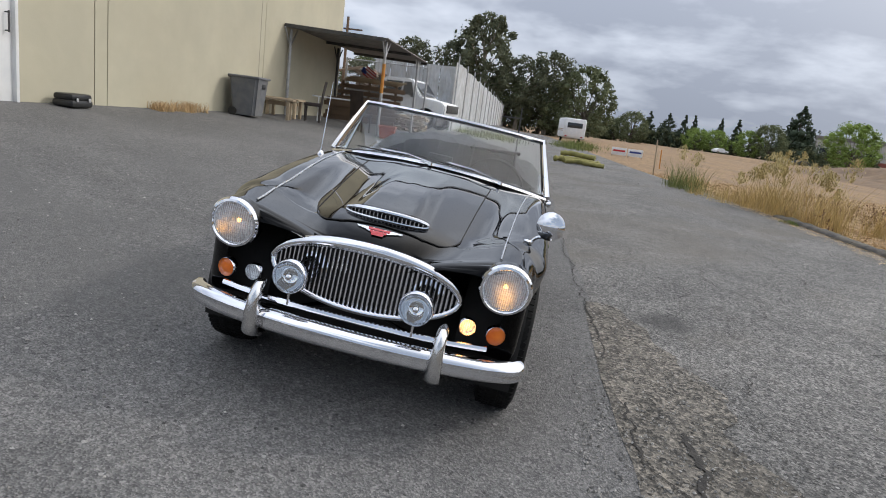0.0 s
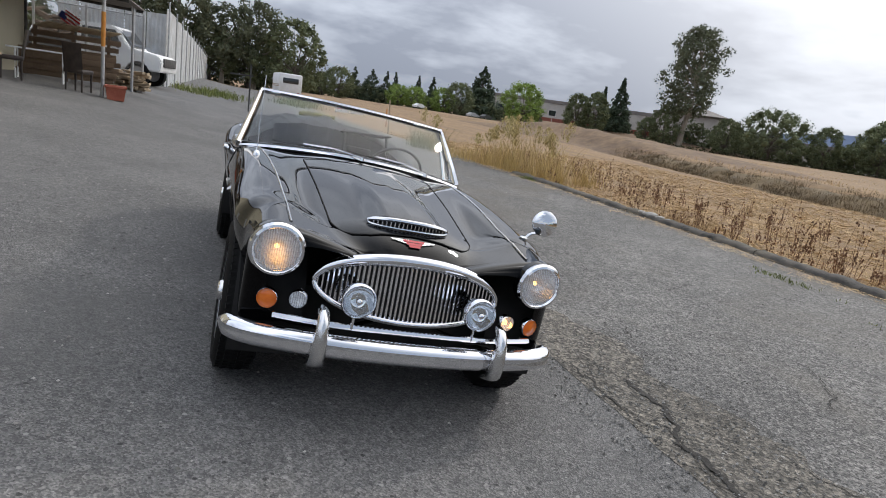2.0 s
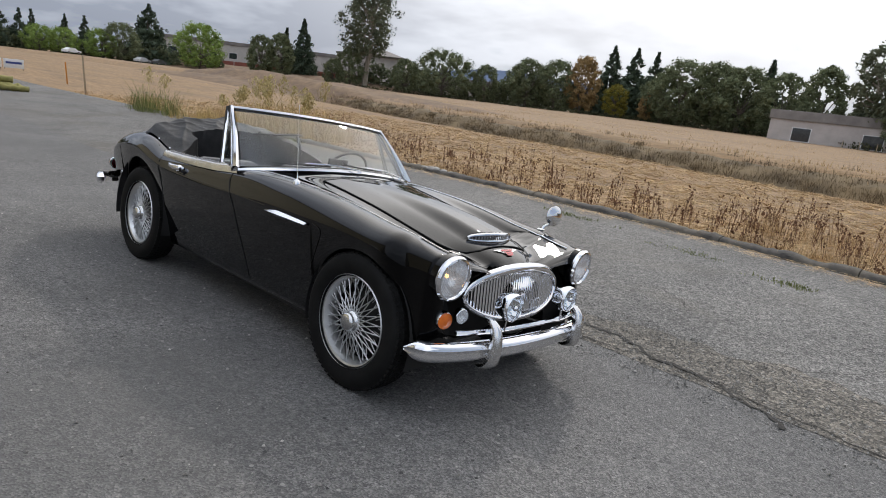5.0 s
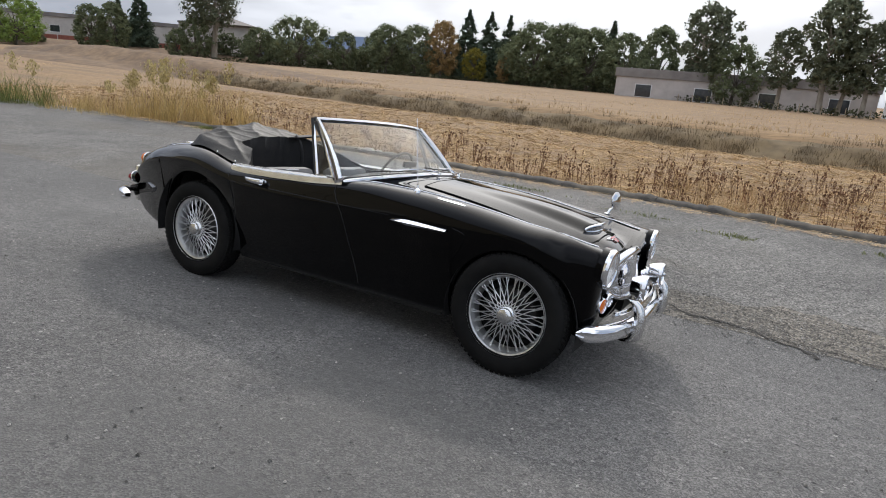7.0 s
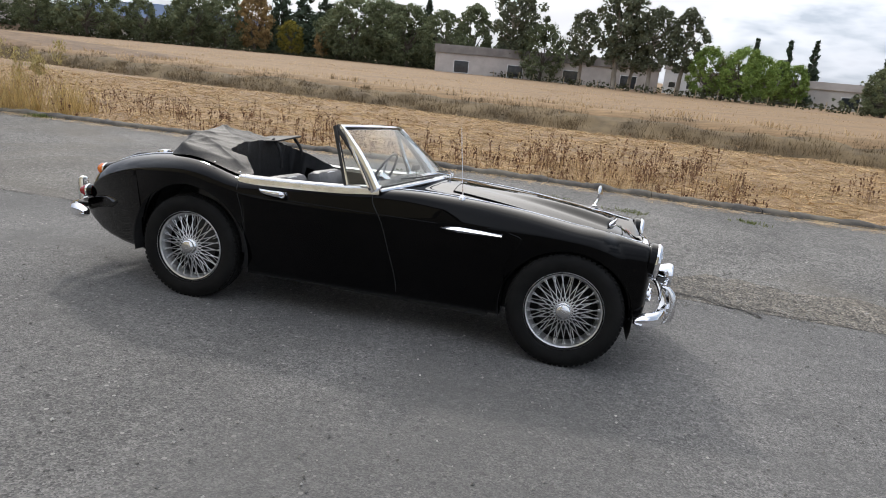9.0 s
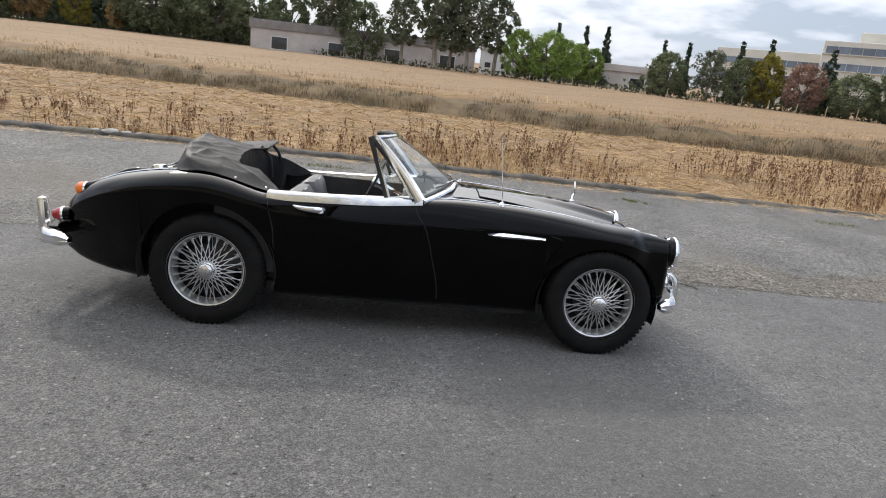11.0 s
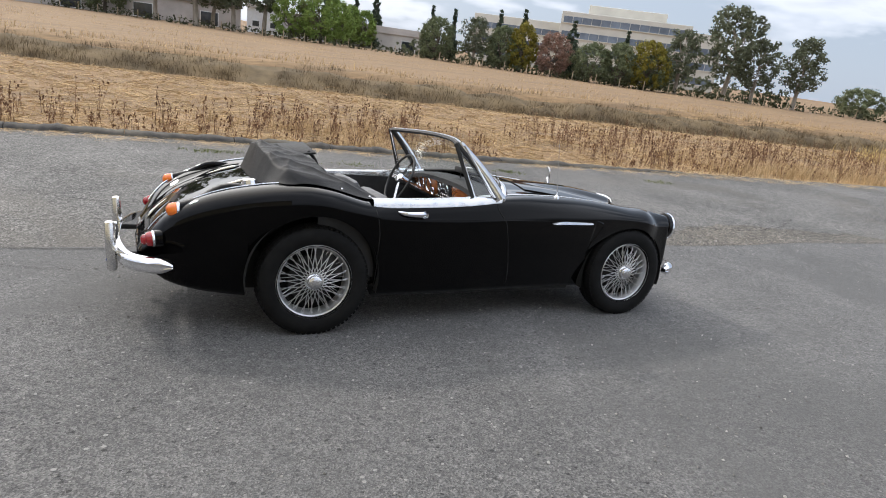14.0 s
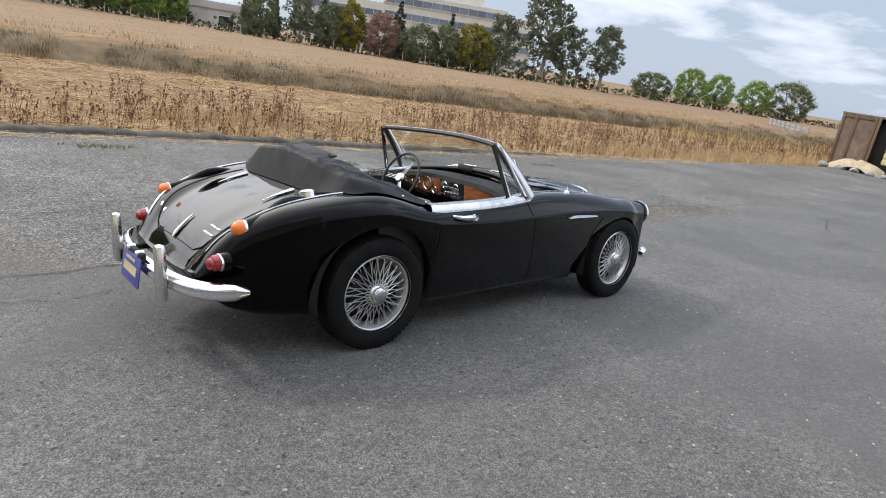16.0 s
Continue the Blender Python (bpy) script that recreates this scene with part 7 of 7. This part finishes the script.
    for u, w, m2 in ((.003, .048, 0), (.018, .036, 0), (.030, .026, 0)):
        q = [on_nose(-w, u), on_nose(w, u), on_nose(w * .9, u + .011), on_nose(-w * .9, u + .011)]
        bm.faces.new([bm.verts.new(p + Vector((0, 0, .003))) for p in q])
    part("enamel", bm, M["red_enamel"], badge)
    # wing mirror
    z0 = top_z(1.27, .60)
    bm = bmesh.new()
    tube(bm, curve_pts([(1.27, .60, z0 - .01), (1.275, .625, z0 + .03), (1.29, .66, z0 + .045), (1.30, .67, z0 + .06)], 8), .007, 8)
    lathe(bm, [(0, -.0), (.02, .0), (.022, .01), (.012, .016)], 16, Matrix.Translation((1.27, .60, z0)))
    mirror = part("wing_mirror", bm, M["chrome"], car, "round chrome wing mirror")
    bm = bmesh.new()
    lathe(bm, [(0, .016), (.03, .013), (.052, .006), (.060, 0), (.059, -.006), (.054, -.006), (0, -.004)], 32, pose(1.30, .672, z0 + .095, 0, 86, -14))
    part("mirror_head", bm, M["chrome"], mirror)
    # aerial
    z0 = top_z(.5, -.615)
    bm = bmesh.new()
    lathe(bm, [(.02, -.004), (.019, .006), (.013, .016), (.006, .022), (.004, .04)], 16, Matrix.Translation((.5, -.612, z0)))
    aerial = part("aerial", bm, M["chrome"], car, "thin chrome aerial with a round base")
    bm = bmesh.new()
    cyl(bm, .0028, .0014, (.5, -.612, z0 + .03), (.45, -.625, z0 + .40), 6)
    part("rod", bm, M["chrome"], aerial)
    # wing beads, flashes, swage
    for s in (-1, 1):
        pts = [(x, s * (crest_y(x) - .045), top_z(x, crest_y(x) - .045) + .002) for x in np.linspace(.12, 1.52, 40)]
        bead("wing_bead", pts, .0042, M["chrome_worn"], car)
        x = np.linspace(.42, .765, 12)
        bm = bmesh.new()
        rows = []
        for xx in x:
            k = (xx - .42) / .345
            hh = .016 * (1 - .55 * k) * min(1, .15 + 3 * k)
            ys = s * (flank_y(xx) + .010)
            rows.append([bm.verts.new((xx, ys - s * .012, .695 + hh)), bm.verts.new((xx, ys + s * .004, .692)), bm.verts.new((xx, ys - s * .008, .692 - hh))])
        for a, b in zip(rows, rows[1:]):
            for k in range(2):
                bm.faces.new((a[k], a[k + 1], b[k + 1], b[k]) if s < 0 else (b[k], b[k + 1], a[k + 1], a[k]))
        part("side_flash", bm, M["chrome"], car, "slim bright side flash")
        pts = curve_pts([(.80, 0, .715), (.865, 0, .695), (.862, 0, .655), (.835, 0, .60), (.80, 0, .53), (.785, 0, .47)], 20)
        bead("vent_crease", [(p.x, s * (side_y(p.x, p.z) - .001), p.z) for p in pts], .0045, M["paint"], car)
        bead("swage_line", [(x, s * (side_y(x, .712) - .0005), .712) for x in np.linspace(-.80, .40, 40)], .0028, M["paint"], car)


def build_cockpit(car):
    # tub, seats, dash, wheel
    bm = bmesh.new()
    box(bm, (1.15, 1.18, .02), (-.42, 0, .30))
    for s in (-1, 1):
        box(bm, (1.3, .03, .46), (-.5, s * .62, .56))
    box(bm, (.03, 1.2, .5), (-1.12, 0, .55))
    box(bm, (.03, 1.2, .42), (.16, 0, .5))
    box(bm, (.9, .26, .2), (-.35, 0, .38), bevel=.04)
    part("cockpit_tub", bm, M["trim"], car, "black trimmed cockpit")
    for s in (-1, 1):
        bm = bmesh.new()
        box(bm, (.48, .46, .15), (-.42, s * .32, .44), (0, -6, 0), .05)
        seat = part("seat", bm, M["seat"], car, "grey vinyl bucket seat with pale piping")
        bm = bmesh.new()
        box(bm, (.13, .46, .42), (-.69, s * .32, .605), (0, -14, 0), .055)
        part("backrest", bm, M["seat"], seat)
        bm = bmesh.new()
        tube(bm, curve_pts([(-.63, s * .32 - .2, .5), (-.675, s * .32 - .2, .735), (-.69, s * .32, .80), (-.675, s * .32 + .2, .735), (-.63, s * .32 + .2, .5)], 18), .006, 6)
        part("piping", bm, M["white"] if "white" in M else M["alloy"], seat)
    v, f = [], []
    for i, (x, dz) in enumerate(((.16, .0), (.08, .006), (.0, .004), (-.04, -.012), (-.05, -.04))):
        for j in range(25):
            y = -.58 + 1.16 * j / 24
            v.append((x - .05 * (y / .6) ** 2 - .02, y, .878 - .055 * (y / .6) ** 4 + dz))
    for i in range(4):
        for j in range(24):
            a = i * 25 + j
            f.append((a, a + 25, a + 26, a + 1))
    raw("dash_top", v, f, M["vinyl"], car, "padded black dashboard top")
    dash = thing_part("dashboard", car, "varnished walnut dashboard with round dials")
    for s, y0, y1, mt in ((-1, -.575, -.13, "walnut"), (0, -.125, .125, "dial"), (1, .13, .575, "walnut")):
        bm = bmesh.new()
        box(bm, (.014, y1 - y0, .13), (-.055, (y0 + y1) / 2, .775), (0, -8, 0), .005)
        part("panel", bm, M[mt], dash)
    for y, z, r in ((.42, .785, .05), (.28, .785, .05), (.19, .75, .026), (.07, .80, .024), (-.05, .80, .024), (.50, .74, .024)):
        m = pose(-.066, y, z, 0, -98, 0)
        bm = bmesh.new()
        lathe(bm, [(r, -.002), (r + .004, .004), (r, .008), (r - .003, .004)], 24, m)
        d = part("dial", bm, M["chrome"], dash)
    bm = bmesh.new()
    for k in range(6):
        cyl(bm, .007, .006, (-.062, -.10 + .04 * k, .735), (-.085, -.10 + .04 * k, .733), 8)
    box(bm, (.012, .17, .045), (-.064, 0, .775), (0, -8, 0), .004)
    part("switches", bm, M["chrome"], dash)
    m = pose(-.29, .34, .815, 0, -66, 0)
    bm = bmesh.new()
    tube(bm, [m @ Vector((.195 * math.cos(a), .195 * math.sin(a), 0)) for a in np.linspace(0, 2 * math.pi, 49)], .0095, 8)
    sw = part("steering_wheel", bm, M["trim"], car, "thin black steering wheel with sprung metal spokes")
    bm = bmesh.new()
    for a in (90, 210, 330):
        for d in (-.012, 0, .012):
            o = Vector((-math.sin(radians(a)), math.cos(radians(a)), 0)) * d
            cyl(bm, .0022, .0022, m @ o, m @ (o + Vector((.19 * math.cos(radians(a)), .19 * math.sin(radians(a)), 0))), 5)
    lathe(bm, [(0, .02), (.03, .016), (.042, 0), (.03, -.03), (.02, -.3)], 20, m)
    part("spokes", bm, M["chrome"], sw)
    bm = bmesh.new()
    cyl(bm, .018, .018, m @ Vector((0, 0, 0)), m @ Vector((0, 0, -.26)), 10)
    part("column", bm, M["trim"], sw)
    bm = bmesh.new()
    cyl(bm, .006, .006, (-.3, .02, .46), (-.27, .02, .62), 8)
    bmesh.ops.create_uvsphere(bm, u_segments=12, v_segments=8, radius=.022, matrix=Matrix.Translation((-.268, .02, .63)))
    part("gear_lever", bm, M["trim"], car)
    # doors: seams, caps, handles
    for s in (-1, 1):
        pts = [(steps(z, [(.25, .17), (.55, .105), (.69, .06), (.8, -.005)]), s * 1.0, z) for z in np.linspace(.25, .815, 16)]
        bead("door_gap", [(x, s * (side_y(x, z) + .0015), z) for x, y, z in pts], .0032, M["under"], car)
        pts = [(steps(z, [(.3, -.79), (.6, -.80), (.7, -.82), (.8, -.84)]), 0, z) for z in np.linspace(.27, .785, 14)]
        bead("door_gap", [(x, s * (side_y(x, z) + .0015), z) for x, y, z in pts], .0032, M["under"], car)
        v, f = [], []
        for i, x in enumerate(np.linspace(-.845, .03, 24)):
            yc = crest_y(x)
            zz = crest_z(x)
            for dy, dz in ((.050, -.026), (.048, -.004), (.034, .018), (-.016, .022), (-.030, .010), (-.034, -.05)):
                v.append((x, s * (yc + dy), zz + dz))
        for i in range(23):
            for k in range(5):
                a = i * 6 + k
                f.append((a, a + 1, a + 7, a + 6) if s > 0 else (a + 6, a + 7, a + 1, a))
        raw("door_cap", v, f, M["chrome_worn"], car, "bright metal capping along the door top")
        yh = side_y(-.6, .75) + .02
        bm = bmesh.new()
        tube(bm, curve_pts([(-.695, s * (yh - .018), .752), (-.66, s * (yh + .008), .748), (-.60, s * (yh + .013), .745), (-.54, s * (yh + .006), .745), (-.515, s * (yh - .018), .745)], 14),
             [.006, .009, .011, .012, .013, .014, .015, .016, .017, .018, .018, .016, .013, .008], 10, (.7, 1.0))
        lathe(bm, [(0, 0), (.02, 0), (.022, -.02)], 16, pose(-.535, s * (yh - .006), .745, -90 * -s, 0, 0))
        part("door_handle", bm, M["chrome"], car, "chrome push-button door handle")
    # windscreen
    def base(y):
        k = abs(y) / .69
        return Vector((.245 - .235 * k ** 2.2, y, .915 - .075 * k ** 2.0))
    def head(y):
        k = abs(y) / .597
        return Vector((-.155 - .115 * k ** 2.2, y, 1.188 - .018 * k ** 2))
    n = 24
    v, f = [], []
    for i in range(n + 1):
        u = -1 + 2 * i / n
        a, b = base(u * .665), head(u * .577)
        for j in range(9):
            q = a.lerp(b, j / 8)
            q.x += .018 * math.sin(math.pi * j / 8)
            v.append(q)
    for i in range(n):
        for j in range(8):
            a = i * 9 + j
            f.append((a, a + 1, a + 10, a + 9))
    screen = raw("windscreen", v, f, M["glass"], car, "curved glass windscreen in a chrome frame")
    screen.visible_shadow = False
    bm = bmesh.new()
    tube(bm, [head(y) for y in np.linspace(-.597, .597, 26)], .0135, 8, (1.25, .85))
    part("header_rail", bm, M["chrome"], screen)
    bm = bmesh.new()
    tube(bm, [head(y) + Vector((-.016, 0, -.006)) for y in np.linspace(-.59, .59, 26)], .0155, 8, (1.2, .95))
    part("header_trim", bm, M["trim"], screen, "black inner trim strip")
    bm = bmesh.new()
    tube(bm, [base(y) + Vector((-.022, 0, .002)) for y in np.linspace(-.66, .66, 34)], .013, 8, (1.3, 1.0))
    part("gasket", bm, M["trim"], screen, "black rubber gasket")
    bm = bmesh.new()
    tube(bm, [base(y) + Vector((.012, 0, -.004)) for y in np.linspace(-.68, .68, 34)], .014, 8, (1.6, 1.0))
    part("base_rail", bm, M["chrome"], screen)
    for s in (-1, 1):
        bm = bmesh.new()
        pts = [base(s * .69).lerp(head(s * .597), k / 8) + Vector((.018 * math.sin(math.pi * k / 8), 0, 0)) for k in range(9)]
        tube(bm, pts, [.038, .036, .034, .031, .029, .027, .024, .022, .019], 8, (.55, 1.0))
        part("pillar", bm, M["chrome"], screen)
        bm = bmesh.new()
        tube(bm, [p + Vector((-.026, -s * .008, 0)) for p in pts], .019, 8, (.9, 1.0))
        part("pillar_trim", bm, M["trim"], screen)
        # quarter light
        a, b, c, d = (Vector(p) for p in ((-.17, s * .672, .845), (-.292, s * .603, 1.15), (-.245, s * .606, 1.155), (-.03, s * .685, .85)))
        q = part("quarter_light", tube(bmesh.new(), [a, b, c, d, a], .0112, 6), M["chrome"], car, "small chrome-framed swivelling quarter light")
        g = raw("pane", [a, b, c, d], [(0, 1, 2, 3)], M["glass"], q)
        g.visible_shadow = False
        bm = bmesh.new()
        tube(bm, [a + Vector((-.012, 0, 0)), b + Vector((-.012, 0, .02))], .012, 6, (.7, 1.2))
        part("door_pillar", bm, M["trim"], q)
    # wipers
    for y0 in (.40, -.02):
        bm = bmesh.new()
        p = base(y0) + Vector((.05, 0, -.004))
        e = base(y0 - .33).lerp(head(y0 - .3), .10) + Vector((.028, 0, .006))
        lathe(bm, [(0, .022), (.012, .02), (.014, 0)], 12, Matrix.Translation(p))
        tube(bm, [p + Vector((0, 0, .016)), p.lerp(e, .5) + Vector((.01, 0, .022)), e], .0035, 6)
        w = part("wiper", bm, M["chrome"], car, "chrome wiper arm with a black blade")
        bm = bmesh.new()
        c1 = base(y0 - .17).lerp(head(y0 - .15), .06) + Vector((.022, 0, .004))
        c2 = base(y0 - .50).lerp(head(y0 - .46), .10) + Vector((.022, 0, .006))
        tube(bm, [c1, c1.lerp(c2, .5) + Vector((.012, 0, 0)), c2], .004, 6)
        part("blade", bm, M["trim"], w)
    bm = bmesh.new()
    cyl(bm, .004, .004, (.06, 0, .875), (.055, 0, .935), 6)
    box(bm, (.022, .15, .042), (.05, 0, .945), (0, 8, 0), .008)
    part("rear_view_mirror", bm, M["trim"], car)


def thing_part(name, car, label):
    ob = new(name)
    ob.empty_display_size = .05
    ob.parent = car
    return tagged(ob, label)


def build_hood(car):
    """The lowered soft top under its cover, drawn round the back of the cockpit: steep behind, falling to the doors."""
    nx, ny = 70, 130
    v, f = [], []

    def ridge(w):
        return (1 - abs(math.sin(math.pi * w))) ** 2
    for j in range(ny + 1):
        y = -.65 + 1.30 * j / ny
        k = abs(y) / .65
        x_front = -.80 - .17 * (1 - bend(k, .60, .97))
        x_back = -1.29 - .19 * math.sqrt(max(0, 1 - k ** 2.6))
        for i in range(-2, nx + 1):
            u = max(0, i) / nx
            x = x_front + (x_back - x_front) * u
            base = top_z(x, min(abs(y), .63)) + .004
            # height of the cover over the deck along the middle and its fall to the sides
            top = float(np.interp(u, (0, .2, .55, .82, .87, 1.0), (.060, .085, .126, .168, .165, 0)))
            low = float(np.interp(u, (0, .5, .82, .88, 1.0), (.012, .085, .140, .138, 0)))
            top += (low - top) * bend(k, .55, .86)
            rim = float(np.interp(k, (0, .30, .65, .88, 1.0), (1.0, .93, .74, .46, .04)))
            slot = (1 - bend(k, .60, .68)) * min(1, max(0, (.26 - .06 * k - u) / .05))
            wob = .22 * noise.noise((y * 3, u * 2, 3))
            fold = .012 * ridge(1.1 * u + 2.2 * k + wob) + .010 * ridge(2.6 * k - 3.0 * u + wob * 2 + .3) * bend(u, .3, .8)
            fold += .006 * ridge(5.2 * k - 1.4 * u + wob) + .003 * noise.noise((x * 14, y * 11, 5))
            fold *= min(1, .2 + u * 4) * min(1, (1 - u) * 6) * min(1, (1 - k) * 7) * (1 - .6 * slot)
            z = base + top * rim + fold - .34 * slot
            if i < 0:
                z -= .055 * -i * (1 - bend(k, .7, 1))
                x += .006 * -i
            v.append((x, y, z))
    n = nx + 3
    for j in range(ny):
        for i in range(n - 1):
            a = j * n + i
            f.append((a, a + n, a + n + 1, a + 1))
    hood = raw("folded_hood", v, f, M["vinyl"], car, "folded black vinyl soft top with creases")
    bm = bmesh.new()
    box(bm, (.26, .40, .014), (-1.14, .27, .992), (5, -7, 0), .006)
    for q in (.10, .44):
        tube(bm, curve_pts([(-1.06, q, 1.0), (-1.0, q, .93), (-.98, q, .80)], 8), .012, 8)
    part("hood_bow", bm, M["vinyl"], hood, "black covered bow of the soft top")
    for s in (-1, 1):
        for q in range(2):
            x = -.86 - .17 * q
            bm = bmesh.new()
            lathe(bm, [(0, .006), (.006, .005), (.008, 0)], 10, pose(x, s * .668, top_z(x, .64) + .022, 90 * -s, 0, 0))
            part("stud", bm, M["chrome"], hood)


def build_rear(car):
    for s in (-1, 1):
        bm = bmesh.new()
        box(bm, (.052, .066, .285), (-2.215, s * .385, .465), (0, -3, 0), .022)
        part("overrider", bm, M["chrome_worn"], car, "broad chrome bumper overrider")
        # red lamp on a chrome plinth
        m = pose(-2.012, s * .565, .548, 0, -95, -s * 4)
        bm = bmesh.new()
        lathe(bm, [(.043, -.012), (.0455, -.006), (.0445, 0), (.041, .001)], 28, m)
        rl = part("tail_lamp", bm, M["chrome"], car, "round red tail lamp in a chrome rim")
        bm = bmesh.new()
        lathe(bm, [(.041, -.004), (.040, .018), (.036, .028), (.029, .032), (.0275, .046), (.018, .055), (0, .058)], 24, m)
        part("lens", bm, M["red"], rl)
        bm = bmesh.new()
        lathe(bm, [(.047, -.05), (.046, -.03), (.044, -.012), (.040, -.011)], 28, m)
        part("plinth", bm, M["paint"], rl)
        # amber lamp on a body-coloured pod
        zt = top_z(-1.80, .50)
        bm = bmesh.new()
        pts = curve_pts([(-1.50, s * .505, top_z(-1.5, .5) - .02), (-1.65, s * .512, top_z(-1.65, .51) + .005), (-1.78, s * .535, .742), (-1.89, s * .552, .705)], 12)
        tube(bm, pts, [.012, .018, .023, .027, .030, .033, .035, .037, .038, .039, .039, .039], 14)
        pod = part("lamp_pod", bm, M["paint"], car, "black lamp pod with an amber turn signal")
        m = pose(-1.89, s * .552, .705, 0, -92, s * 4)
        bm = bmesh.new()
        lathe(bm, [(.041, -.012), (.043, -.002), (.040, .001)], 24, m)
        part("rim", bm, M["chrome"], pod)
        bm = bmesh.new()
        lathe(bm, [(.040, -.002), (.040, .024), (.033, .042), (.018, .054), (0, .058)], 24, m)
        part("lens", bm, M["amber"], pod)
        pts = [(x, s * (crest_y(x) - .012), top_z(x, crest_y(x) - .012) + .004) for x in np.linspace(-2.03, -1.30, 34)]
        bead("wing_bead", pts, .005, M["chrome_worn"], car)
        # boot hinges
        bm = bmesh.new()
        tube(bm, [(x, s * .30, top_z(x, .30) + .008) for x in np.linspace(-1.50, -1.68, 8)], [.010, .011, .010, .008, .007, .005, .004, .002], 8)
        part("boot_hinge", bm, M["chrome_worn"], car, "slim tapering chrome boot hinge")
    pts = curve_pts([(-1.91, -.685, .43), (-2.03, -.65, .428), (-2.13, -.52, .425), (-2.185, -.25, .425), (-2.195, 0, .425), (-2.185, .25, .425), (-2.13, .52, .425), (-2.03, .65, .428), (-1.91, .685, .43)], 44)
    part("rear_bumper", bumper_bar(bmesh.new(), pts[::-1], .085, .034), M["chrome"], car, "polished chrome rear bumper")
    for size, at in (((.2, .03, .03), (-2.10, -.36, .41)), ((.2, .03, .03), (-2.10, .36, .41)), ((.03, .26, .05), (-2.22, 0, .47))):
        bm = bmesh.new()
        box(bm, size, at, bevel=.006)
        part("bumper_iron", bm, M["under"], car)
    # number plate with plain bars
    bm = bmesh.new()
    box(bm, (.006, .305, .152), (-2.245, 0, .395), (0, 6, 0), .002)
    plate = part("number_plate", bm, M["blue_plate"], car, "dark blue number plate with yellow bars")
    bm = bmesh.new()
    box(bm, (.003, .22, .045), (-2.2505, 0, .392), (0, 6, 0))
    part("bar", bm, M["yellow_ink"], plate)
    bm = bmesh.new()
    box(bm, (.003, .15, .014), (-2.246, 0, .445), (0, 6, 0))
    part("bar", bm, M["yellow_ink"], plate)
    for s in (-1, 1):
        bm = bmesh.new()
        lathe(bm, [(.0, .022), (.014, .020), (.018, .008), (.017, -.02)], 18, pose(-2.225, s * .075, .485, 0, -90, 0))
        part("plate_lamp", bm, M["chrome"], plate)
    # boot lid gap, handle, script shapes, filler cap
    def wb(x):
        return round_corner(-x, 1.46, 2.03, .455, .20)
    edge = [(x, wb(x), top_z(x, wb(x)) + .0015) for x in np.linspace(-1.46, -2.029, 30)]
    edge += [(-2.03, y, top_z(-2.03, y) + .0015) for y in np.linspace(wb(-2.0295), -wb(-2.0295), 9)]
    edge += [(x, -y, z) for x, y, z in edge[29::-1]]
    bead("boot_gap", edge, .0028, M["under"], car)
    bm = bmesh.new()
    tube(bm, [(x, 0, top_z(x, 0) + .012) for x in np.linspace(-1.93, -2.04, 10)], [.003, .004, .005, .006, .007, .008, .009, .010, .009, .005], 8, (1.2, 1))
    part("boot_handle", bm, M["chrome"], car, "chrome boot handle")
    bm = bmesh.new()
    for k, (y0, w, dx) in enumerate(((-.36, .05, 0), (-.30, .06, 0), (-.345, .07, -.035), (-.27, .03, -.035))):
        x = -1.92 + dx
        q = [(x, y0), (x, y0 + w), (x - .006, y0 + w + .006), (x - .006, y0 + .006)]
        bm.faces.new([bm.verts.new((a, b, top_z(a, b) + .006)) for a, b in q][::-1])
    part("script_badge", bm, M["chrome_worn"], car, "small bright script shapes on the boot lid")
    bm = bmesh.new()
    lathe(bm, [(0, .034), (.03, .033), (.043, .027), (.045, .018), (.045, .004), (.05, -.01)], 28, pose(-1.51, -.478, top_z(-1.51, .478) + .004, -6, -8, 0))
    part("filler_cap", bm, M["chrome"], car, "round chrome fuel filler cap")


def build_car():
    car = thing("roadster", "glossy black vintage two-seat roadster with the top down", "car", TILT)
    build_body(car)
    build_front(car)
    build_cockpit(car)
    build_hood(car)
    build_rear(car)
    w = build_wheel(car)
    w.matrix_basis = pose(1.155, -.615, .325)
    copy_thing(w, pose(-1.165, -.63, .325, 0, 25, 0))
    copy_thing(w, pose(1.155, .615, .325, 0, 40, 180))
    copy_thing(w, pose(-1.165, .63, .325, 0, 60, 180))
    return car


build_car()
